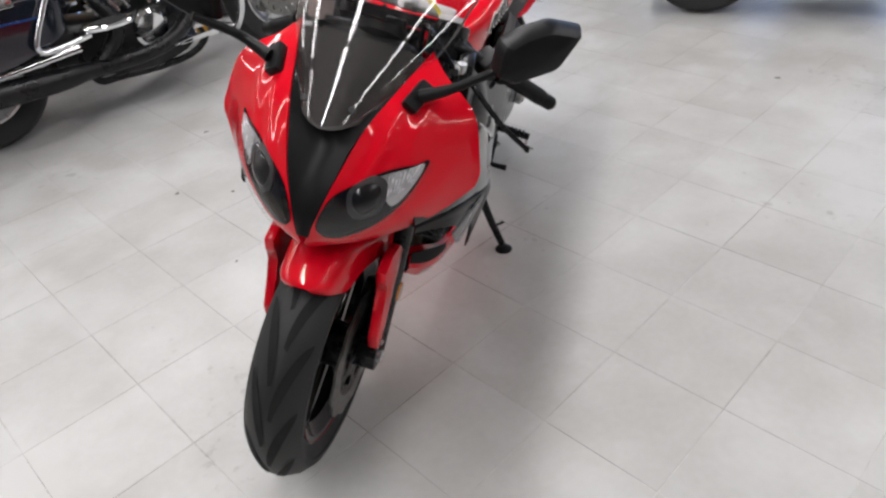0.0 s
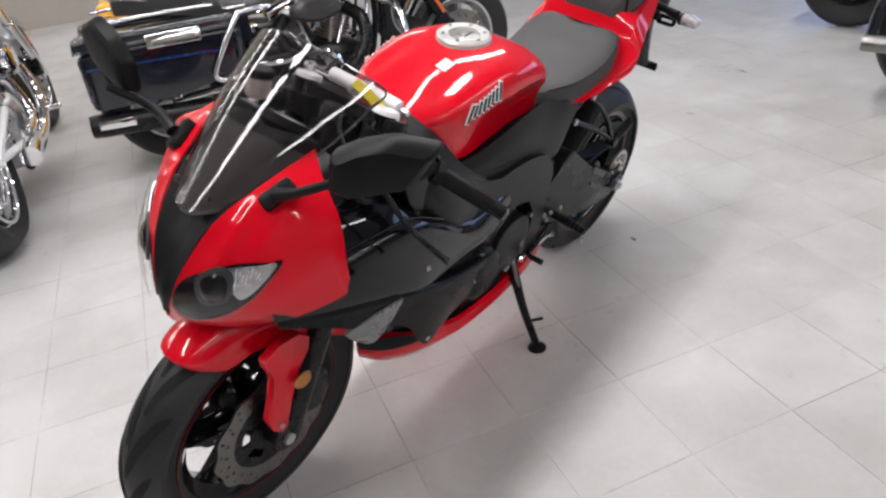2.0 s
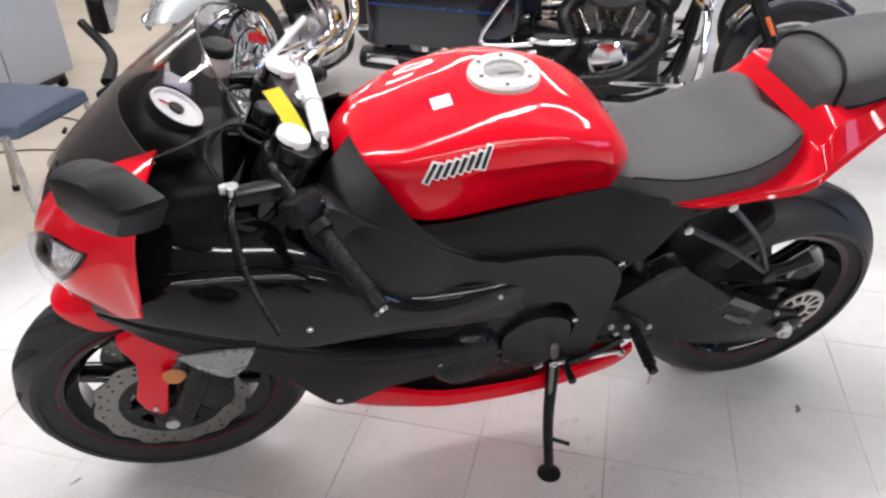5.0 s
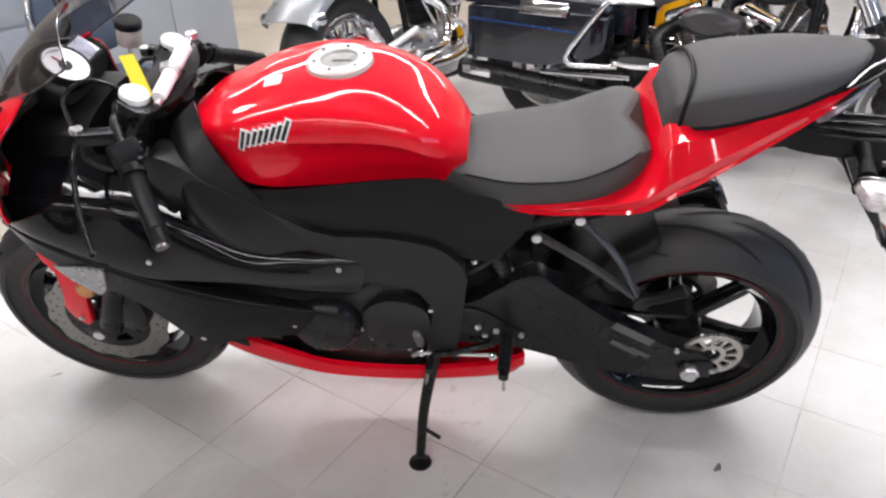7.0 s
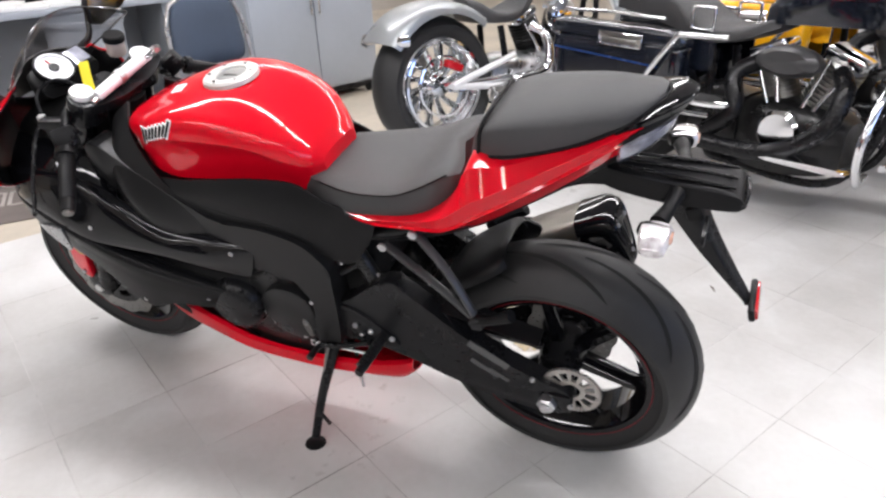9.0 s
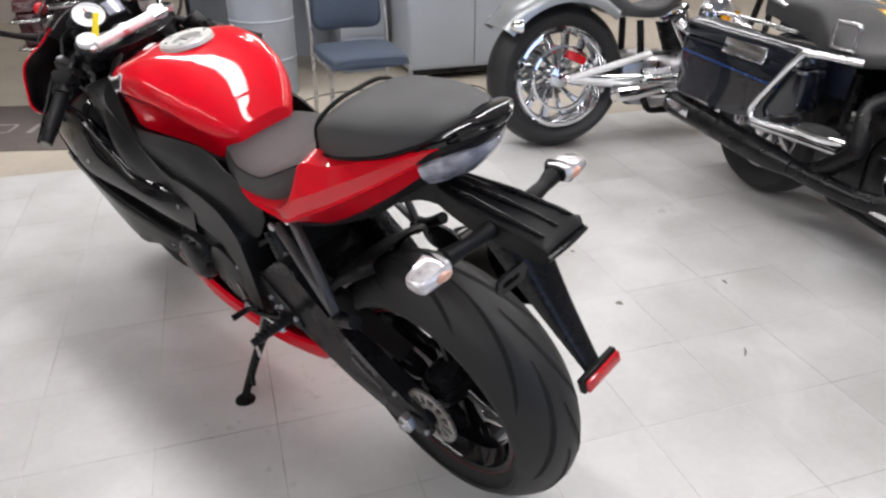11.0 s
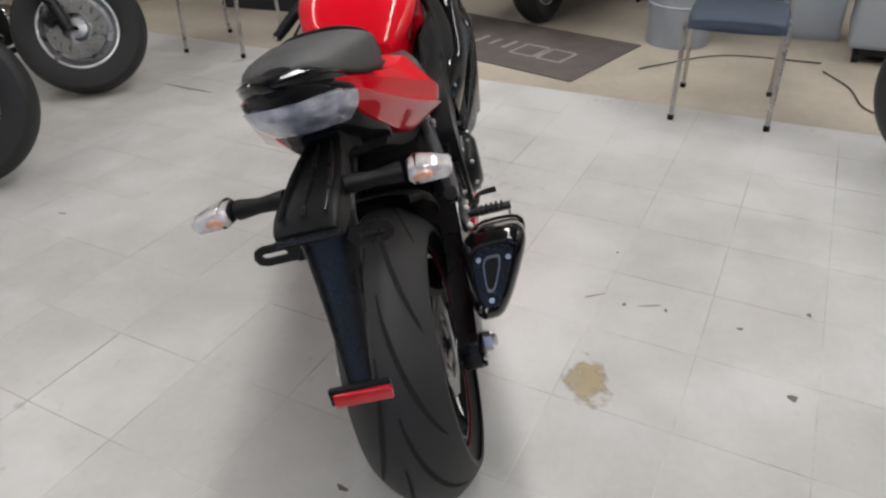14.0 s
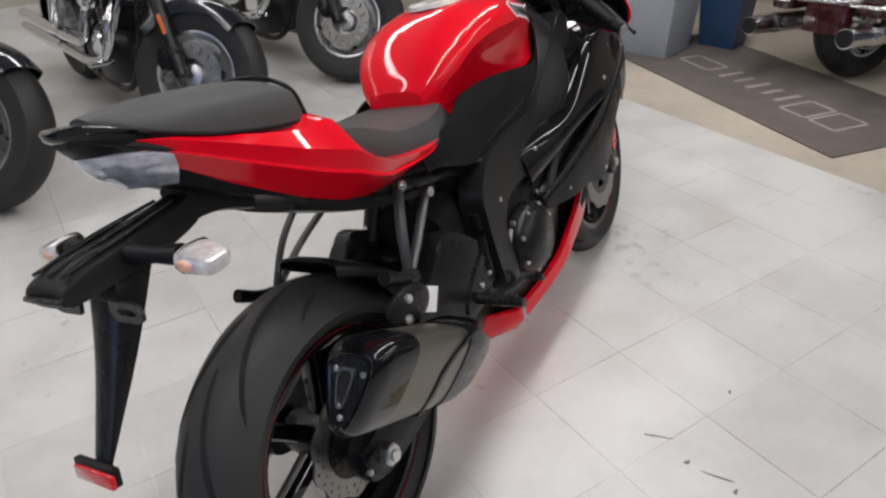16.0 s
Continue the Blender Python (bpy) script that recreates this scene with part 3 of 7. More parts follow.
def patch(ctrl, outline, lift, thick, rings=5, per=5, dome=0.0, side=1):
    """A piece that lies on a curved sheet, with its outline given in the sheet's own u and v (0 to 1)."""
    nu, nv = 40, 40
    grid = surf(ctrl, nu, nv)

    def at(u, v, h):
        u, v = min(max(u, 0), 0.999) * nu, min(max(v, 0), 0.999) * nv
        i, j = int(u), int(v)
        a, b, c, d = grid[j][i], grid[j][i + 1], grid[j + 1][i], grid[j + 1][i + 1]
        fu, fv = u - i, v - j
        p = a * (1 - fu) * (1 - fv) + b * fu * (1 - fv) + c * (1 - fu) * fv + d * fu * fv
        n = (b - a).cross(c - a)
        n = n.normalized() if n.length > 1e-12 else Vector((1, 0, 0))
        return p + n * h * side

    m = len(outline)
    ring = []
    for i in range(m):
        p, q, r, s = (Vector((*outline[(i + k) % m], 0)) for k in (-1, 0, 1, 2))
        for k in range(per):
            t = k / per
            ring.append(0.5 * (2 * q + (r - p) * t + (2 * p - 5 * q + 4 * r - s) * t * t + (3 * q - p - 3 * r + s) * t**3))
    c = sum(ring, Vector()) / len(ring)
    bm = bmesh.new()
    rows = []
    for k in range(1, rings + 1):
        f = k / rings
        rows.append([at(*(c + (q - c) * f)[:2], lift + dome * (1 - f * f)) for q in ring])
    rows.append([at(q[0], q[1], lift - thick) for q in ring])
    vs = skin(bm, rows, close=True)
    mid = bm.verts.new(at(c[0], c[1], lift + dome))
    n = len(vs[0])
    for k in range(n):
        bm.faces.new((mid, vs[0][k], vs[0][(k + 1) % n]))
    return bm


# left half of the nose, rows from its tip up and back, each from the middle outwards
COWL = [
    [(1.530, 0.004, 0.676), (1.529, 0.006, 0.672), (1.527, 0.008, 0.668), (1.523, 0.010, 0.663)],
    [(1.528, 0.022, 0.730), (1.514, 0.058, 0.708), (1.496, 0.084, 0.688), (1.470, 0.098, 0.672)],
    [(1.503, 0.044, 0.802), (1.478, 0.110, 0.778), (1.440, 0.164, 0.742), (1.402, 0.186, 0.706)],
    [(1.445, 0.070, 0.880), (1.412, 0.144, 0.862), (1.372, 0.208, 0.818), (1.345, 0.244, 0.752)],
    [(1.366, 0.097, 0.926), (1.357, 0.157, 0.908), (1.347, 0.220, 0.858), (1.340, 0.254, 0.773)],
    [(1.280, 0.124, 0.966), (1.299, 0.160, 0.936), (1.322, 0.224, 0.890), (1.336, 0.255, 0.794)],
]
# two crisp ridges that run down the nose from the mirror foot to the headlight
RIDGES = [((1.395, 0.106, 0.902), (1.445, 0.102, 0.854), 0.0040), ((1.445, 0.102, 0.854), (1.482, 0.086, 0.806), 0.0040), ((1.366, 0.154, 0.902), (1.424, 0.142, 0.846), 0.0018)]


def nose_grid(nu, nv):
    grid = surf(COWL, nu, nv)
    core = Vector((1.22, 0.0, 0.74))
    for row in grid:
        for k, p in enumerate(row):
            up = 0.0
            for a, b, h in RIDGES:
                a, b = Vector(a), Vector(b)
                t = max(0.0, min(1.0, (p - a).dot(b - a) / (b - a).length_squared))
                d = (p - a.lerp(b, t)).length
                up = max(up, h * math.exp(-((d / 0.013) ** 2)))
            row[k] = p + (p - core).normalized() * up
    return grid


# middle line and side edge of the windscreen, from its foot to its top
SCREEN_MID = [(1.466, 0, 0.876), (1.383, 0, 0.956), (1.296, 0, 1.029), (1.203, 0, 1.094)]
SCREEN_SIDE = [(1.425, 0.054, 0.886), (1.355, 0.098, 0.921), (1.286, 0.131, 0.957), (1.218, 0.151, 0.996), (1.152, 0.162, 1.038)]


def screen_grid(nu, nv, drop=0.0):
    """Rows from the foot to the top; each one a smooth arch from edge to edge."""
    rows = []
    for c, e in zip(crom(SCREEN_MID, nv), crom(SCREEN_SIDE, nv)):
        row = []
        for k in range(nu + 1):
            t = 1 - 2 * k / nu
            q = abs(t) ** 2.0
            row.append(Vector((c.x + (e.x - c.x) * q, e.y * t, c.z + (e.z - c.z) * q - drop)))
        rows.append(row)
    return rows


# upper side panel: top edge, steep flank, undercut lip, recess
FAIRING = [
    [(1.430, 0.150, 0.742), (1.335, 0.176, 0.772), (1.230, 0.186, 0.778), (1.110, 0.184, 0.762), (1.026, 0.180, 0.718), (0.920, 0.174, 0.655), (0.810, 0.166, 0.632), (0.690, 0.148, 0.614)],
    [(1.430, 0.160, 0.738), (1.335, 0.194, 0.764), (1.225, 0.206, 0.766), (1.105, 0.206, 0.748), (1.020, 0.201, 0.704), (0.918, 0.192, 0.642), (0.808, 0.181, 0.619), (0.690, 0.158, 0.602)],
    [(1.430, 0.165, 0.722), (1.335, 0.207, 0.734), (1.222, 0.223, 0.722), (1.102, 0.224, 0.697), (1.012, 0.218, 0.662), (0.910, 0.206, 0.618), (0.802, 0.191, 0.592), (0.698, 0.164, 0.570)],
    [(1.428, 0.168, 0.705), (1.335, 0.214, 0.700), (1.220, 0.236, 0.668), (1.120, 0.242, 0.630), (1.030, 0.228, 0.608), (0.930, 0.210, 0.588), (0.820, 0.191, 0.558), (0.715, 0.165, 0.528)],
    [(1.425, 0.160, 0.700), (1.330, 0.204, 0.690), (1.215, 0.222, 0.656), (1.115, 0.222, 0.616), (1.020, 0.196, 0.594), (0.920, 0.178, 0.570), (0.810, 0.165, 0.540), (0.720, 0.150, 0.510)],
]
# lower blade: back of the crest, crest, flank, bottom edge
BLADE = [
    [(1.424, 0.150, 0.692), (1.330, 0.200, 0.684), (1.220, 0.214, 0.652), (1.120, 0.214, 0.614), (1.020, 0.198, 0.566), (0.920, 0.188, 0.525), (0.840, 0.176, 0.492), (0.760, 0.160, 0.466)],
    [(1.426, 0.168, 0.698), (1.335, 0.216, 0.692), (1.220, 0.239, 0.660), (1.120, 0.246, 0.622), (1.020, 0.236, 0.570), (0.920, 0.216, 0.526), (0.840, 0.196, 0.492), (0.750, 0.172, 0.460)],
    [(1.424, 0.170, 0.690), (1.335, 0.217, 0.676), (1.230, 0.238, 0.635), (1.130, 0.243, 0.585), (1.030, 0.232, 0.510), (0.930, 0.213, 0.478), (0.850, 0.195, 0.460), (0.760, 0.172, 0.444)],
    [(1.420, 0.168, 0.682), (1.345, 0.214, 0.660), (1.265, 0.230, 0.608), (1.158, 0.234, 0.540), (1.065, 0.216, 0.402), (0.970, 0.205, 0.414), (0.870, 0.192, 0.416), (0.770, 0.170, 0.430)],
]


def knee(zt, ws, zs, wb, zb):
    """Half a tank section: domed top, a crisp shoulder, a tucked knee recess under it."""
    out = []
    for k in range(15):
        a = k / 14 * math.pi / 2
        out.append((max(ws, 0.004) * math.sin(a) ** 0.62, zs + (zt - zs) * max(0.0, math.cos(a)) ** 0.72))
    out[0] = (0.0, out[0][1])
    tuck = max(0.0, ws - wb)
    for k in range(1, 9):
        t = k / 8
        out.append((ws - tuck * (1 - (1 - t) ** 2.2), zs + (zb - zs) * t))
    return out + [(wb * 0.55, zb - 0.004), (0.0, zb - 0.005)]


def facet(zt, ws, zs, wb, zb):
    """Half a tail section with crisp folds."""
    h = zs - zb
    return [(0.0, zt), (ws * 0.45, zt - 0.001), (ws * 0.80, zt - (zt - zs) * 0.25), (ws, zs), (ws * 0.955, zs - h * 0.38), (ws * 0.985, zs - h * 0.46), (wb, zb), (wb * 0.5, zb - 0.003), (0.0, zb - 0.003)]


def cushion(zt, ws, zs, wb, zb):
    """Half a seat section: a flat top with a crisp welt, then a plain side wall."""
    return [(0.0, zt), (ws * 0.35, zt - 0.0005), (ws * 0.65, zt - 0.002), (ws * 0.86, zt - (zt - zs) * 0.22), (ws * 0.97, zt - (zt - zs) * 0.5), (ws, zs), ((ws + wb) * 0.5 + 0.003, (zs + zb) * 0.5), (wb, zb), (wb * 0.5, zb - 0.003), (0.0, zb - 0.003)]


def pad_section(zt, ws, zs, wb, zb):
    """Half a seat pad: gently crowned, with a crisp rim and a plain side."""
    return [(0.0, zt), (ws * 0.3, zt - (zt - zs) * 0.05), (ws * 0.6, zt - (zt - zs) * 0.20), (ws * 0.85, zt - (zt - zs) * 0.5), (ws * 0.96, zt - (zt - zs) * 0.75), (ws, zs), ((ws + wb) * 0.5 + 0.002, (zs + zb) * 0.5), (wb, zb), (wb * 0.5, zb - 0.003), (0.0, zb - 0.003)]


def make_sport_bike():
    bike = thing("sport_motorcycle", bike_pose(*BIKE_AT, YAW, LEAN), "glossy red and black sport motorcycle leaning on its side stand", "motorcycle")
    P = lambda name, bm, material, label="", parent=bike, sharp=38: part(name, bm, material, parent, label, sharp)
    both = (1, -1)

    def pair(name, make, material, label="", parent=bike, fix=None, sharp=38):
        made = []
        for s in both:
            bm = make()
            bm = bm if s > 0 else mirror(bm)
            made.append(part(name, fix(bm) if fix else bm, material, parent, label, sharp))
        return made

    # wheels, discs, fork
    make_wheel(bike, "rear", 0.0, 0.312, 0.185, 0.222, 0.058, False, "wide worn black rear tyre")
    make_wheel(bike, "front", 1.40, 0.300, 0.122, 0.222, 0.036, True, "black front tyre with curved grooves")
    disc_part(bike, 0.0, -0.072, 0.312, 0.07, 0.108, 10, False)
    for s in both:
        disc_part(bike, 1.40, s * 0.072, 0.30, 0.105, 0.150, 12, True)
    # rear sprocket with slotted web
    P("sprocket", moved(polar_disc(0.020, 0.066, 0.006, 168, 4, lambda i, j: j in (1, 2) and i % 14 < 9, 0.0022, 42), Matrix.Translation((-0.052, 0.122, 0.332))), LEGMETAL, "pale slotted rear sprocket", sharp=30)
    P("chain", join(tube([(0.56, 0.09, 0.44), (0.30, 0.09, 0.425), (0.02, 0.09, 0.414)], 0.008, 6, flat=0.6), tube([(0.56, 0.09, 0.36), (0.30, 0.09, 0.27), (0.02, 0.09, 0.212)], 0.008, 6, flat=0.6)), SATIN)

    for s in both:
        y = 0.102 * s
        P("fork_leg", steer(join(tube([(1.382, y, 0.30), (1.255, y, 0.585)], 0.029, 18), tube([(1.255, y, 0.585), (1.225, y, 0.655)], [0.031, 0.031], 18))), SATIN, "black fork lower leg")
        P("fork_tube", steer(tube([(1.235, y, 0.63), (1.092, y, 0.952)], 0.0265, 18)), BLACK)
        cap = P("fork_cap", steer(moved(lathe([(0.0265, -0.03), (0.0265, 0.004), (0.0245, 0.008), (0.018, 0.009), (0.015, 0.005), (0.0001, 0.005)], 24, "z"), Matrix.Translation((1.090, y, 0.952)) @ Matrix.Rotation(radians(-24), 4, "Y"))), WHITEALU, "bright aluminium fork cap")
        P("axle_clamp", steer(plate(smooth_outline([(1.425, 0.335), (1.365, 0.35), (1.365, 0.28), (1.40, 0.265), (1.43, 0.285)], 20), y - 0.022, y + 0.022)), SATIN)
        P("axle_end", steer(puck(1.40, y + 0.026 * s, 0.30, 0.014, 0.01)), ALU)
        P("brake_caliper", steer(plate(smooth_outline([(1.335, 0.43), (1.275, 0.41), (1.272, 0.33), (1.30, 0.30), (1.345, 0.33)], 24), 0.052 * s, 0.112 * s, 0.008)), SATIN, "black radial brake caliper")
        P("fork_reflector", steer(moved(lathe([(0.0001, 0.004), (0.018, 0.004), (0.022, 0), (0.0001, -0.004)], 20), Matrix.Translation((1.362, 0.140 * s, 0.470)) @ Matrix.Diagonal((1, s * 1.0, 1, 1)))), AMBER, "round amber reflector on the fork")
        # guard at the side of the fork, part of the red front mudguard
        P("fork_guard", steer(plate([(1.440, 0.575), (1.40, 0.592), (1.352, 0.585), (1.326, 0.560), (1.330, 0.524), (1.366, 0.492), (1.384, 0.42), (1.398, 0.345), (1.412, 0.334), (1.438, 0.362), (1.447, 0.40), (1.428, 0.46), (1.414, 0.510), (1.436, 0.545)], 0.106 * s, 0.128 * s, 0.006)), RED, "red fork guard")
        bolts("guard_bolt", bike, [(1.418, 0.131 * s, 0.365)], 0.006, 0.005, ALU, steer)
    # front mudguard
    rows = []
    for a, w, lift in ((62, 0.018, 0.026), (63.5, 0.042, 0.030), (67, 0.057, 0.034), (73, 0.066, 0.036), (86, 0.076, 0.036), (108, 0.098, 0.033), (142, 0.102, 0.028)):
        R = 0.302 + lift
        c, s_ = math.cos(radians(a)), math.sin(radians(a))
        row = []
        for t, drop in ((-1, 0.085), (-0.95, 0.042), (-0.68, 0.012), (-0.3, 0.002), (0, 0), (0.3, 0.002), (0.68, 0.012), (0.95, 0.042), (1, 0.085)):
            d = drop * {62: 0.12, 63.5: 0.35, 67: 0.65}.get(a, 1)
            row.append((1.40 + (R - d) * c, t * w, 0.30 + (R - d) * s_))
        rows.append(row)
    P("front_mudguard", steer(slab(surf(rows, 32, 30), 0.004)), RED, "glossy red front mudguard", sharp=60)
    P("fork_brace", steer(box(1.235, 0, 0.645, 0.05, 0.2, 0.035, 0.01, (0, -24, 0))), SATIN)

    # frame, engine, swingarm
    spar = smooth_outline([(1.06, 0.86), (0.95, 0.79), (0.842, 0.722), (0.768, 0.681), (0.696, 0.679), (0.638, 0.677), (0.582, 0.667), (0.538, 0.652), (0.506, 0.621), (0.487, 0.585), (0.490, 0.53), (0.496, 0.46), (0.508, 0.377), (0.525, 0.335), (0.575, 0.340), (0.574, 0.40), (0.563, 0.450), (0.569, 0.507), (0.597, 0.536), (0.644, 0.548), (0.717, 0.556), (0.766, 0.565), (0.84, 0.576), (0.925, 0.60), (1.02, 0.69), (1.09, 0.80)], 104)
    pair("frame_spar", lambda: plate(spar, 0.100, 0.163, 0.010), DUCT, "matte black aluminium frame spar")
    pair("pivot_bolt", lambda: join(puck(0.552, 0.144, 0.402, 0.016, 0.008), puck(0.552, 0.149, 0.402, 0.007, 0.004)), SATIN)
    P("headstock", tube([(1.125, 0, 0.79), (1.072, 0, 0.91)], 0.045, 20), MATTE)
    P("crankcase", loft([(0.54, 0.50, 0.10, 0.46, 0.09, 0.27), (0.62, 0.56, 0.135, 0.50, 0.12, 0.23), (0.76, 0.60, 0.15, 0.48, 0.12, 0.22), (0.88, 0.61, 0.14, 0.48, 0.11, 0.24), (0.98, 0.60, 0.12, 0.50, 0.09, 0.30)], pillow, 16), ENGINE, "dark grey engine casing")
    P("cylinder_block", loft([(0.80, 0.74, 0.14, 0.70, 0.14, 0.50), (0.92, 0.74, 0.15, 0.69, 0.15, 0.48), (1.04, 0.70, 0.14, 0.66, 0.13, 0.46)], pillow, 8), ENGINE)
    for z in np.linspace(0.53, 0.66, 7):
        P("cooling_fin", box(0.92, 0, z, 0.20, 0.308, 0.007, 0.003), ENGINE)
    P("generator_cover", moved(lathe([(0.0001, 0.03), (0.055, 0.028), (0.07, 0.018), (0.078, 0), (0.08, -0.03)], 36), Matrix.Translation((0.80, 0.165, 0.42))), SATIN, "round black generator cover")
    P("clutch_cover", moved(lathe([(0.0001, -0.032), (0.06, -0.03), (0.08, -0.016), (0.088, 0), (0.09, 0.04)], 36), Matrix.Translation((0.67, -0.165, 0.40))), SATIN, "round black clutch cover")
    P("sprocket_cover", plate(smooth_outline([(0.66, 0.50), (0.58, 0.48), (0.57, 0.40), (0.62, 0.34), (0.70, 0.36), (0.72, 0.45)], 24), 0.11, 0.165, 0.012), ENGINE)
    bolts("cover_bolt", bike, [(0.80 + 0.072 * math.cos(a), 0.178, 0.42 + 0.072 * math.sin(a)) for a in np.linspace(0.3, 6.0, 7)], 0.006, 0.008, SATIN)
    bolts("cover_bolt", bike, [(0.67 + 0.08 * math.cos(a), -0.178, 0.40 + 0.08 * math.sin(a)) for a in np.linspace(0.3, 6.0, 8)], 0.006, 0.008, ALU)
    P("water_hose", tube([(0.66, 0.13, 0.56), (0.74, 0.15, 0.53), (0.82, 0.15, 0.57), (0.92, 0.14, 0.56)], 0.014, 10), MATTE)
    P("water_hose", tube([(0.62, -0.13, 0.58), (0.74, -0.155, 0.55), (0.86, -0.15, 0.60), (1.0, -0.14, 0.62)], 0.014, 10), MATTE)
    P("starter_motor", tube([(0.60, 0.10, 0.545), (0.74, 0.10, 0.55)], 0.03, 16), ENGINE, "dark starter motor")
    P("relay_box", box(0.645, 0.128, 0.515, 0.055, 0.03, 0.035, 0.006, (0, 8, 0)), SATIN, "small black plastic box on the engine")
    P("shift_shaft", tube([(0.60, 0.10, 0.40), (0.60, 0.168, 0.40)], 0.008, 10), ALU)
    P("shift_crank", plate(smooth_outline([(0.608, 0.408), (0.592, 0.408), (0.584, 0.365), (0.60, 0.360)], 12), 0.160, 0.168), STEEL)
    P("drain_hose", tube([(0.50, 0.105, 0.56), (0.52, 0.125, 0.45), (0.54, 0.12, 0.33), (0.52, 0.11, 0.25)], 0.005, 8), RUBBER)
    P("wiring_loom", tube([(0.56, 0.12, 0.61), (0.52, 0.115, 0.54), (0.47, 0.115, 0.56), (0.42, 0.11, 0.60)], 0.007, 8), RUBBER)
    for x_, z_ in ((0.665, 0.395), (0.70, 0.375), (0.72, 0.405), (0.735, 0.435), (0.755, 0.365), (0.62, 0.345), (0.64, 0.475), (0.565, 0.475)):
        P("case_bolt", puck(x_, 0.158, z_, 0.006, 0.012), ALU)
    for x_, z_ in ((0.60, 0.47), (0.56, 0.55), (0.74, 0.49), (0.80, 0.54)):
        P("case_bolt", puck(x_, -0.158, z_, 0.006, 0.012), ALU)
    P("water_pump_cover", moved(lathe([(0.0001, -0.03), (0.03, -0.028), (0.042, -0.012), (0.044, 0.02)], 28), Matrix.Translation((0.80, -0.150, 0.46))), SATIN, "round black pump cover")
    P("pump_hose", tube([(0.80, -0.17, 0.48), (0.84, -0.175, 0.54), (0.93, -0.165, 0.58), (1.02, -0.15, 0.60)], 0.015, 10), RUBBER)
    P("brake_reservoir", moved(lathe([(0.0001, -0.022), (0.017, -0.022), (0.018, 0.018), (0.0001, 0.02)], 18, "z"), Matrix.Translation((0.50, -0.128, 0.53))), SATIN, "small black rear brake reservoir")
    P("brake_pedal_cylinder", tube([(0.48, -0.14, 0.50), (0.47, -0.145, 0.41)], 0.012, 12), SATIN)
    P("airbox", loft([(0.98, 0.80, 0.09, 0.78, 0.09, 0.66), (0.80, 0.78, 0.10, 0.76, 0.10, 0.60), (0.60, 0.76, 0.10, 0.74, 0.10, 0.58), (0.50, 0.74, 0.09, 0.72, 0.09, 0.60)], pillow, 8), MATTE)
    # added near-black mass that keeps the gap between spar and swingarm dark
    P("gap_filler", loft([(0.56, 0.60, 0.085, 0.56, 0.085, 0.40), (0.48, 0.60, 0.09, 0.56, 0.09, 0.42), (0.415, 0.58, 0.085, 0.54, 0.085, 0.44)], pillow, 8), SHADEBLACK)
    P("shock_reservoir", tube([(0.44, 0.098, 0.60), (0.40, 0.105, 0.52)], 0.02, 14), ENGINE)
    P("rating_label", box(0.25, -0.1432, 0.476, 0.038, 0.002, 0.052, 0, (0, 32, 0)), WHITE, "small white sticker on the swingarm")
    P("radiator", box(1.10, 0, 0.60, 0.04, 0.34, 0.30, 0.008, (0, -14, 0)), SATIN, "dark radiator core")
    for k in range(11):
        P("radiator_fin", box(1.125 - 0.0068 * (k - 5), 0, 0.48 + 0.024 * k, 0.006, 0.31, 0.004, 0), ENGINE)
    P("oil_cooler", box(1.09, 0, 0.37, 0.05, 0.22, 0.07, 0.01), ENGINE)
    for k in range(4):
        y = -0.10 + 0.067 * k
        P("exhaust_header", tube([(1.03, y, 0.52), (1.10, y, 0.46), (1.07, y * 0.9, 0.30), (0.90, y * 0.6 - 0.01, 0.235), (0.70, -0.02 + y * 0.3, 0.235)], 0.019, 12), TITAN, "heat-tinted steel exhaust pipe")
    P("collector", tube([(0.72, -0.01, 0.24), (0.55, -0.02, 0.25), (0.42, -0.07, 0.28)], [0.05, 0.055, 0.04], 16), TITAN)
    P("link_pipe", tube([(0.43, -0.06, 0.28), (0.36, -0.13, 0.30), (0.28, -0.185, 0.345), (0.20, -0.20, 0.385)], 0.030, 16), SATIN)

    arm = smooth_outline([(0.60, 0.46), (0.50, 0.47), (0.36, 0.57), (0.29, 0.53), (0.16, 0.43), (0.03, 0.362), (-0.045, 0.335), (-0.05, 0.275), (0.02, 0.255), (0.20, 0.285), (0.38, 0.345), (0.52, 0.355), (0.60, 0.37)], 52)
    swing = pair("swingarm_side", lambda: plate(arm, 0.098, 0.142, 0.012), SATIN, "black cast swingarm")
    P("swingarm_bridge", box(0.40, 0, 0.45, 0.10, 0.20, 0.10, 0.02), SATIN)
    for s in both:
        P("axle_nut", join(puck(-0.004, 0.156 * s, 0.305, 0.022, 0.024, "y", 6), puck(-0.004, 0.168 * s, 0.305, 0.012, 0.016, "y", 16)), ALU, "bright rear axle nut")
        P("chain_adjuster", box(-0.03, 0.146 * s, 0.305, 0.05, 0.008, 0.05, 0.003), SATIN)
        bolts("adjuster_bolt", bike, [(0.03, 0.146 * s, 0.362), (-0.055, 0.15 * s, 0.305)], 0.006, 0.008)
    for x_, z_, w_, h_ in ((0.130, 0.408, 0.104, 0.020), (0.142, 0.362, 0.074, 0.013), (0.108, 0.348, 0.05, 0.010)):
        P("lettering_bar", box(x_, 0.1435, z_, w_, 0.002, h_, 0, (0, -31, 0)), SCREW, "faint grey lettering on the swingarm")
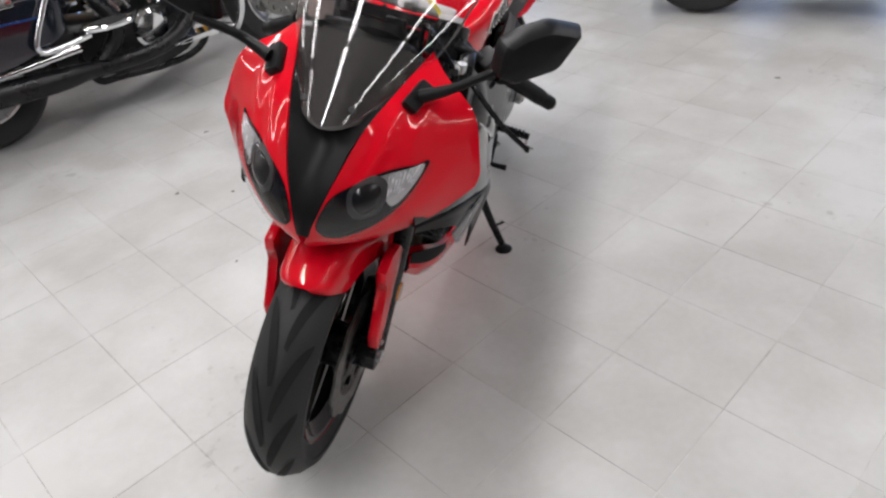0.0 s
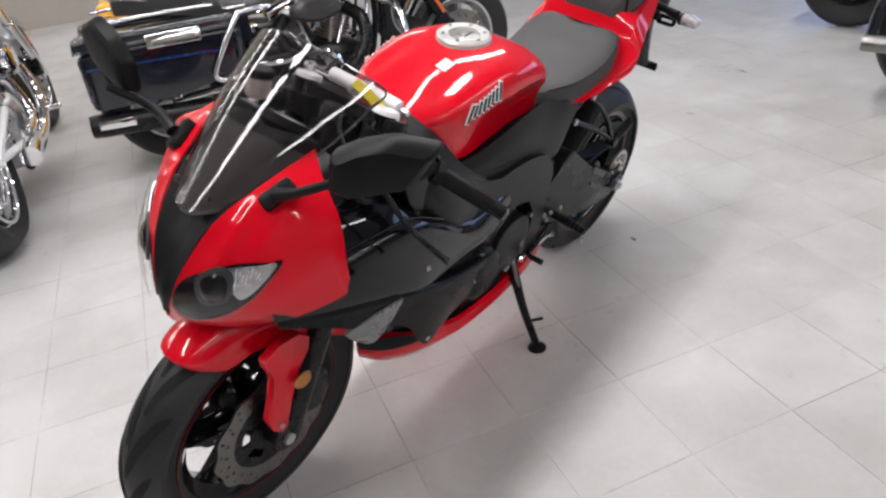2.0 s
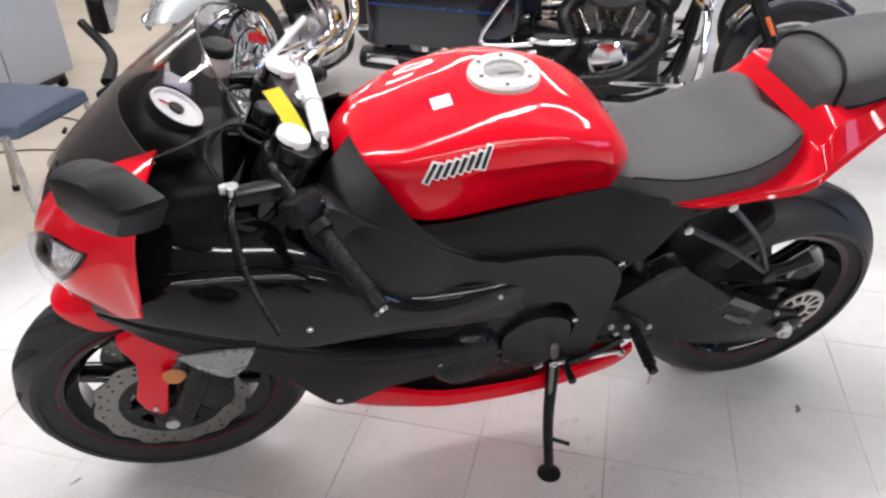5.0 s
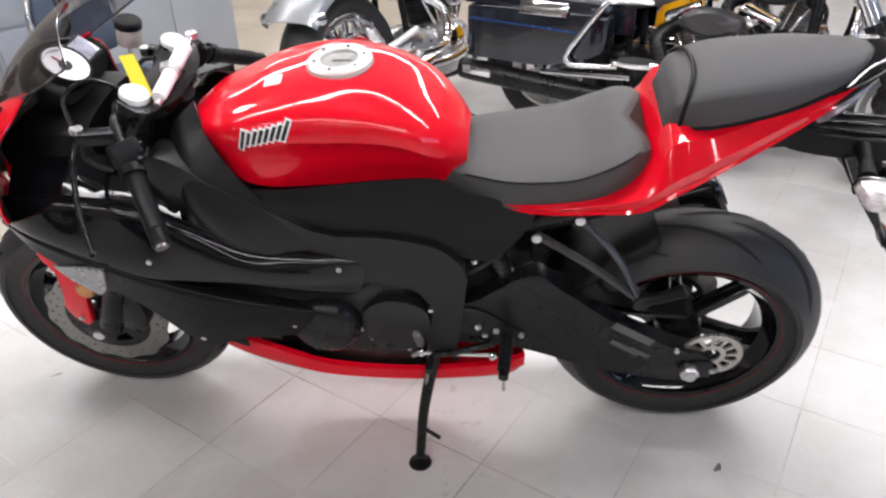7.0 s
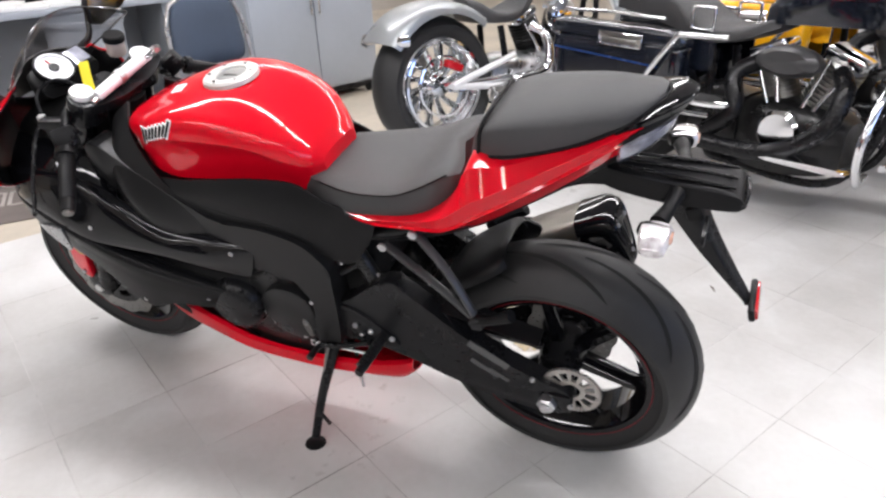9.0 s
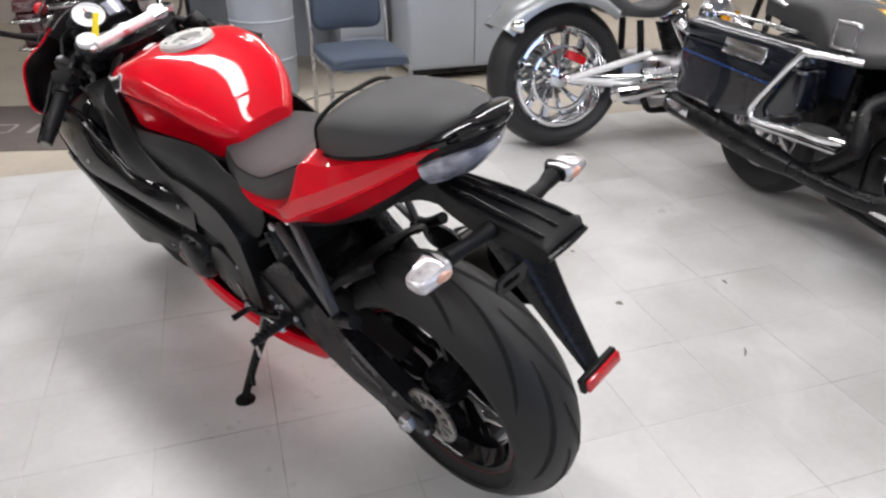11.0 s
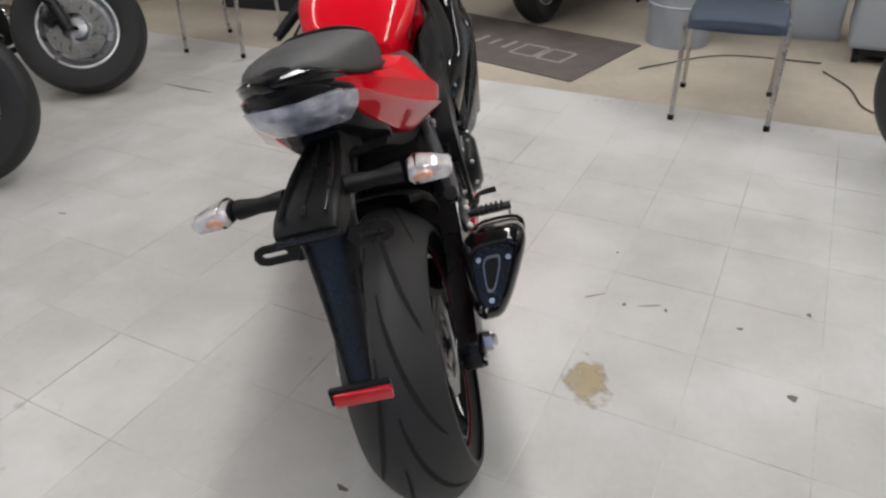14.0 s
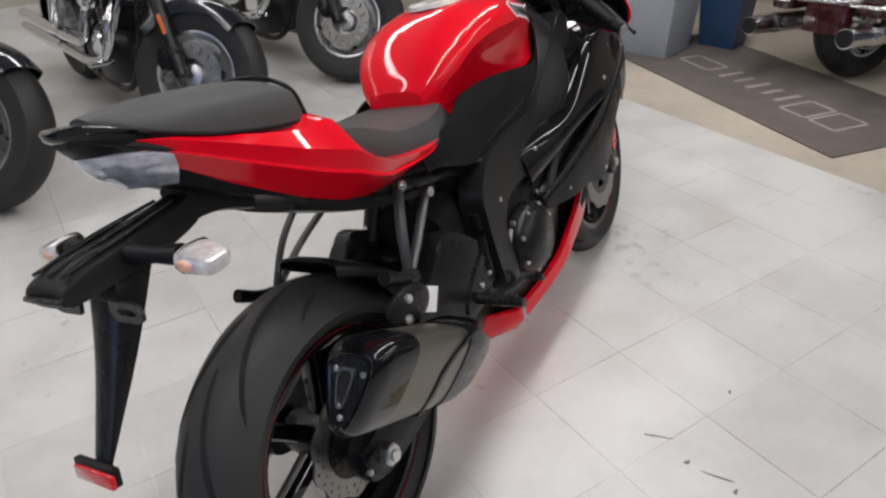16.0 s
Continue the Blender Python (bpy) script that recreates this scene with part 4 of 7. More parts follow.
    P("shock", join(tube([(0.47, 0, 0.60), (0.43, 0, 0.40)], 0.02, 14), *[moved(lathe([(0.034 + 0.006 * math.cos(a), 0.006 * math.sin(a)) for a in np.linspace(0, 2 * math.pi, 7)[:-1]], 24, "z", close=True), Matrix.Translation((0.465 - 0.005 * k, 0, 0.58 - 0.022 * k))) for k in range(7)]), SATIN, "black shock absorber spring")
    P("chain_guard", slab(surf([[(0.34, 0.12, 0.52), (0.18, 0.12, 0.475), (0.02, 0.12, 0.445)], [(0.34, 0.075, 0.535), (0.18, 0.075, 0.49), (0.02, 0.075, 0.452)]], 10, 3), 0.003), MATTE)
    # rear hugger over the tyre
    rows = []
    for a, w in ((108, 0.070), (111, 0.090), (118, 0.098), (136, 0.100), (158, 0.098)):
        c, s_ = math.cos(radians(a)), math.sin(radians(a))
        R = 0.334 + (0.006 if a < 112 else 0.0)
        rows.append([(-(R - d) * c, y * w / 0.098, 0.312 + (R - d) * s_) for y, d in ((0.098, 0.026), (0.094, 0.010), (0.05, 0.001), (0, 0), (-0.05, 0.001), (-0.094, 0.010), (-0.098, 0.026))])
    P("rear_hugger", slab(surf(rows, 20, 14), 0.004, -1), MATTE, "matte black rear hugger")

    # side stand
    stand = P("side_stand", tube([(0.56, 0.105, 0.325), (0.59, 0.20, 0.185), (0.598, 0.272, 0.083)], [0.017, 0.0125, 0.0115], 12), SATIN, "black steel side stand, folded out")
    P("stand_foot", moved(lathe([(0.0001, 0.010), (0.014, 0.009), (0.027, 0.003), (0.028, 0), (0.0001, 0)], 20, "z"), Matrix.Translation((0.598, 0.281, 0.0655)) @ Matrix.Rotation(radians(13), 4, "X")), MATTE, "", stand)
    P("stand_tang", tube([(0.594, 0.232, 0.14), (0.55, 0.255, 0.135)], 0.005, 8), SATIN, "", stand)
    P("stand_bracket", plate(smooth_outline([(0.52, 0.36), (0.60, 0.37), (0.62, 0.31), (0.56, 0.29)], 16), 0.075, 0.115), SATIN)
    P("stand_spring", tube([(0.575, 0.12, 0.34), (0.585, 0.175, 0.235)], 0.006, 8), STEEL, "", stand)

    # foot controls
    for s in both:
        hanger = P("footpeg_bracket", plate(smooth_outline([(0.50, 0.47), (0.45, 0.46), (0.38, 0.41), (0.355, 0.37), (0.40, 0.355), (0.47, 0.38), (0.515, 0.42)], 28), 0.132 * s, 0.148 * s), SATIN)
        peg = P("footpeg", join(tube([(0.40, 0.15 * s, 0.385), (0.406, 0.258 * s, 0.381)], [0.013, 0.0105], 12), *[puck(0.4015 + 0.0009 * k, (0.172 + 0.013 * k) * s, 0.3845, 0.0145, 0.006) for k in range(6)]), SATIN, "knurled black rider footpeg")
        P("peg_feeler", tube([(0.406, 0.252 * s, 0.378), (0.404, 0.254 * s, 0.335)], 0.004, 8), ALU, "", peg)
        P("foot_lever", tube([(0.43, 0.155 * s, 0.37), (0.52, 0.168 * s, 0.345), (0.565, 0.178 * s, 0.345), (0.57, 0.225 * s, 0.347)], [0.008, 0.007, 0.007, 0.009], 10), SATIN)
        P("linkage_rod", tube([(0.52, 0.155 * s, 0.36), (0.60, 0.15 * s, 0.455)], 0.005, 8), STEEL)
        # passenger footrest on two struts
        bx, by, bz = (0.135, 0.160, 0.530) if s > 0 else (0.205, 0.142, 0.552)
        rest = P("passenger_bracket", join(tube([(0.270, 0.120 * s, 0.712), ((0.27 + bx) / 2 - 0.012, (0.13 + by) / 2 * s, 0.63), (bx, by * s, bz)], 0.0105, 10, flat=0.6), tube([(0.350, 0.120 * s, 0.664), ((0.35 + bx) / 2 - 0.012, (0.13 + by) / 2 * s, 0.60), (bx, by * s, bz)], 0.0105, 10, flat=0.6)), STRUT, "dark grey two-strut passenger footrest bracket")
        P("passenger_peg", tube([(bx + 0.01, by * s, bz), (bx - 0.035, (by + 0.006) * s, bz + 0.018), (bx - 0.08, (by + 0.01) * s, bz + 0.045)], [0.015, 0.012, 0.014], 10), MATTE, "folded black passenger footrest", rest)
        P("peg_hinge", puck(bx, by * s, bz, 0.017, 0.03, "y", 16), SATIN, "", rest)
        bolts("bracket_bolt", rest, [(0.270, 0.132 * s, 0.712), (0.350, 0.132 * s, 0.664)], 0.010, 0.007)
    rod = P("shift_rod", tube([(0.592, 0.166, 0.338), (0.432, 0.166, 0.342)], 0.0045, 8), CHROME, "bright shift linkage rod")
    for x_ in (0.592, 0.432):
        P("rod_end", join(puck(x_, 0.166, 0.340, 0.010, 0.010), puck(x_, 0.172, 0.340, 0.006, 0.008, "y", 6)), CHROME, "", rod)
    for x_, y_, z_, w_ in ((0.598, 0.158, 0.402, 0.016), (0.611, 0.140, 0.300, 0.022), (0.473, 0.125, 0.590, 0.014), (0.450, 0.152, 0.393, 0.012)):
        P("hose_clip", box(x_, y_, z_, w_, 0.010, 0.010, 0.002, (0, 25, 0)), ALU, "small bright clip")
    bolts("side_bolt", bike, [(0.409, 0.105, 0.543)], 0.019, 0.01)
    bolts("side_bolt", bike, [(0.435, 0.12, 0.50), (0.425, 0.15, 0.405), (0.465, 0.15, 0.415), (0.54, 0.142, 0.655), (0.37, 0.15, 0.395), (0.53, 0.142, 0.565)], 0.007, 0.007)
    bolts("side_bolt", bike, [(0.54, -0.142, 0.655), (0.425, -0.15, 0.405), (0.465, -0.15, 0.415)], 0.007, 0.007)
    P("subframe", join(*[tube([(0.54, s * 0.095, 0.64), (0.30, s * 0.10, 0.70), (0.06, s * 0.07, 0.80)], 0.017, 10) for s in both]), SATIN)
    P("battery_box", loft([(0.50, 0.74, 0.10, 0.72, 0.09, 0.63), (0.34, 0.74, 0.105, 0.72, 0.095, 0.655), (0.20, 0.755, 0.095, 0.74, 0.085, 0.695), (0.05, 0.80, 0.08, 0.79, 0.07, 0.765)], pillow, 12), MATTE, "black plastic undertail box")
    for s, tail in ((1, [(0.545, 0.144, 0.645), (0.480, 0.138, 0.612), (0.43, 0.132, 0.608), (0.382, 0.126, 0.668)]), (-1, [(0.545, 0.144, 0.658), (0.490, 0.140, 0.664), (0.43, 0.134, 0.686), (0.372, 0.126, 0.715)])):
        cover = slab(surf([[(0.92, 0.140, 0.775), (0.83, 0.146, 0.780), (0.72, 0.148, 0.798), (0.62, 0.140, 0.806), (0.534, 0.130, 0.800), (0.473, 0.132, 0.770), (0.42, 0.132, 0.757), (0.353, 0.126, 0.735)], [(0.90, 0.150, 0.745), (0.82, 0.155, 0.742), (0.72, 0.156, 0.745), (0.62, 0.150, 0.745), (0.54, 0.142, 0.735), (0.475, 0.140, 0.715), (0.42, 0.136, 0.705), (0.362, 0.128, 0.705)], [(0.87, 0.146, 0.712), (0.80, 0.146, 0.688), (0.71, 0.146, 0.672), (0.62, 0.146, 0.668), *tail]], 30, 16), 0.005)
        P("side_cover", cover if s > 0 else mirror(cover), MATTE, "matte black side cover under the tank")
    pair("cover_seam", lambda: tube([(0.905, 0.153, 0.742), (0.82, 0.157, 0.727), (0.73, 0.156, 0.705), (0.64, 0.153, 0.694), (0.56, 0.149, 0.675), (0.515, 0.146, 0.648)], 0.0016, 6, 30), SHADEBLACK)
    pair("air_duct", lambda: slab(surf([[(1.000, 0.060, 0.915), (0.962, 0.118, 0.862), (0.893, 0.148, 0.772), (0.82, 0.150, 0.715), (0.755, 0.147, 0.655)], [(1.035, 0.085, 0.885), (1.012, 0.158, 0.800), (0.955, 0.186, 0.705), (0.87, 0.174, 0.640), (0.79, 0.150, 0.605)], [(1.060, 0.085, 0.835), (1.050, 0.145, 0.735), (0.990, 0.170, 0.640), (0.89, 0.162, 0.588), (0.80, 0.142, 0.570)]], 22, 18), 0.006), DUCT, "rounded matte black air duct cover")

    # fuel tank
    tank_rows = [(1.024, 0.878, 0.045, 0.862, 0.045, 0.828), (0.988, 0.900, 0.098, 0.872, 0.090, 0.800), (0.93, 0.924, 0.134, 0.880, 0.122, 0.784), (0.86, 0.949, 0.155, 0.888, 0.132, 0.774), (0.76, 0.966, 0.163, 0.896, 0.119, 0.772), (0.67, 0.963, 0.157, 0.894, 0.110, 0.774), (0.605, 0.942, 0.146, 0.880, 0.106, 0.770), (0.552, 0.908, 0.128, 0.850, 0.101, 0.764), (0.512, 0.868, 0.098, 0.824, 0.088, 0.762), (0.488, 0.834, 0.068, 0.808, 0.062, 0.762)]
    bm = loft(tank_rows, knee, 72)
    bm.normal_update()
    for v in bm.verts:
        # two shallow hollows on each shoulder
        y = abs(v.co.y)
        d = 0.0075 * math.exp(-((v.co.x - 0.875) / 0.075) ** 2 - ((y - 0.088) / 0.030) ** 2)
        d += 0.0065 * math.exp(-((v.co.x - 0.655) / 0.070) ** 2 - ((y - 0.118) / 0.026) ** 2) * (v.co.z > 0.9)
        v.co -= v.normal * d
    tank = P("fuel_tank", bm, RED, "glossy red fuel tank with reflections", sharp=32)
    tank_in = rows_between(tank_rows, 160)

    def tank_y(x, z):
        """Half the tank's width at a place on its side."""
        half = knee(*min(tank_in, key=lambda r: abs(r[0] - x))[1:])
        best = 0.0
        for (y0, z0), (y1, z1) in zip(half[:-2], half[1:-1]):
            if min(z0, z1) <= z <= max(z0, z1) and abs(z1 - z0) > 1e-9:
                best = max(best, y0 + (y1 - y0) * (z - z0) / (z1 - z0))
        return best
    rim = part("filler_ring", moved(lathe([(0.034, 0.004), (0.036, 0.008), (0.056, 0.009), (0.0615, 0.005), (0.063, -0.004), (0.034, -0.004)], 48, "z", close=True), Matrix.Translation((0.727, 0, 0.968)) @ Matrix.Rotation(radians(2), 4, "Y")), CAPRING, tank, "bright round filler ring")
    part("filler_cap", moved(join(lathe([(0.0001, 0.006), (0.026, 0.006), (0.034, 0.003), (0.035, -0.004)], 36, "z"), plate(smooth_outline([(0.008, 0.009), (-0.02, 0.009), (-0.024, 0.005), (0.01, 0.005)], 12), -0.009, 0.009, 0.001)), Matrix.Translation((0.727, 0, 0.968)) @ Matrix.Rotation(radians(2), 4, "Y")), CAPALU, tank, "aluminium filler cap with keyhole flap")
    for k in range(6):
        a = radians(60 * k + 20)
        part("cap_screw", puck(0.727 + 0.047 * math.cos(a), 0.047 * math.sin(a), 0.978, 0.004, 0.003, "z", 8), STEEL, tank)
    part("warning_label", moved(box(0, 0, 0, 0.034, 0.026, 0.0016, 0), pose(0.845, 0.045, 0.9527, -12, 13, 0)), WHITE, tank, "small white label on the tank")
    # a slanted row of plain black bars with a white edge on both tank sides
    STROKES = [(0.013 * k, 0.0, (0.050, 0.034, 0.034, 0.034, 0.034, 0.034, 0.034, 0.046)[k], 0.0062, -20) for k in range(8)]
    for s in both:
        for material, grow, off in ((WHITE, 0.0062, 0.0), (INKY, 0.0, 0.0016)):
            for dx, dz, h, w, slant in STROKES:
                x, z = 0.884 - dx * 0.95, 0.892 + dx * 0.30 + dz
                y = tank_y(x, z) + 0.0006 + off
                tilt = math.degrees(math.atan2(tank_y(x, z - 0.012) - tank_y(x, z + 0.012), 0.024))
                turn = math.degrees(math.atan2(tank_y(x - 0.02, z) - tank_y(x + 0.02, z), 0.04))
                part("emblem_stroke", moved(box(0, 0, 0, w + grow, 0.002, h * 0.82 + grow, 0.0008), pose(x, s * y, z, s * tilt, slant, s * -turn)), material, tank)

    # seats and tail
    bm = loft([(0.548, 0.806, 0.075, 0.790, 0.088, 0.764), (0.49, 0.802, 0.108, 0.784, 0.118, 0.750), (0.40, 0.806, 0.134, 0.784, 0.141, 0.744), (0.30, 0.822, 0.146, 0.796, 0.147, 0.752), (0.245, 0.844, 0.146, 0.816, 0.146, 0.766), (0.205, 0.862, 0.138, 0.836, 0.138, 0.790), (0.176, 0.868, 0.122, 0.848, 0.124, 0.815), (0.158, 0.862, 0.104, 0.850, 0.106, 0.825)], cushion, 44)
    for v in bm.verts:
        # the rear edge is drawn in at the middle
        v.co.x += 0.030 * math.exp(-(v.co.y / 0.045) ** 2) * max(0.0, min(1.0, (0.26 - v.co.x) / 0.09))
    rider = P("rider_seat", bm, VINYL, "black vinyl rider seat with a flat grey top", sharp=34)
    part("seat_welt", tube([(0.49, 0.105, 0.795), (0.40, 0.131, 0.797), (0.30, 0.143, 0.812), (0.245, 0.143, 0.833), (0.205, 0.135, 0.852), (0.178, 0.118, 0.862)], 0.0022, 6, 40), MATTE, rider)
    seat = P("pillion_seat", loft([(0.140, 0.918, 0.066, 0.908, 0.082, 0.884), (0.118, 0.958, 0.092, 0.938, 0.098, 0.890), (0.06, 0.986, 0.104, 0.958, 0.106, 0.902), (-0.03, 1.001, 0.099, 0.970, 0.100, 0.926), (-0.09, 1.009, 0.087, 0.978, 0.088, 0.946), (-0.139, 1.011, 0.072, 0.982, 0.073, 0.966), (-0.172, 1.012, 0.048, 0.996, 0.049, 0.985), (-0.190, 1.011, 0.022, 1.004, 0.022, 0.996)], pad_section, 44), VINYL, "black vinyl pillion seat pad", sharp=40)
    part("seat_piping", tube([(0.118, 0.099, 0.905), (0.112, 0.090, 0.950), (0.100, 0.05, 0.975), (0.096, 0, 0.980), (0.100, -0.05, 0.975), (0.112, -0.090, 0.950), (0.118, -0.099, 0.905)], 0.0040, 8, 36), MATTE, seat)
    part("seat_piping", tube([(0.10, 0.104, 0.900), (0.02, 0.104, 0.916), (-0.06, 0.096, 0.938), (-0.12, 0.081, 0.962), (-0.152, 0.066, 0.978), (-0.180, 0.040, 0.995), (-0.197, 0, 1.003), (-0.180, -0.040, 0.995), (-0.152, -0.066, 0.978), (-0.12, -0.081, 0.962), (-0.06, -0.096, 0.938), (0.02, -0.104, 0.916), (0.10, -0.104, 0.900)], 0.0036, 8, 60), MATTE, seat)
    P("tail_fairing", loft([(0.465, 0.762, 0.118, 0.752, 0.112, 0.735), (0.36, 0.768, 0.156, 0.755, 0.130, 0.728), (0.24, 0.786, 0.168, 0.778, 0.126, 0.728), (0.185, 0.812, 0.180, 0.800, 0.120, 0.732), (0.152, 0.856, 0.181, 0.818, 0.115, 0.741), (0.125, 0.912, 0.174, 0.838, 0.110, 0.750), (0.06, 0.908, 0.152, 0.866, 0.098, 0.785), (-0.04, 0.935, 0.122, 0.914, 0.086, 0.850), (-0.12, 0.962, 0.094, 0.951, 0.074, 0.910), (-0.165, 0.978, 0.070, 0.970, 0.066, 0.945)], facet, 48), RED, "glossy red tail fairing", sharp=26)
    P("tail_cover", loft([(0.10, 0.80, 0.080, 0.78, 0.070, 0.742), (0.025, 0.862, 0.099, 0.842, 0.088, 0.800), (-0.04, 0.915, 0.096, 0.897, 0.070, 0.836), (-0.09, 0.950, 0.091, 0.934, 0.056, 0.868), (-0.139, 0.977, 0.079, 0.966, 0.043, 0.898), (-0.176, 0.990, 0.066, 0.982, 0.033, 0.935), (-0.208, 0.999, 0.046, 0.993, 0.026, 0.965), (-0.226, 1.000, 0.020, 0.997, 0.014, 0.984)], facet, 34), MATTE, "black tail end cover", sharp=28)
    P("tail_lip", loft([(-0.136, 0.974, 0.081, 0.969, 0.079, 0.957), (-0.176, 0.998, 0.071, 0.989, 0.067, 0.974), (-0.210, 1.009, 0.051, 1.002, 0.047, 0.986), (-0.232, 1.010, 0.025, 1.006, 0.021, 0.995), (-0.239, 1.008, 0.008, 1.007, 0.006, 1.002)], facet, 18), BLACK, "gloss black lip behind the pad", sharp=30)
    lamp = P("tail_lamp", slab(surf([[(-0.128, 0.078, 0.940), (-0.168, 0.060, 0.958), (-0.199, 0.0, 0.966), (-0.168, -0.060, 0.958), (-0.128, -0.078, 0.940)], [(-0.124, 0.073, 0.920), (-0.164, 0.052, 0.935), (-0.190, 0.0, 0.942), (-0.164, -0.052, 0.935), (-0.124, -0.073, 0.920)], [(-0.118, 0.056, 0.900), (-0.144, 0.036, 0.907), (-0.160, 0.0, 0.911), (-0.144, -0.036, 0.907), (-0.118, -0.056, 0.900)]], 24, 10), 0.014), CLEARL, "clear wedge-shaped tail lamp lens")
    P("lamp_divider", tube([(-0.200, 0, 0.965), (-0.191, 0, 0.942), (-0.161, 0, 0.911)], 0.002, 6), STEEL, "", lamp)
    for s in both:
        for k in range(3):
            P("lamp_facet", tube([(-0.185 + 0.018 * k, s * (0.026 + 0.017 * k), 0.9625 - 0.007 * k), (-0.150 + 0.012 * k, s * (0.018 + 0.014 * k), 0.911 - 0.004 * k)], 0.0014, 6), WHITEALU, "", lamp)
    P("lamp_rim", tube([(-0.095, 0.090, 0.918), (-0.166, 0.068, 0.962), (-0.203, 0.0, 0.971), (-0.166, -0.068, 0.962), (-0.095, -0.090, 0.918)], [0.004, 0.005, 0.005, 0.005, 0.004], 8, 30), MATTE, "", lamp)
    # plate carrier
    carrier = P("plate_carrier", loft([(-0.075, 0.870, 0.028, 0.862, 0.030, 0.830), (-0.12, 0.858, 0.033, 0.850, 0.036, 0.815), (-0.20, 0.852, 0.042, 0.844, 0.046, 0.808), (-0.285, 0.848, 0.047, 0.838, 0.051, 0.808), (-0.322, 0.838, 0.046, 0.832, 0.049, 0.808), (-0.332, 0.830, 0.044, 0.825, 0.046, 0.812)], pillow, 14), MATTE, "black plastic plate carrier under the tail", sharp=30)
    P("carrier_strut", loft([(0.01, 0.845, 0.040, 0.835, 0.036, 0.790), (-0.05, 0.882, 0.034, 0.872, 0.032, 0.815), (-0.10, 0.872, 0.031, 0.864, 0.032, 0.822)], pillow, 6), MATTE, "", carrier)
    for y in (-0.030, 0.0, 0.030):
        P("carrier_rib", tube([(-0.12, y * 0.7, 0.861), (-0.22, y, 0.854), (-0.318, y * 1.1, 0.845)], [0.0025, 0.005, 0.0025], 8), SATIN, "", carrier)
    P("carrier_lip", tube([(-0.333, 0.046, 0.818), (-0.337, 0, 0.820), (-0.333, -0.046, 0.818)], 0.005, 8), SATIN, "", carrier)
    P("plate_stalk", slab(surf([[(-0.200, 0.050, 0.815), (-0.272, 0.034, 0.70), (-0.368, 0.018, 0.572)], [(-0.246, 0.042, 0.815), (-0.300, 0.029, 0.70), (-0.374, 0.016, 0.570)], [(-0.256, 0.0, 0.815), (-0.306, 0.0, 0.70), (-0.377, 0.0, 0.570)], [(-0.246, -0.042, 0.815), (-0.300, -0.029, 0.70), (-0.374, -0.016, 0.570)], [(-0.200, -0.050, 0.815), (-0.272, -0.034, 0.70), (-0.368, -0.018, 0.572)]], 10, 16), 0.010), SATIN, "long tapered black plastic plate stalk")
    P("stalk_clamp", box(-0.258, 0, 0.792, 0.03, 0.105, 0.03, 0.006, (0, 20, 0)), MATTE)
    P("reflector_holder", box(-0.379, 0, 0.572, 0.012, 0.096, 0.028, 0.003, (0, 12, 0)), MATTE)
    P("rear_reflector", box(-0.387, -0.004, 0.570, 0.008, 0.090, 0.022, 0.003, (0, 12, 0)), REDLENS, "red rectangular reflector")
    for s in both:
        ring = [(0.0, 0.016), (0.045, 0.016), (0.057, 0.012), (0.062, 0.0), (0.057, -0.012), (0.045, -0.016), (0.0, -0.016), (-0.01, 0.0)]
        slot = [(0.012, 0.005), (0.044, 0.005), (0.048, 0.003), (0.050, 0.0), (0.048, -0.003), (0.044, -0.005), (0.012, -0.005), (0.010, 0.0)]
        bmb = bmesh.new()
        rws = [[Vector((-0.276 - dx_, s * (0.045 + a_), 0.775 + c_)) for a_, c_ in shape] for shape, dx_ in ((ring, 0.0), (ring, 0.006), (slot, 0.006), (slot, 0.0), (ring, 0.0))]
        skin(bmb, rws, close=True)
        bmesh.ops.remove_doubles(bmb, verts=list(bmb.verts), dist=1e-6)
        P("plate_bracket", bmb, SATIN, "slotted black plate bracket", sharp=20)
        stalk = P("signal_stalk", tube([(-0.225, s * 0.045, 0.832), (-0.218, s * 0.09, 0.828), (-0.208, s * 0.128, 0.824)], [0.015, 0.012, 0.016], 12), MATTE)
        at = Matrix.Translation((-0.208, s * 0.162, 0.822)) @ Matrix.Rotation(s * math.radians(-8), 4, "X") @ Matrix.Diagonal((1.1, -s * 1.0, 0.68, 1))
        sig = P("turn_signal", moved(squared(lathe([(0.0001, -0.041), (0.014, -0.040), (0.019, -0.035), (0.0225, -0.015), (0.025, 0.004), (0.025, 0.016), (0.020, 0.022), (0.0001, 0.024)], 32)), at), SIGNAL, "clear-lensed rear turn signal", stalk)
        P("signal_bulb", moved(puck(0, 0, 0, 0.011, 0.008, "x", 16, 0.4), Matrix.Translation((-0.233, s * 0.160, 0.822)) @ Matrix.Diagonal((1, 1.5, 0.8, 1))), BULB, "orange bulb behind the lens", stalk)
        at = Matrix.Translation((-0.206, s * 0.140, 0.823)) @ Matrix.Diagonal((1.12, s, 0.68, 1))
        P("signal_cup", moved(squared(lathe([(0.0001, -0.006), (0.018, -0.003), (0.0262, 0.008), (0.0262, 0.014)], 32)), at), MATTE, "", stalk)

    # muffler
    axis_m = Matrix.Translation((-0.092, -0.208, 0.525)) @ Matrix.Rotation(radians(26), 4, "Y")

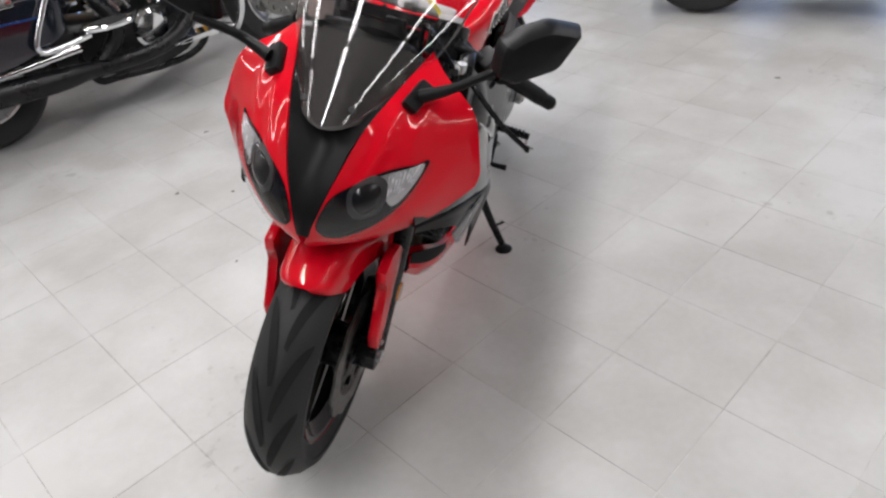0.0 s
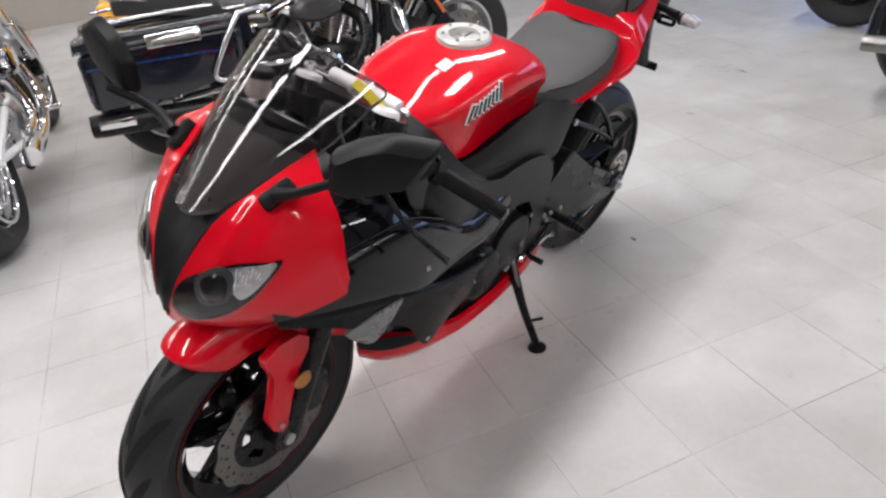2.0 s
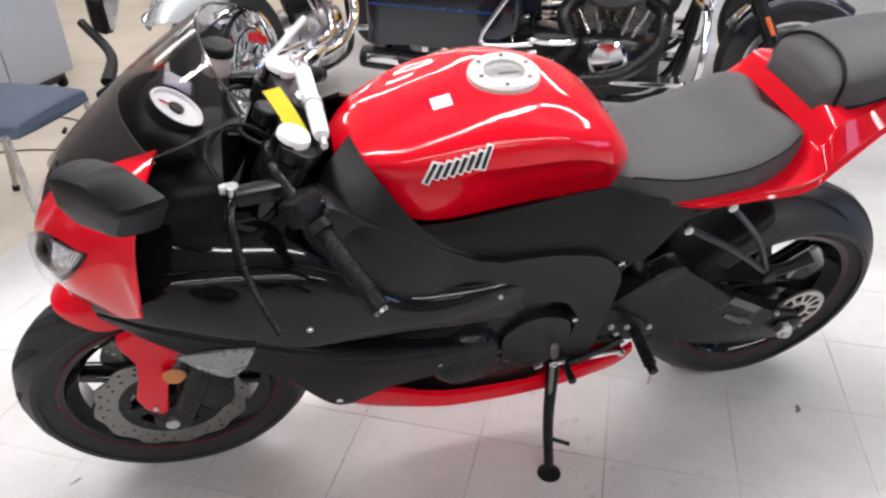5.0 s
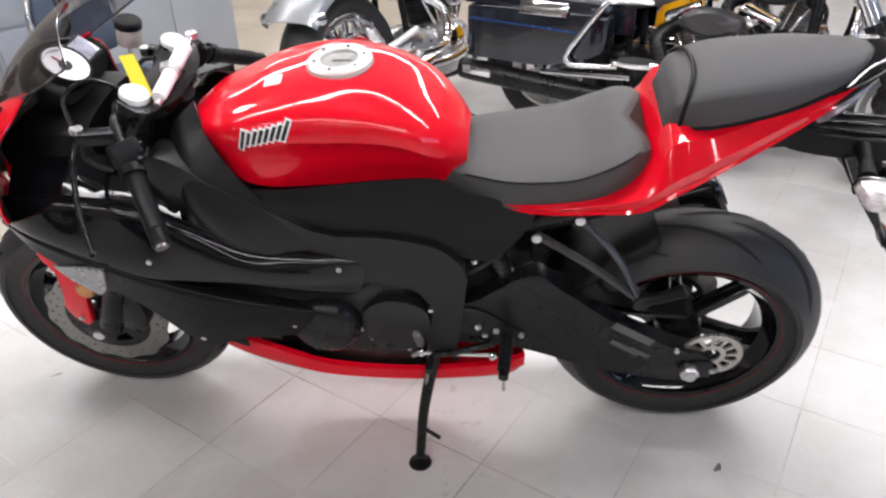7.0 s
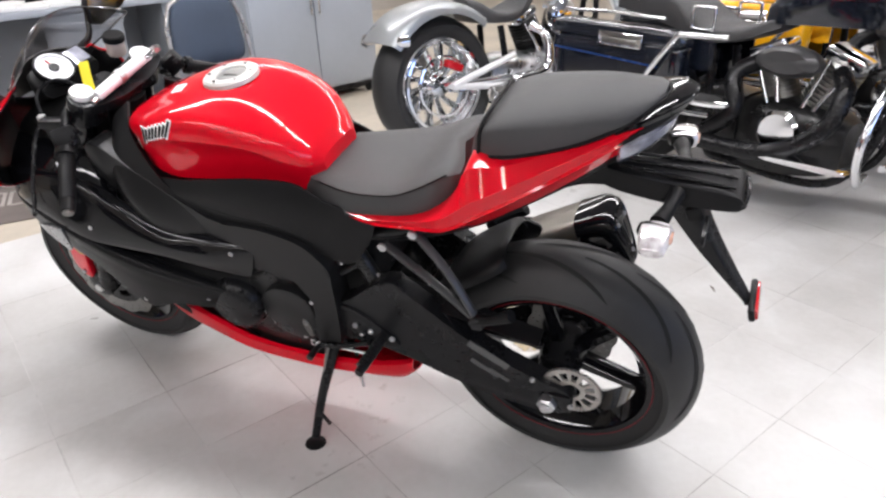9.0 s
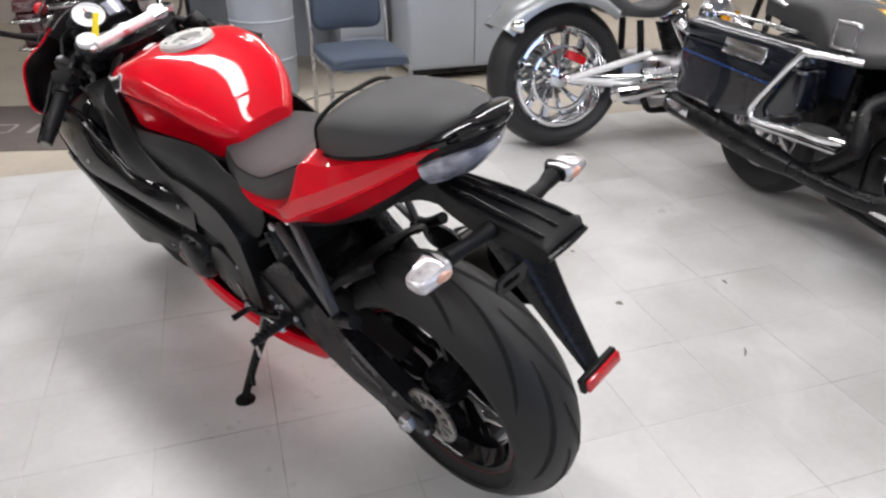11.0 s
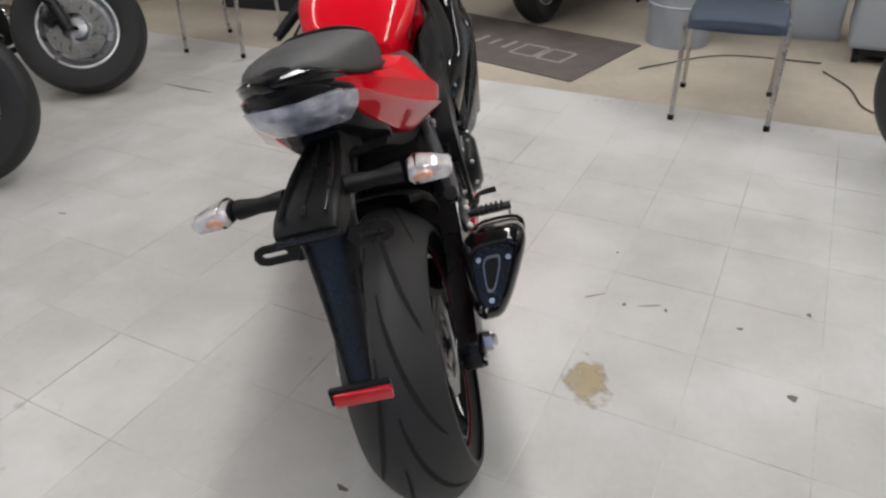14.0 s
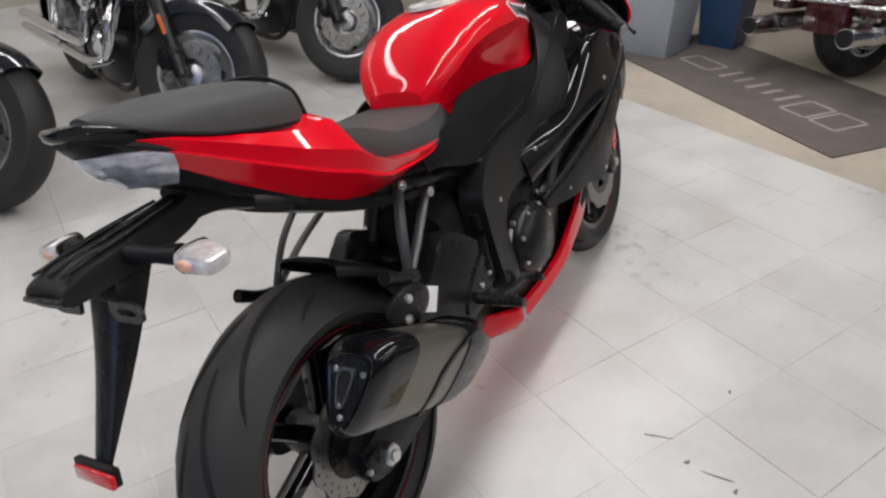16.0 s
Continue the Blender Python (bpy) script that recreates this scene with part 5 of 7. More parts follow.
    def tri(w, h, n=28):
        """A rounded section, wide at the top, narrow below and leaning outwards."""
        out = []
        for i in range(n):
            a = 2 * math.pi * i / n
            f = math.copysign(abs(math.sin(a)) ** 0.62, math.sin(a))
            out.append((math.copysign(abs(math.cos(a)) ** 0.55, math.cos(a)) * w * (0.83 + 0.34 * f) - 0.24 * h * f, f * h))
        return out

    def can(rows_):
        bm = bmesh.new()
        vs = skin(bm, [[Vector((x, dy + y, dz + z)) for y, z in tri(w, h)] for x, w, h, dy, dz in rows_], close=True)
        bm.faces.new(vs[0])
        bm.faces.new(vs[-1][::-1])
        return moved(bm, axis_m)

    can_ob = P("muffler", can([(0.055, 0.060, 0.080, 0, 0), (0.10, 0.062, 0.083, 0, -0.001), (0.22, 0.060, 0.081, 0, -0.004), (0.285, 0.056, 0.075, 0, -0.006)]), TITAN, "brushed dark titanium muffler", sharp=60)
    P("muffler_end_cap", can([(-0.002, 0.040, 0.058, 0, 0), (-0.006, 0.046, 0.064, 0, 0), (0.0, 0.053, 0.072, 0, 0), (0.014, 0.060, 0.080, 0, 0), (0.03, 0.0635, 0.084, 0, 0), (0.088, 0.0640, 0.0845, 0, 0)]), BLACK, "gloss black muffler end cap", can_ob, 60)
    P("cap_recess", can([(-0.0035, 0.038, 0.056, 0, 0), (-0.001, 0.030, 0.048, 0, 0), (0.004, 0.030, 0.048, 0, 0)]), SATIN, "", can_ob)
    P("muffler_front_cap", can([(0.255, 0.0605, 0.082, 0, -0.005), (0.30, 0.058, 0.078, 0, -0.008), (0.36, 0.047, 0.06, 0.004, -0.014), (0.40, 0.03, 0.034, 0.01, -0.02)]), SATIN, "", can_ob, 60)
    ring = [(-0.005, 0.0115, 0.026), (-0.011, 0.0135, 0.029), (-0.011, 0.0165, 0.033), (0.004, 0.0175, 0.034)]
    bm = bmesh.new()
    skin(bm, [[Vector((x, y, 0.006 + z)) for y, z in tri(w, h)] for x, w, h in ring], close=True)
    P("exhaust_outlet", moved(bm, axis_m), STEEL, "tall three-cornered exhaust outlet", can_ob)
    # flat near-black disc, painted as the shade inside the outlet
    P("outlet_shade", can([(-0.0065, 0.0118, 0.0262, 0, 0.006), (-0.006, 0.0118, 0.0262, 0, 0.006)]), SHADEBLACK, "", can_ob)
    for dy, dz in ((-0.036, 0.030), (0.018, 0.034), (0.010, -0.043)):
        P("cap_bolt", moved(puck(-0.004, dy, dz, 0.005, 0.006, "x", 12), axis_m), ALU, "", can_ob)
    bm = bmesh.new()
    skin(bm, [[Vector((x + 0.10 * (z / 0.084) ** 2 * (z > 0), y, z - 0.003)) for y, z in tri(0.0645, 0.0855)] for x in (0.188, 0.200)] + [[Vector((x + 0.10 * (z / 0.084) ** 2 * (z > 0), y, z - 0.003)) for y, z in tri(0.060, 0.080)] for x in (0.200, 0.188)], close=True)
    P("muffler_strap", moved(bm, axis_m), SATIN, "", can_ob)
    P("muffler_hanger", plate(smooth_outline([(0.205, 0.490), (0.165, 0.485), (0.105, 0.510), (0.095, 0.545), (0.14, 0.560), (0.19, 0.550), (0.22, 0.520)], 24), -0.168, -0.158), SATIN, "black muffler hanger plate")
    bolts("hanger_bolt", bike, [(0.150, -0.172, 0.540), (0.135, -0.172, 0.505)], 0.009, 0.008)

    # nose
    for s in both:
        bm = slab(nose_grid(44, 52), 0.004)
        P("nose_fairing", bm if s > 0 else mirror(bm), RED, "glossy red nose fairing half", sharp=60)
        liner = slab([[Vector((1.30, 0, 0.83)) + (p - Vector((1.30, 0, 0.83))) * 0.968 for p in row] for row in surf(COWL, 16, 20)[4:]], 0.003)
        P("nose_liner", liner if s > 0 else mirror(liner), UNLIT, "black inside of the nose")
        make = lambda o, lift, th, dome=0.0: (lambda b: b if s > 0 else mirror(b))(patch(COWL, [(u, v * 0.8) for u, v in o], lift, th, dome=dome))
        OUT = [(0.035, 0.22), (0.03, 0.40), (0.15, 0.525), (0.28, 0.605), (0.44, 0.665), (0.505, 0.70), (0.525, 0.60), (0.535, 0.46), (0.53, 0.33), (0.44, 0.215), (0.22, 0.17)]
        light = P("headlight", make(OUT, 0.0022, 0.005), BLACK, "dark headlight housing behind a clear lens")
        P("headlight_reflector", make([(0.20, 0.540), (0.30, 0.598), (0.41, 0.642), (0.487, 0.680), (0.503, 0.59), (0.485, 0.49), (0.385, 0.505), (0.29, 0.520)], 0.0040, 0.003, 0.0), ALU, "ribbed reflector", light)
        for k in range(9):
            u0, v0, u1, v1 = 0.318 + 0.0185 * k, 0.588 + 0.0095 * k, 0.392 + 0.0118 * k, 0.515 + 0.0095 * k
            P("reflector_rib", make([(u0, v0), (u0 + 0.007, v0 + 0.003), (u1 + 0.006, v1 + 0.002), (u1, v1)], 0.0062, 0.002, 0.0012), LAMPRIB, "", light)
        P("projector_ring", make([(0.125, 0.48), (0.205, 0.572), (0.335, 0.565), (0.428, 0.458), (0.362, 0.372), (0.215, 0.388)], 0.0042, 0.003, 0.004), STRUT, "", light)
        P("projector_bowl", make([(0.15, 0.48), (0.22, 0.55), (0.32, 0.545), (0.40, 0.46), (0.35, 0.395), (0.23, 0.41)], 0.0045, 0.003, 0.010), BLACK, "round dark projector", light)
        P("headlight_lens", make(OUT, 0.0125, 0.001, 0.004), LENS, "clear headlight lens", light).visible_shadow = False
        # mirror
        mx, lean_x, out = (1.326, 1.0, 0.0) if s > 0 else (1.374, 0.06, 0.03)
        tip = (1.358, 0.246, 0.992) if s > 0 else (mx + 0.045, s * (0.225 + out), 0.982)
        arm_m = P("mirror_arm", tube([(1.378, s * 0.138, 0.928), (1.374, s * (0.185 + out * 0.4), 0.953 - out * 0.15), tip], [0.012, 0.0085, 0.0075], 12), MATTE, "matte black mirror arm" if s < 0 else "matte black folded mirror arm")
        P("mirror_foot", moved(box(0, 0, 0, 0.062, 0.030, 0.024, 0.007), Matrix.Translation((1.368, s * 0.130, 0.920)) @ Matrix.Rotation(radians(-s * 32), 4, "X") @ Matrix.Rotation(radians(30), 4, "Y")), MATTE, "", arm_m)
        corners = [(0.240, 0.990), (0.243, 1.044), (0.270, 1.062), (0.306, 1.073), (0.359, 1.058), (0.332, 0.994), (0.265, 0.974)] if s > 0 else [(0.192, 0.972), (0.198, 1.028), (0.236, 1.060), (0.294, 1.080), (0.352, 1.046), (0.322, 0.984), (0.225, 0.958)]
        sm = []
        for k, (ya, za) in enumerate(corners):
            yb, zb_ = corners[(k + 1) % len(corners)]
            sm += [(ya + (yb - ya) * t, za + (zb_ - za) * t) for t in (0.1, 0.3, 0.5, 0.7, 0.9)]
        bmm = bmesh.new()
        cy_, cz_ = (0.296, 1.026) if s > 0 else (0.272, 1.022)
        rows_ = []
        deep = 0.75 if s > 0 else 0.5
        for f, d in ((0.2, -0.0485), (0.55, -0.0475), (0.80, -0.044), (0.91, -0.034), (0.985, -0.012), (1.0, 0.0), (0.98, 0.010), (0.93, 0.012), (0.9, 0.008)):
            rows_.append([Vector((mx - (cy_ + (y - cy_) * f - 0.27) * lean_x - d * deep, s * (out + cy_ + (y - cy_) * f - d * deep * 0.5 * (s > 0)), cz_ + (z - cz_) * f)) for y, z in sm])
        vs = skin(bmm, rows_, close=True)
        bmm.faces.new(vs[0])
        P("mirror_shell", bmm, MATTE, "angular matte black mirror housing", arm_m, 28)
        bmm = bmesh.new()
        bmm.faces.new([bmm.verts.new((mx - (cy_ + (y - cy_) * 0.915 - 0.27) * lean_x - 0.0085, s * (out + cy_ + (y - cy_) * 0.915), cz_ + (z - cz_) * 0.915)) for y, z in sm])
        bmesh.ops.solidify(bmm, geom=list(bmm.faces), thickness=0.003)
        P("mirror_glass", bmm, CHROME, "silvered mirror glass", arm_m)
        # side fairing
        flip = lambda q: q if s > 0 else mirror(q)
        side_f = P("side_fairing", flip(slab(surf(FAIRING, 40, 32), 0.004)), BLACK, "gloss black side fairing panel", sharp=60)
        blade = P("fairing_blade", flip(slab(surf(BLADE, 40, 32), 0.004)), SLEEK, "dull black lower blade of the fairing", side_f, 60)
        P("vent_insert", flip(slab(surf([[(1.320, 0.221, 0.628), (1.250, 0.241, 0.648), (1.190, 0.250, 0.652)], [(1.292, 0.223, 0.592), (1.246, 0.233, 0.598), (1.203, 0.243, 0.618)], [(1.266, 0.222, 0.566), (1.243, 0.225, 0.556), (1.216, 0.234, 0.584)]], 12, 10), 0.005)), VENTGREY, "silver-grey vent insert", side_f, 60)
        # near-black sheet: the scoop's shade is put into its colour
        P("recess_shade", flip(slab(surf([[(1.12, 0.205, 0.625), (1.02, 0.178, 0.600), (0.92, 0.165, 0.575), (0.74, 0.145, 0.52)], [(1.12, 0.205, 0.605), (1.02, 0.180, 0.555), (0.92, 0.170, 0.515), (0.76, 0.150, 0.46)]], 16, 4), 0.003)), SHADEBLACK, "", side_f)
        P("upper_lip", flip(tube([(1.425, 0.153, 0.743), (1.335, 0.180, 0.775), (1.230, 0.190, 0.781), (1.110, 0.188, 0.764), (1.026, 0.184, 0.720), (0.920, 0.178, 0.657), (0.810, 0.169, 0.634), (0.695, 0.151, 0.616)], 0.0032, 8, 48)), BLACK, "", side_f)
        bolts("fairing_screw", side_f, [(1.10, s * 0.238, 0.662), (1.062, s * 0.222, 0.420), (0.86, s * 0.196, 0.447), (0.745, s * 0.176, 0.600), (1.055, s * 0.150, 0.775)], 0.006, 0.005, ALU)
        P("inner_fairing", flip(slab(surf([[(1.36, 0.120, 0.835), (1.25, 0.118, 0.832), (1.13, 0.112, 0.815), (1.06, 0.11, 0.78)], [(1.37, 0.150, 0.800), (1.25, 0.156, 0.806), (1.13, 0.156, 0.785), (1.05, 0.152, 0.738)], [(1.38, 0.172, 0.765), (1.25, 0.186, 0.777), (1.13, 0.186, 0.757), (1.04, 0.182, 0.704)]], 14, 8), 0.004)), BLACK, "black inner fairing panel")
        # backing sheet, coloured near-black for the shade behind the panels
        P("shade_backing", flip(slab(surf([[(1.38, 0.150, 0.735), (1.25, 0.160, 0.77), (1.08, 0.155, 0.72), (0.86, 0.145, 0.60)], [(1.33, 0.155, 0.66), (1.22, 0.165, 0.60), (1.05, 0.16, 0.50), (0.84, 0.15, 0.46)], [(1.30, 0.16, 0.60), (1.20, 0.165, 0.53), (1.08, 0.165, 0.43), (0.88, 0.16, 0.40)]], 12, 8), 0.003)), SHADEBLACK, "", side_f)
    # black V panel between the lights, with the air intake under the screen
    P("centre_panel", slab(surf([[(1.527, 0.010, 0.690), (1.531, 0, 0.692), (1.527, -0.010, 0.690)], [(1.523, 0.022, 0.735), (1.521, 0, 0.748), (1.523, -0.022, 0.735)], [(1.498, 0.044, 0.803), (1.476, 0, 0.812), (1.498, -0.044, 0.803)], [(1.458, 0.062, 0.860), (1.425, 0, 0.852), (1.458, -0.062, 0.860)], [(1.395, 0.090, 0.905), (1.388, 0, 0.872), (1.395, -0.090, 0.905)]], 14, 24), 0.004), MATTE, "matte black centre panel with the ram-air intake")
    P("screen_base", slab([[p + Vector((-0.004, 0, -0.010)) for p in row] for row in screen_grid(20, 30)[:16]], 0.004), SHIELD, "matte black inner shield")
    edge = screen_grid(32, 32)
    screen = P("windscreen", slab(edge, 0.0028), SCREEN, "smoked clear windscreen", sharp=60)
    screen.visible_shadow = False
    P("screen_edge", tube([r[0] for r in edge[::4]] + [edge[-1][k] for k in range(4, 32, 4)] + [r[-1] for r in edge[::-4]], 0.0022, 6, 80), SCREENRIM, "", screen)
    for y in (-0.042, 0.042):
        P("screen_bolt", moved(puck(0, 0, 0, 0.006, 0.006, "z", 12), Matrix.Translation((1.440, y, 0.904)) @ Matrix.Rotation(radians(55), 4, "Y")), INKY, "", screen)
    P("headlight_box", loft([(1.46, 0.80, 0.05, 0.78, 0.04, 0.72), (1.40, 0.85, 0.10, 0.80, 0.08, 0.71), (1.30, 0.90, 0.13, 0.84, 0.12, 0.72), (1.20, 0.90, 0.12, 0.86, 0.11, 0.78)], pillow, 10), UNLIT)
    # instruments
    dash = P("instrument_pod", loft([(1.325, 0.955, 0.05, 0.94, 0.05, 0.91), (1.295, 0.976, 0.078, 0.955, 0.072, 0.90), (1.265, 0.968, 0.088, 0.948, 0.076, 0.905), (1.238, 0.950, 0.088, 0.932, 0.07, 0.91)], pillow, 10), MATTE, "black instrument pod")
    face_m = Matrix.Translation((1.256, 0.022, 0.966)) @ Matrix.Rotation(radians(-38), 4, "Y")
    P("tachometer", moved(lathe([(0.0001, 0.0), (0.036, 0.0), (0.038, 0.006), (0.042, 0.006), (0.043, -0.01)], 32, "z"), face_m), WHITE, "white-faced round tachometer", dash)
    P("gauge_cup", moved(lathe([(0.0001, -0.024), (0.036, -0.022), (0.047, -0.008), (0.047, 0.008), (0.0435, 0.008)], 32, "z"), face_m), MATTE, "", dash)
    P("display_frame", moved(box(0, -0.072, -0.008, 0.058, 0.062, 0.016, 0.004), face_m), MATTE, "", dash)
    P("tachometer_needle", moved(box(0.012, 0, 0.003, 0.03, 0.003, 0.002, 0), face_m), REDLENS, "", dash)
    P("gauge_hub", moved(puck(0, 0, 0.003, 0.012, 0.004, "z", 20), face_m), INKY, "", dash)
    P("display", moved(box(0, -0.072, 0.0, 0.045, 0.05, 0.004, 0.001), face_m), CLEARL, "pale digital display", dash)

    # bars and controls
    P("top_clamp", steer(moved(plate(smooth_outline([(0.035, 0.11), (0.02, 0.135), (-0.02, 0.135), (-0.05, 0.07), (-0.055, 0), (-0.05, -0.07), (-0.02, -0.135), (0.02, -0.135), (0.035, -0.11), (0.02, 0)], 40), -0.012, 0.012), Matrix.Translation((1.085, 0, 0.932)) @ Matrix.Rotation(radians(-24), 4, "Y") @ Matrix.Rotation(radians(90), 4, "X"))), SATIN, "black top yoke")
    P("steering_nut", steer(moved(puck(0, 0, 0, 0.018, 0.016, "z", 8), Matrix.Translation((1.062, 0, 0.95)) @ Matrix.Rotation(radians(-24), 4, "Y"))), ALU)
    P("ignition_switch", steer(moved(puck(0, 0, 0, 0.021, 0.03, "z", 18), Matrix.Translation((1.125, 0, 0.93)) @ Matrix.Rotation(radians(-24), 4, "Y"))), SATIN)
    for s in both:
        clamp = P("bar_clamp", steer(moved(lathe([(0.027, -0.02), (0.037, -0.02), (0.038, 0.02), (0.027, 0.02)], 24, "z", close=True), Matrix.Translation((1.108, s * 0.102, 0.905)) @ Matrix.Rotation(radians(-24), 4, "Y"))), SATIN)
        bar = P("handlebar", steer(tube([(1.112, s * 0.118, 0.912), (1.118, s * 0.150, 0.912), (1.010, s * 0.318, 0.803)], 0.011, 14)), SATIN)
        P("grip", steer(tube([Vector((1.072, s * 0.222, 0.866)).lerp(Vector((1.016, s * 0.308, 0.810)), k / 48) for k in range(49)], [0.0168 + 0.0009 * (k % 2) for k in range(49)], 16, 48)), MATTE, "ribbed black rubber grip", bar)
        P("bar_end", steer(tube([(1.017, s * 0.308, 0.810), (1.003, s * 0.331, 0.796)], 0.0155, 14)), MATTE, "black bar end weight", bar)
        P("bar_end_cap", steer(tube([(1.003, s * 0.331, 0.796), (1.000, s * 0.335, 0.793)], 0.012, 12)), STEEL, "", bar)
        P("switch_box", steer(box(1.092, s * 0.192, 0.888, 0.048, 0.052, 0.046, 0.008, (0, 30, s * -40))), MATTE, "", bar)
        P("switch_flange", steer(tube([(1.078, s * 0.214, 0.872), (1.070, s * 0.226, 0.864)], 0.023, 18)), MATTE, "", bar)
        for k in range(3):
            P("switch_button", steer(puck(1.066 - 0.004 * k, s * (0.178 + 0.014 * k), 0.900 - 0.007 * k, 0.006, 0.010, "x", 10)), SATIN, "", bar)
        P("lever_bracket", steer(box(1.150, s * 0.160, 0.902, 0.075, 0.028, 0.026, 0.006, (0, 0, s * 8))), SATIN, "", bar)
        P("lever_pivot", steer(puck(1.188, s * 0.156, 0.908, 0.010, 0.020, "z", 14)), ALU, "", bar)
        P("hand_lever", steer(tube([(1.185, s * 0.160, 0.902), (1.196, s * 0.190, 0.878), (1.184, s * 0.250, 0.815), (1.155, s * 0.306, 0.762), (1.150, s * 0.314, 0.755)], [0.008, 0.007, 0.0062, 0.0062, 0.0085], 10, flat=0.7)), SATIN, "black hand lever", bar)
    P("clutch_cable", tube([(1.198, 0.150, 0.905), (1.215, 0.120, 0.950), (1.18, 0.080, 0.968), (1.13, 0.060, 0.93), (1.11, 0.055, 0.86)], 0.0045, 8), SATIN)
    P("clutch_cable_loop", tube([(1.185, 0.155, 0.895), (1.20, 0.150, 0.84), (1.15, 0.135, 0.80), (1.06, 0.115, 0.78)], 0.0045, 8), RUBBER)
    P("throttle_cable", tube([(1.09, -0.16, 0.88), (1.19, -0.13, 0.90), (1.17, -0.05, 0.86), (1.08, 0.0, 0.84)], 0.005, 8), MATTE)
    P("wiring", tube([(1.12, 0.13, 0.86), (1.17, 0.10, 0.84), (1.22, 0.06, 0.86), (1.25, 0.02, 0.90)], 0.006, 8), MATTE)
    P("adjuster_knob", steer(puck(1.200, 0.148, 0.906, 0.009, 0.014, "x", 12)), ALU)
    res = P("fluid_reservoir", moved(lathe([(0.0001, -0.025), (0.022, -0.025), (0.024, -0.02), (0.0235, 0.014)], 24, "z"), Matrix.Translation((1.195, -0.125, 0.965)) @ Matrix.Rotation(radians(-14), 4, "Y")), FLUID, "pale brake fluid reservoir with a black lid")
    P("reservoir_lid", moved(lathe([(0.0235, 0.012), (0.027, 0.013), (0.027, 0.026), (0.024, 0.029), (0.0001, 0.029)], 24, "z"), Matrix.Translation((1.195, -0.125, 0.965)) @ Matrix.Rotation(radians(-14), 4, "Y")), MATTE, "", res)
    # steering damper across the yoke, with a stock tag on it
    damper = P("steering_damper", tube([(1.057, -0.070, 0.959), (1.046, 0.080, 0.948), (1.045, 0.098, 0.946)], [0.0145, 0.0135, 0.010], 18, 12), WHITEALU, "silver steering damper cylinder")
    P("damper_rod", tube([(1.058, -0.066, 0.953), (1.063, -0.118, 0.957)], 0.0055, 10), CHROME, "", damper)
    P("damper_eye", moved(lathe([(0.006, -0.006), (0.012, -0.006), (0.012, 0.006), (0.006, 0.006)], 16, "z", close=True), Matrix.Translation((1.064, -0.128, 0.958))), ALU, "", damper)
    P("damper_end", tube([(1.044, 0.100, 0.941), (1.043, 0.118, 0.939)], 0.006, 10), ALU, "", damper)
    P("damper_clamp", moved(lathe([(0.0138, -0.008), (0.0170, -0.008), (0.0170, 0.008), (0.0138, 0.008)], 18, "y", close=True), Matrix.Translation((1.051, 0.017, 0.953)) @ Matrix.Rotation(radians(5), 4, 'Z') @ Matrix.Rotation(radians(-4), 4, 'X')), ALU, "", damper)
    P("stock_tag", slab(surf([[(1.062, 0.085, 0.940), (1.090, 0.092, 0.938)], [(1.078, 0.066, 0.972), (1.104, 0.073, 0.970)], [(1.098, 0.042, 1.002), (1.124, 0.048, 1.000)]], 4, 10), 0.0008), YELLOW, "yellow paper stock tag", damper)

    # belly pan
    def trough(w1, z1, w2, z2, z3):
        return [(w1 - 0.012, z1 + 0.004), (w1, z1), (w1 + 0.004, z1 * 0.6 + z2 * 0.4), (w1 * 0.5 + w2 * 0.5 + 0.01, z1 * 0.25 + z2 * 0.75), (w2, z2), (w2 * 0.5, z3), (0.0, z3)]

    bm = bmesh.new()
    grid = []
    for s_ in rows_between([(1.175, 0.108, 0.415, 0.072, 0.318, 0.308), (1.12, 0.130, 0.395, 0.085, 0.266, 0.256), (1.03, 0.146, 0.344, 0.095, 0.226, 0.216), (0.93, 0.152, 0.304, 0.100, 0.200, 0.191), (0.82, 0.152, 0.262, 0.100, 0.180, 0.172), (0.64, 0.147, 0.248, 0.095, 0.175, 0.168), (0.50, 0.136, 0.252, 0.090, 0.179, 0.172), (0.40, 0.120, 0.262, 0.085, 0.188, 0.181), (0.358, 0.108, 0.272, 0.080, 0.222, 0.214)], 32):
        half = trough(*s_[1:])
        cut = min(1.0, max(0.15, 1 - (0.56 - s_[0]) * 7))
        # the mouth is cut back in the middle, clear of the front tyre
        back = lambda y: 0.115 * max(0.0, min(1.0, (s_[0] - 0.95) / 0.225)) * (1 - min(1.0, abs(y) / s_[1]) ** 2)
        grid.append([Vector((s_[0] - back(y), y, z)) for y, z in half] + [Vector((s_[0] - back(y), -y * cut, z + (1 - cut) * 0.02)) for y, z in half[-2::-1]])
    belly = slab(grid, 0.004)
    pan = P("belly_pan", belly, RED, "glossy red belly pan")
    # near-black sheets on the pan's sides paint the shaded mouth
    pair("inlet_shade", lambda: slab(surf([[(1.178, 0.114, 0.426), (1.12, 0.138, 0.404), (1.05, 0.151, 0.368), (1.00, 0.157, 0.342)], [(1.176, 0.114, 0.410), (1.12, 0.139, 0.386), (1.05, 0.153, 0.354), (1.00, 0.158, 0.333)], [(1.171, 0.113, 0.390), (1.12, 0.139, 0.364), (1.05, 0.153, 0.338), (1.00, 0.158, 0.323)]], 14, 8), 0.003), SHADEBLACK, "near-black sheet painted as the shaded side inlet", pan)
    return bike


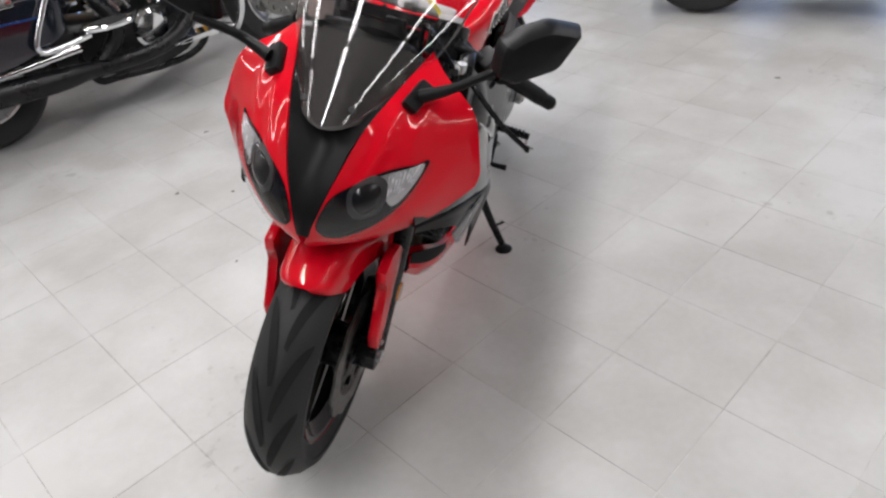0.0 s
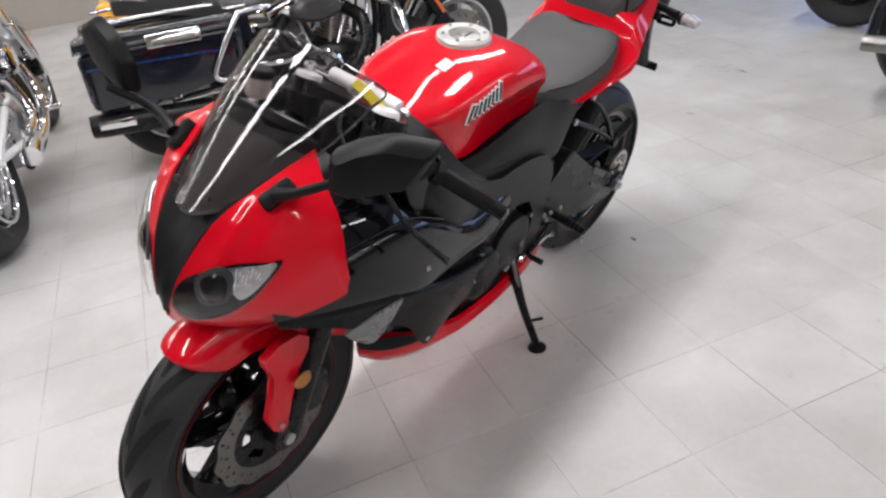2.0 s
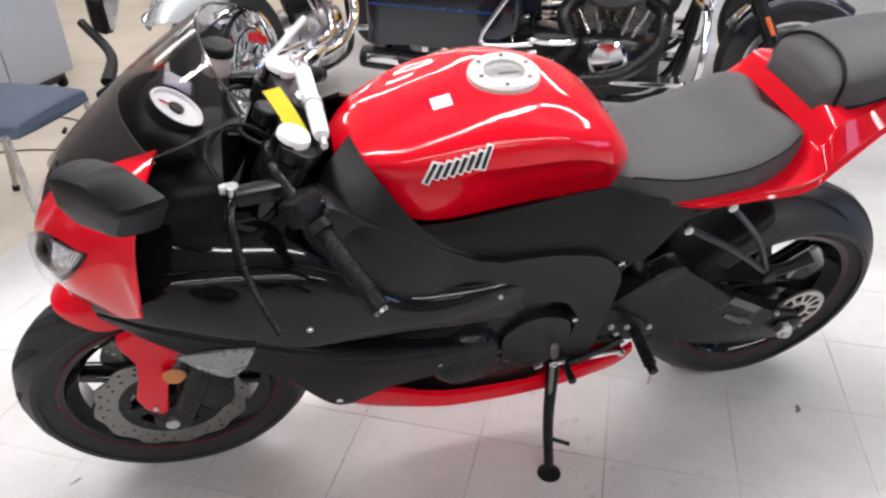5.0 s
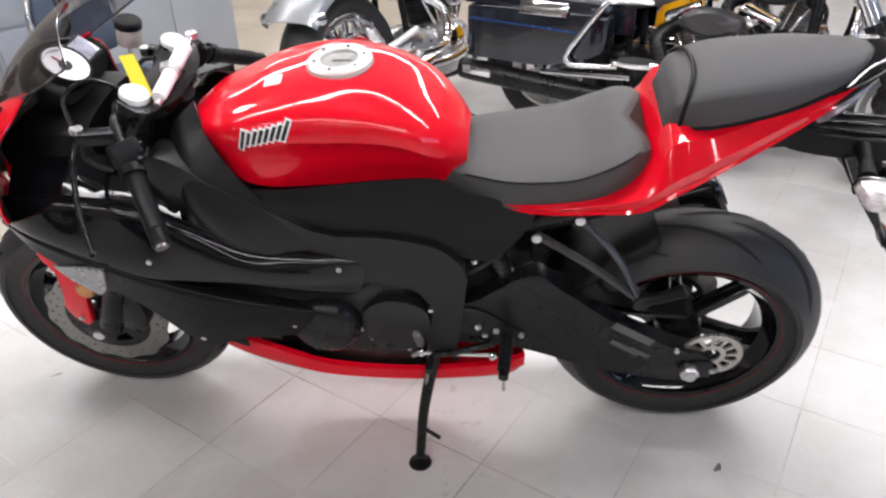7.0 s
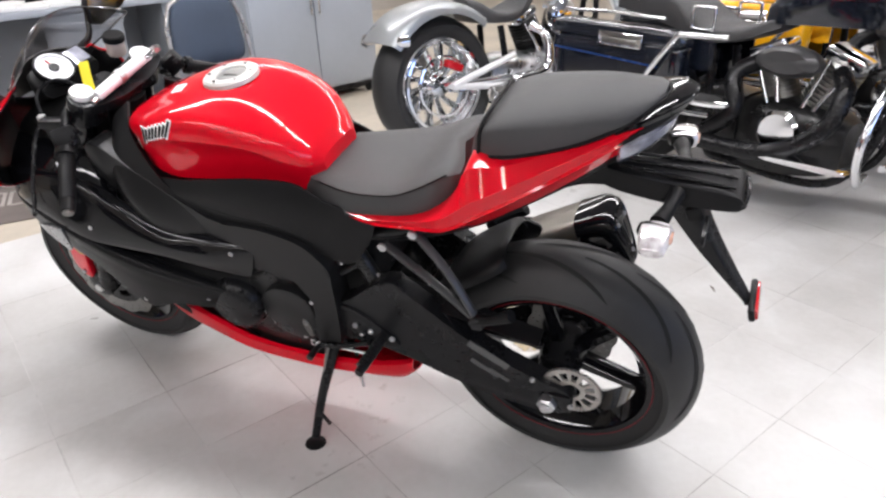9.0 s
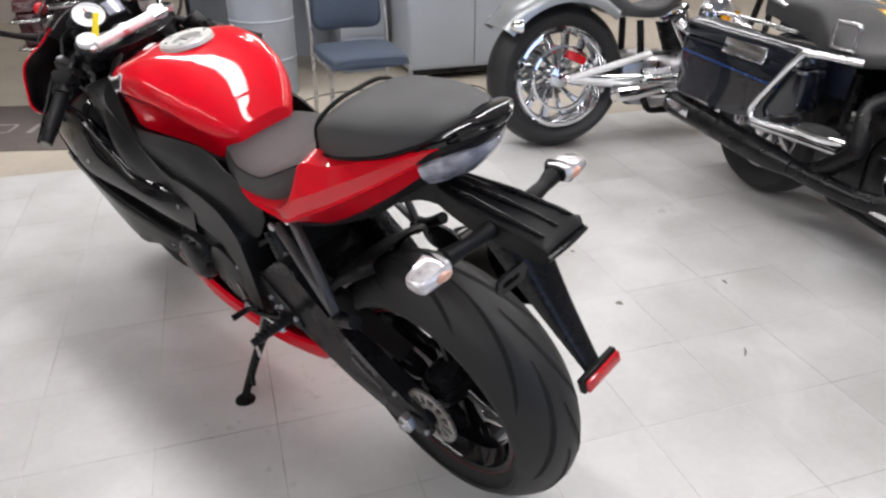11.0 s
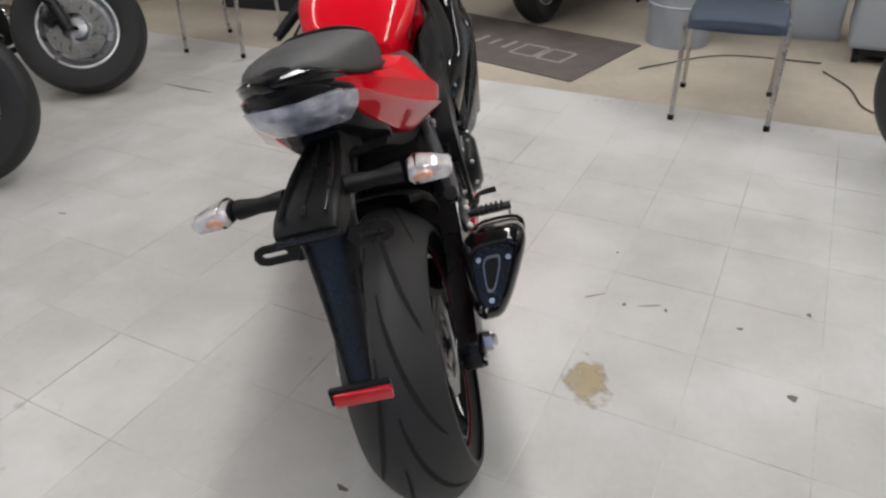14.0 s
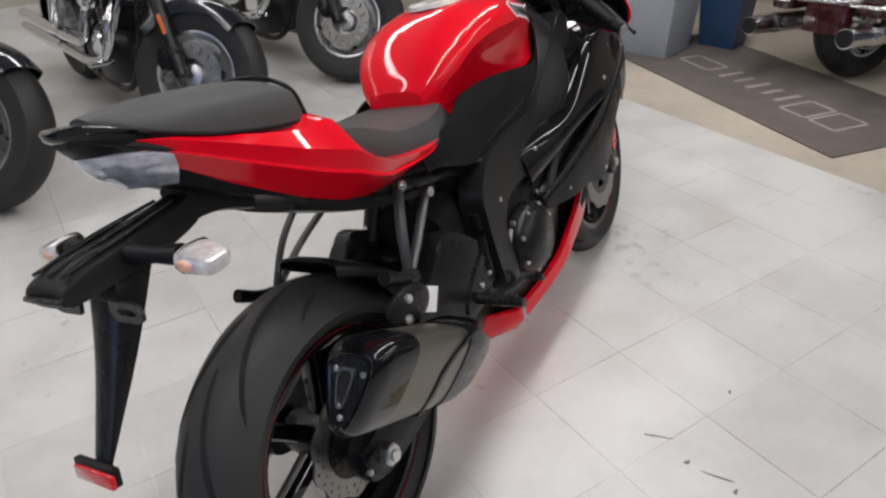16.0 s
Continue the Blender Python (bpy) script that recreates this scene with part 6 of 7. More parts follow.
CAPRING = node_mat("filler_ring_metal", (0.60, 0.60, 0.57), 0.36, metal=0.35, vary=0.1, scale=40)
CAPALU = node_mat("filler_cap_metal", (0.30, 0.30, 0.29), 0.35, metal=0.6, vary=0.2, scale=40)
BULB = node_mat("amber_bulb", (0.66, 0.36, 0.26), 0.2, coat=1, vary=0.25, scale=60)
LAMPRIB = node_mat("lamp_silvering", (0.88, 0.88, 0.90), 0.25, metal=0.45, vary=0.05, scale=60)
DUCT = node_mat("smooth_black_plastic", (0.010, 0.010, 0.0105), 0.33, vary=0.15, scale=5, rough_vary=0.04, spec=0.30)
SIGNAL = node_mat("clear_signal_lens", (0.78, 0.77, 0.78), 0.14, metal=0.3, coat=1, vary=0.1, scale=55, second=(0.36, 0.32, 0.32))
SHIELD = node_mat("grey_brown_shield_plastic", (0.045, 0.041, 0.040), 0.5, vary=0.15, scale=8, spec=0.3)
UNLIT = node_mat("dull_inner_plastic", (0.004, 0.004, 0.0042), 0.42, vary=0.2, scale=8, rough_vary=0.05, spec=0.18)
STRUT = node_mat("grey_strut_metal", (0.07, 0.07, 0.072), 0.36, metal=0.5, vary=0.1, scale=10, rough_vary=0.03)
SLEEK = node_mat("scuffed_black_panel", (0.008, 0.008, 0.0085), 0.24, vary=0.3, scale=6, rough_vary=0.08, spec=0.12)
VENTGREY = node_mat("grey_vent_plastic", (0.27, 0.275, 0.28), 0.26, metal=0.5, vary=0.15, scale=10)
SCREW = node_mat("faint_lettering", (0.09, 0.09, 0.09), 0.5, vary=0.2)
SCREENRIM = node_mat("screen_rim", (0.05, 0.05, 0.05), 0.15, coat=1, vary=0.1)
FLUID = node_mat("frosted_reservoir", (0.62, 0.52, 0.48), 0.4, vary=0.1)
make_sport_bike()


# ---- the other motorcycles ----
def wheel_parts(root, cx, r, width, r_rim, tyre_label, rim_mat, style, fix=None, discs=(), spokes=9):
    fx = fix or (lambda b: b)
    at = Matrix.Translation((cx, 0, r))
    part("tyre", fx(moved(tyre_bm(r, width, r_rim, width * 0.22, 64), at)), RUBBER, root, tyre_label)
    rim = part("rim", fx(moved(rim_bm(r_rim, width * 0.7, 56), at)), rim_mat, root)
    if style == "disc":
        for s in (-1, 1):
            part("wheel_disc", fx(moved(polar_disc(0.045, r_rim * 0.82, 0.012, 72, 4, lambda i, j: j == 2 and i % 8 < 4), at @ Matrix.Translation((0, s * width * 0.16, 0)))), rim_mat, rim, "", 30)
    elif style == "swirl":
        for k in range(spokes):
            part("spoke", fx(moved(spoke_bm(0.05, r_rim - 0.028, 2 * math.pi * k / spokes, 0.011, 0.019, 0.024, 0.030, 0.30), at)), rim_mat, rim)
        for r0_, r1_ in ((0.150, 0.163), (r_rim - 0.030, r_rim - 0.012)):
            part("polished_ring", fx(moved(lathe([(r0_, -0.012), (r0_ + 0.004, -0.018), (r1_, -0.016), (r1_, 0.0), (r0_, 0.0)], 64, close=True), at @ Matrix.Translation((0, -width * 0.40, 0)))), rim_mat, rim)
    else:
        for k in range(spokes):
            part("spoke", fx(moved(spoke_bm(0.045, r_rim - 0.028, 2 * math.pi * k / spokes, 0.011, 0.014, 0.02, 0.02), at)), rim_mat, rim)
    part("hub", fx(moved(lathe([(0.012, -0.08), (0.05, -0.075), (0.055, -0.03), (0.055, 0.03), (0.05, 0.075), (0.012, 0.08)], 28), at)), rim_mat, rim)
    for s in discs:
        part("brake_disc", fx(moved(polar_disc(0.075, 0.148, 0.006, 96, 5, lambda i, j: j in (2, 3) and i % 6 == j % 2, 0, 0), at @ Matrix.Translation((0, s * (width * 0.35 + 0.03), 0)))), STEEL, rim, "drilled steel brake disc", 30)
    return rim


def fender(root, cx, r, width, a0, a1, material, label, fix=None, gap=0.03, drop=0.07):
    rows = []
    for k in range(7):
        a = radians(a0 + (a1 - a0) * k / 6)
        R = r + gap
        rows.append([(cx + (R - d) * math.cos(a), y * width, r + (R - d) * math.sin(a)) for y, d in ((-0.56, drop), (-0.52, drop * 0.35), (-0.3, 0.006), (0, 0), (0.3, 0.006), (0.52, drop * 0.35), (0.56, drop))])
    bm = slab(surf(rows, 18, 20), 0.005)
    part("fender", fix(bm) if fix else bm, material, root, label)


def fin_stack(r0, h, n):
    prof = [(0.0001, 0)]
    for k in range(n):
        z = h * k / n
        prof += [(r0, z), (r0, z + h / n * 0.35), (r0 * 0.82, z + h / n * 0.4), (r0 * 0.82, z + h / n * 0.98)]
    return prof + [(r0, h), (r0 * 0.9, h + 0.015), (0.0001, h + 0.018)]


def cruiser(name, x, y, heading, lean, label, paint, group="parked motorcycles", wb=1.62, rr=0.315, rw=0.16, rrim=0.205, fr=0.325, fw=0.13, frim=0.215, rim_mat=None, style="spoke", bags=False, rake=30, bright=None, muffler=None, fat=1.0, steer_by=0.0, screen=False, tail_red=True, two_up=True, spokes=9, stripe=None, back_fender=(35, 185, 0.035), pipes="long", trim=False):
    """A heavy twin-cylinder motorcycle: forward +x from the rear axle, its parts as the flags say."""
    root = thing(name, bike_pose(x, y, heading, lean), label, "motorcycle", group)
    rim_mat = rim_mat or ALU
    bright = bright or CHROME
    muffler = muffler or CHROME
    P = lambda n, bm, m, l="", par=root, sharp=38: part(n, bm, m, par, l, sharp)
    both = (1, -1)
    tr = math.tan(radians(rake))
    top = Vector((wb - 0.03 - tr * (0.95 - fr), 0, 0.95))
    foot = Vector((wb - 0.03, 0, fr))
    turn = Matrix.Translation(foot) @ Matrix.Rotation(radians(steer_by), 4, (top - foot).normalized()) @ Matrix.Translation(-foot)
    fx = lambda b: moved(b, turn)
    wheel_parts(root, 0, rr, rw, rrim, "wide black rear tyre", rim_mat, style, spokes=spokes, discs=(1,))
    wheel_parts(root, wb, fr, fw, frim, "black front tyre", rim_mat, style, fx, discs=(1, -1), spokes=spokes)
    fender(root, 0, rr, rw + 0.07, *back_fender[:2], paint, "painted rear fender", gap=back_fender[2], drop=0.07)
    fender(root, wb, fr, fw + 0.03, 52, 150, paint, "painted front fender", fx, gap=0.025, drop=0.08)
    # fork, bars, headlamp
    for s in both:
        yy = s * 0.105
        leg = P("fork_slider", fx(tube([(foot.x, yy, foot.z - 0.01), foot.lerp(top, 0.55) + Vector((0, yy, 0))], 0.033, 16)), bright if not bags and style != "disc" else SATIN, "fork lower leg")
        P("fork_tube", fx(tube([foot.lerp(top, 0.5) + Vector((0, yy, 0)), top + Vector((0, yy, 0))], 0.024, 14)), bright)
        P("fork_reflector", fx(moved(box(0, 0, 0, 0.02, 0.008, 0.09, 0.003, (0, -rake, 0)), Matrix.Translation(foot.lerp(top, 0.32) + Vector((0.01, s * 0.142, 0))))), AMBERP, "amber fork reflector", leg)
        P("brake_caliper", fx(plate(smooth_outline([(foot.x - 0.02, fr + 0.10), (foot.x - 0.09, fr + 0.12), (foot.x - 0.13, fr + 0.05), (foot.x - 0.08, fr + 0.0)], 20), s * 0.07, s * 0.13, 0.008)), SATIN)
        P("handlebar", fx(tube([top + Vector((-0.02, s * 0.04, 0.03)), top + Vector((0.0, s * 0.12, 0.14)), top + Vector((-0.06, s * 0.30, 0.17)), top + Vector((-0.20, s * 0.42, 0.12))], 0.014, 12)), bright)
        P("grip", fx(tube([top + Vector((-0.13, s * 0.375, 0.145)), top + Vector((-0.235, s * 0.435, 0.105))], 0.019, 12)), MATTE)
        P("mirror", fx(moved(lathe([(0.0001, 0.012), (0.03, 0.01), (0.045, 0), (0.044, -0.008), (0.0001, -0.01)], 20, "x"), Matrix.Translation(top + Vector((-0.02, s * 0.36, 0.30))))), bright)
        P("mirror_stem", fx(tube([top + Vector((-0.08, s * 0.32, 0.17)), top + Vector((-0.03, s * 0.36, 0.28))], 0.005, 8)), bright)
    P("triple_clamp", fx(box(top.x - 0.01, 0, top.z - 0.06, 0.08, 0.26, 0.05, 0.012, (0, -rake, 0))), bright)
    lampy = P("headlamp", fx(moved(lathe([(0.0001, -0.12), (0.05, -0.105), (0.085, -0.05), (0.093, 0.0), (0.095, 0.012), (0.088, 0.014), (0.0001, 0.022)], 32, "x"), Matrix.Translation(top + Vector((0.13, 0, -0.08))))), bright, "round chrome headlamp")
    # frame, engine
    for s in both:
        P("frame_tube", tube([(0.42, s * 0.09, 0.62), (0.46, s * 0.12, 0.22), (0.60, s * 0.12, 0.16), (1.02, s * 0.12, 0.17), (1.16, s * 0.08, 0.42), (top.x - 0.05, s * 0.03, 0.85)], 0.018, 12), SATIN)
        P("swingarm", tube([(0.46, s * 0.11, 0.34), (0.0, s * 0.12, rr)], [0.024, 0.02], 10), SATIN if not bright is CHROME else bright)
        if pipes != "short":
            P("shock", tube([(0.03, s * 0.15, rr + 0.03), (0.18, s * 0.15, 0.64)], 0.027, 12), bright)
    P("crankcase", loft([(0.56, 0.42, 0.10, 0.36, 0.10, 0.18), (0.66, 0.46, 0.14, 0.36, 0.13, 0.16), (0.82, 0.47, 0.15, 0.36, 0.13, 0.16), (0.96, 0.44, 0.13, 0.36, 0.11, 0.18), (1.04, 0.40, 0.09, 0.34, 0.08, 0.21)], pillow, 14), ALU if pipes == "short" else ENGINE, "twin engine crankcase")
    P("gearbox", loft([(0.34, 0.44, 0.10, 0.38, 0.10, 0.22), (0.46, 0.47, 0.13, 0.40, 0.12, 0.19), (0.60, 0.45, 0.13, 0.38, 0.12, 0.18)], pillow, 8), ALU if pipes == "short" else ENGINE)
    P("timing_cover", moved(lathe([(0.0001, -0.03), (0.075, -0.028), (0.09, -0.015), (0.094, 0.02)], 36), Matrix.Translation((0.80, -0.145, 0.34))), CHROME, "round chrome engine cover")
    P("primary_cover", plate(smooth_outline([(0.92, 0.42), (0.72, 0.43), (0.42, 0.42), (0.36, 0.34), (0.44, 0.27), (0.74, 0.24), (0.94, 0.27), (0.99, 0.35)], 40), 0.13, 0.20, 0.02), CHROME, "chrome primary cover")
    for a, px in ((-22, 0.73), (22, 0.87)):
        m = Matrix.Translation((px, 0, 0.43)) @ Matrix.Rotation(radians(a), 4, "Y")
        P("cylinder", moved(lathe(fin_stack(0.085, 0.20, 11), 28, "z"), m), STEEL if bags else ENGINE, "finned engine cylinder", sharp=25)
        P("rocker_box", moved(box(0, 0, 0.235, 0.17, 0.13, 0.05, 0.015), m), CHROME)
        for q in (-0.02, 0.02):
            P("pushrod_tube", moved(tube([(q, -0.10, -0.02), (q * 2, -0.075, 0.21)], 0.010, 10), m), CHROME)
    P("air_cleaner", moved(lathe([(0.0001, -0.05), (0.07, -0.048), (0.095, -0.03), (0.10, 0.0), (0.08, 0.03)], 32), Matrix.Translation((0.80, -0.165, 0.63)) @ (Matrix.Diagonal((1.35, 1.2, 0.62, 1)) if bags else Matrix())), bright if not bags else STRUT, "round air cleaner" if not bags else "oval dark grey air cleaner")
    # exhaust on the right side
    for k, (sx, z) in enumerate(((0.97, 0.60), (0.64, 0.60))):
        if bags:
            P("exhaust_pipe", tube([(sx, -0.09, z), (sx + (0.06 if k == 0 else -0.06), -0.17, z - 0.06), (sx + (0.03 if k == 0 else -0.02), -0.22, 0.40), (sx - 0.18, -0.245, 0.27), (0.30, -0.27, 0.27)], 0.036, 14), SATIN, "black heat-shielded exhaust pipe")
        else:
            back = 0.20 if pipes == "long" else 0.44
            P("exhaust_pipe", tube([(sx, -0.09, z), (sx + 0.06, -0.16, z - 0.08), (sx + 0.02, -0.19, 0.36), (sx - 0.22, -0.20, 0.27 + 0.07 * k), (back, -0.20, 0.27 + 0.075 * k)], 0.026, 14), bright, "chrome exhaust pipe")
    if bags:
        for s in both:
            P("muffler", tube([(0.42, s * 0.27, 0.27), (0.25, s * 0.275, 0.275), (-0.30, s * 0.278, 0.305), (-0.38, s * 0.278, 0.31)], [0.035, 0.052, 0.056, 0.05], 18), CHROME if trim else SATIN, "chrome muffler" if trim else "satin black muffler")
            P("muffler_tip", moved(box(0, 0, 0, 0.16, 0.006, 0.04, 0.003), pose(-0.26, s * 0.335, 0.315, 0, 3, 0)), bright, "chrome muffler plate")
    elif pipes == "short":
        P("brake_caliper", moved(box(0, 0, 0, 0.11, 0.05, 0.045, 0.012, (0, 25, 0)), Matrix.Translation((0.06, -rw * 0.36 - 0.03, rr + 0.10))), REDLENS, "red rear brake caliper")
        for dz in (0.10, -0.07):
            P("swingarm_strut", tube([(0.02, -rw * 0.5 - 0.03, rr), (0.46, -0.15, rr + dz)], 0.018, 12), WHITEALU, "polished swingarm strut")
        P("drag_pipe", tube([(0.5, -0.20, 0.30), (0.36, -0.205, 0.29), (0.24, -0.21, 0.285)], [0.03, 0.045, 0.045], 16), bright, "short chrome muffler")
    else:
        for k in range(2 if pipes == "long" else 1):
            P("muffler", tube([(0.30, -0.20, 0.275 + 0.075 * k), (0.12, -0.205, 0.275 + 0.075 * k), (-0.28, -0.21, 0.285 + 0.075 * k), (-0.33, -0.21, 0.285 + 0.075 * k)], [0.028, 0.036, 0.038, 0.036], 18), muffler, "bright slash-cut muffler")
    # tank, seat
    P("fuel_tank", loft([(1.22, 0.87, 0.05, 0.85, 0.05, 0.80), (1.14, 0.93, 0.11, 0.87, 0.10, 0.78), (1.00, 0.965, 0.15 * fat, 0.89, 0.14 * fat, 0.77), (0.84, 0.955, 0.155 * fat, 0.87, 0.14 * fat, 0.765), (0.70, 0.90, 0.12, 0.83, 0.11, 0.755), (0.62, 0.83, 0.07, 0.80, 0.08, 0.75)], pillow, 28), paint, "glossy painted fuel tank", sharp=60)
    P("tank_console", tube([(1.12, 0, 0.945), (0.98, 0, 0.975), (0.82, 0, 0.958), (0.68, 0, 0.885)], [0.02, 0.032, 0.03, 0.015], 12), bright)
    P("tank_badge", slab(surf([[(1.0, -0.152 * fat, 0.89), (0.9, -0.157 * fat, 0.885)], [(1.0, -0.150 * fat, 0.87), (0.9, -0.155 * fat, 0.865)]], 4, 2), 0.006, -1), bright)
    P("seat", loft([(0.70, 0.79, 0.09, 0.775, 0.10, 0.74), (0.55, 0.735, 0.16, 0.71, 0.15, 0.675), (0.40, 0.735, 0.175, 0.70, 0.16, 0.655), (0.30, 0.80, 0.165, 0.74, 0.15, 0.67), (0.20, 0.845, 0.14, 0.80, 0.13, 0.70), (0.02, 0.845, 0.12, 0.81, 0.11, 0.735), (-0.14, 0.83, 0.085, 0.80, 0.08, 0.75)] if two_up else [(0.68, 0.77, 0.07, 0.755, 0.08, 0.72), (0.52, 0.70, 0.14, 0.68, 0.13, 0.64), (0.38, 0.705, 0.15, 0.675, 0.14, 0.64), (0.28, 0.765, 0.13, 0.72, 0.12, 0.66), (0.22, 0.78, 0.07, 0.76, 0.07, 0.70)], pillow, 28), VINYL, "black leather two-level seat", sharp=60)
    if tail_red:
        P("tail_lamp", box(-(rr + 0.02) * 0.82 - 0.03, 0, rr + (rr + 0.04) * 0.55 + 0.02, 0.04, 0.10, 0.055, 0.012), REDLENS, "red tail lamp")
    for s in both:
        P("floorboard" if bags else "footpeg", plate(smooth_outline([(1.12, 0.29), (0.86, 0.28), (0.85, 0.265), (1.13, 0.27)], 16), s * 0.20, s * 0.32, 0.006) if bags else tube([(0.95, s * 0.16, 0.30), (0.95, s * 0.28, 0.30)], 0.015, 10), bright)
        P("rear_signal", moved(lathe([(0.0001, -0.04), (0.026, -0.025), (0.032, 0.02), (0.0001, 0.025)], 16, "x"), Matrix.Translation((-0.27, s * 0.17, rr + 0.27))), bright)
        if bags:
            board = P("passenger_floorboard", moved(lathe([(0.0001, 0.010), (0.056, 0.010), (0.062, 0.004), (0.060, -0.010), (0.0001, -0.012)], 28, "z"), pose(0.55, s * 0.335, 0.455, s * -8, 0, 0) @ Matrix.Diagonal((1.9, 0.85, 1, 1))), CHROME, "oval chrome passenger board")
            P("board_pad", moved(lathe([(0.0001, 0.014), (0.044, 0.013), (0.046, 0.009)], 24, "z"), pose(0.55, s * 0.335, 0.455, s * -8, 0, 0) @ Matrix.Diagonal((1.9, 0.85, 1, 1))), RUBBER, "", board)
            bag = P("saddlebag", loft([(-0.405, 0.60, 0.012, 0.59, 0.012, 0.42)] + [(xx, 0.655 - 0.02 * (xx < -0.3), 0.072, 0.62, 0.066, 0.385 + 0.05 * (xx > 0.1)) for xx in (-0.38, -0.25, -0.05, 0.12)] + [(0.19, 0.64, 0.06, 0.61, 0.05, 0.48), (0.205, 0.63, 0.012, 0.60, 0.012, 0.52)], pillow, 30), paint, "hard glossy saddlebag", sharp=50)
            bag.location, bag.scale = (0.149, s * 0.255, 0), (1.22, 1, 1)
            lid = P("bag_lid", loft([(-0.41, 0.662, 0.03, 0.655, 0.06, 0.64)] + [(xx, 0.708, 0.07, 0.68, 0.077, 0.642) for xx in (-0.38, -0.2, 0.05)] + [(0.17, 0.70, 0.06, 0.675, 0.07, 0.642), (0.20, 0.675, 0.03, 0.665, 0.05, 0.645)], pillow, 24), paint, "saddlebag lid", bag, 50)
            P("bag_latch", moved(box(0, 0, 0, 0.20, 0.010, 0.062, 0.005), pose(-0.05, s * 0.083, 0.645, s * 10, 0, 0)), CHROME, "rectangular chrome bag latch", bag)
            P("latch_inset", moved(box(0, 0, 0, 0.16, 0.012, 0.026, 0.003), pose(-0.05, s * 0.0845, 0.638, s * 10, 0, 0)), STEEL, "", bag)
            P("bag_rail", tube([(-0.34, s * 0.04, 0.745), (-0.12, s * 0.05, 0.755), (0.12, s * 0.05, 0.752)], 0.008, 10), CHROME, "chrome lid rail", bag)
            if stripe:
                P("bag_stripe", slab(surf([[(-0.38, s * 0.0745, 0.575), (-0.1, s * 0.0755, 0.565), (0.12, s * 0.074, 0.555)], [(-0.38, s * 0.0745, 0.566), (-0.1, s * 0.0755, 0.556), (0.12, s * 0.074, 0.546)]], 8, 2), 0.002, -s), stripe, "thin blue pinstripe", bag)
            P("lid_loop", tube([(0.36, s * 0.185, 0.800), (0.44, s * 0.185, 0.800), (0.452, s * 0.185, 0.788), (0.452, s * 0.185, 0.722), (0.44, s * 0.185, 0.710), (0.36, s * 0.185, 0.710), (0.348, s * 0.185, 0.722), (0.348, s * 0.185, 0.788), (0.36, s * 0.185, 0.800)], 0.008, 10, 48), CHROME, "rounded chrome luggage loop")
            P("saddlebag_guard", tube([(0.56, s * 0.24, 0.695), (0.42, s * 0.325, 0.700), (0.38, s * 0.345, 0.680), (0.24, s * 0.358, 0.480), (0.235, s * 0.358, 0.425), (0.29, s * 0.355, 0.415), (0.46, s * 0.32, 0.425)], 0.0125, 12, 48), CHROME, "bent chrome bag guard")
            P("engine_guard", tube([(1.17, s * 0.06, 0.60), (1.20, s * 0.26, 0.58), (1.20, s * 0.36, 0.40), (1.18, s * 0.26, 0.24), (1.14, s * 0.08, 0.22)], 0.016, 12), CHROME, "chrome engine guard")
            P("side_panel", slab(surf([[(0.46, s * 0.16, 0.66), (0.30, s * 0.17, 0.67), (0.20, s * 0.165, 0.64)], [(0.46, s * 0.165, 0.54), (0.30, s * 0.175, 0.53), (0.20, s * 0.17, 0.52)]], 8, 6), 0.006, -s), paint, "painted side cover")
    if trim:
        for s in both:
            for dz in (0.0, 0.07, 0.15):
                P("bag_bumper", tube([(0.10, s * 0.345, 0.44 + dz), (-0.30, s * 0.36, 0.44 + dz), (-0.37, s * 0.30, 0.44 + dz), (-0.37, s * 0.17, 0.44 + dz)], 0.010, 10, 40), CHROME, "chrome bag rail")
            P("muffler_end", tube([(-0.36, s * 0.278, 0.308), (-0.54, s * 0.280, 0.318)], [0.050, 0.048], 20), CHROME)
            # near-black end disc stands for the shaded bore
            P("bore_shade", tube([(-0.53, s * 0.280, 0.318), (-0.545, s * 0.280, 0.319)], [0.044, 0.044], 20), SHADEBLACK)
            P("rear_lamp", moved(lathe([(0.0001, -0.03), (0.03, -0.02), (0.036, 0.0), (0.034, 0.02), (0.0001, 0.022)], 20, "x"), Matrix.Translation((-0.36, s * 0.17, rr + 0.33))), REDLENS, "round red rear lamp")
        P("rear_bumper", tube([(-0.30, 0.20, 0.46), (-0.40, 0.12, 0.46), (-0.41, 0, 0.46), (-0.40, -0.12, 0.46), (-0.30, -0.20, 0.46)], 0.014, 10), CHROME, "chrome rear bumper")
        P("lamp_bar", box(-0.34, 0, rr + 0.33, 0.03, 0.40, 0.03, 0.008), CHROME)
    if bags:
        P("grab_rail", tube([(0.02, 0.12, 0.80), (-0.16, 0.11, 0.84), (-0.20, 0, 0.85), (-0.16, -0.11, 0.84), (0.02, -0.12, 0.80)], 0.010, 10), CHROME)
        fair = P("bar_fairing", fx(loft([(top.x + 0.24, 0.98, 0.06, 0.95, 0.06, 0.86), (top.x + 0.20, 1.10, 0.20, 1.0, 0.17, 0.80), (top.x + 0.08, 1.20, 0.31, 1.05, 0.28, 0.82), (top.x - 0.02, 1.22, 0.36, 1.06, 0.33, 0.86)], pillow, 14)), paint, "painted bar-mounted fairing", sharp=60)
    return root


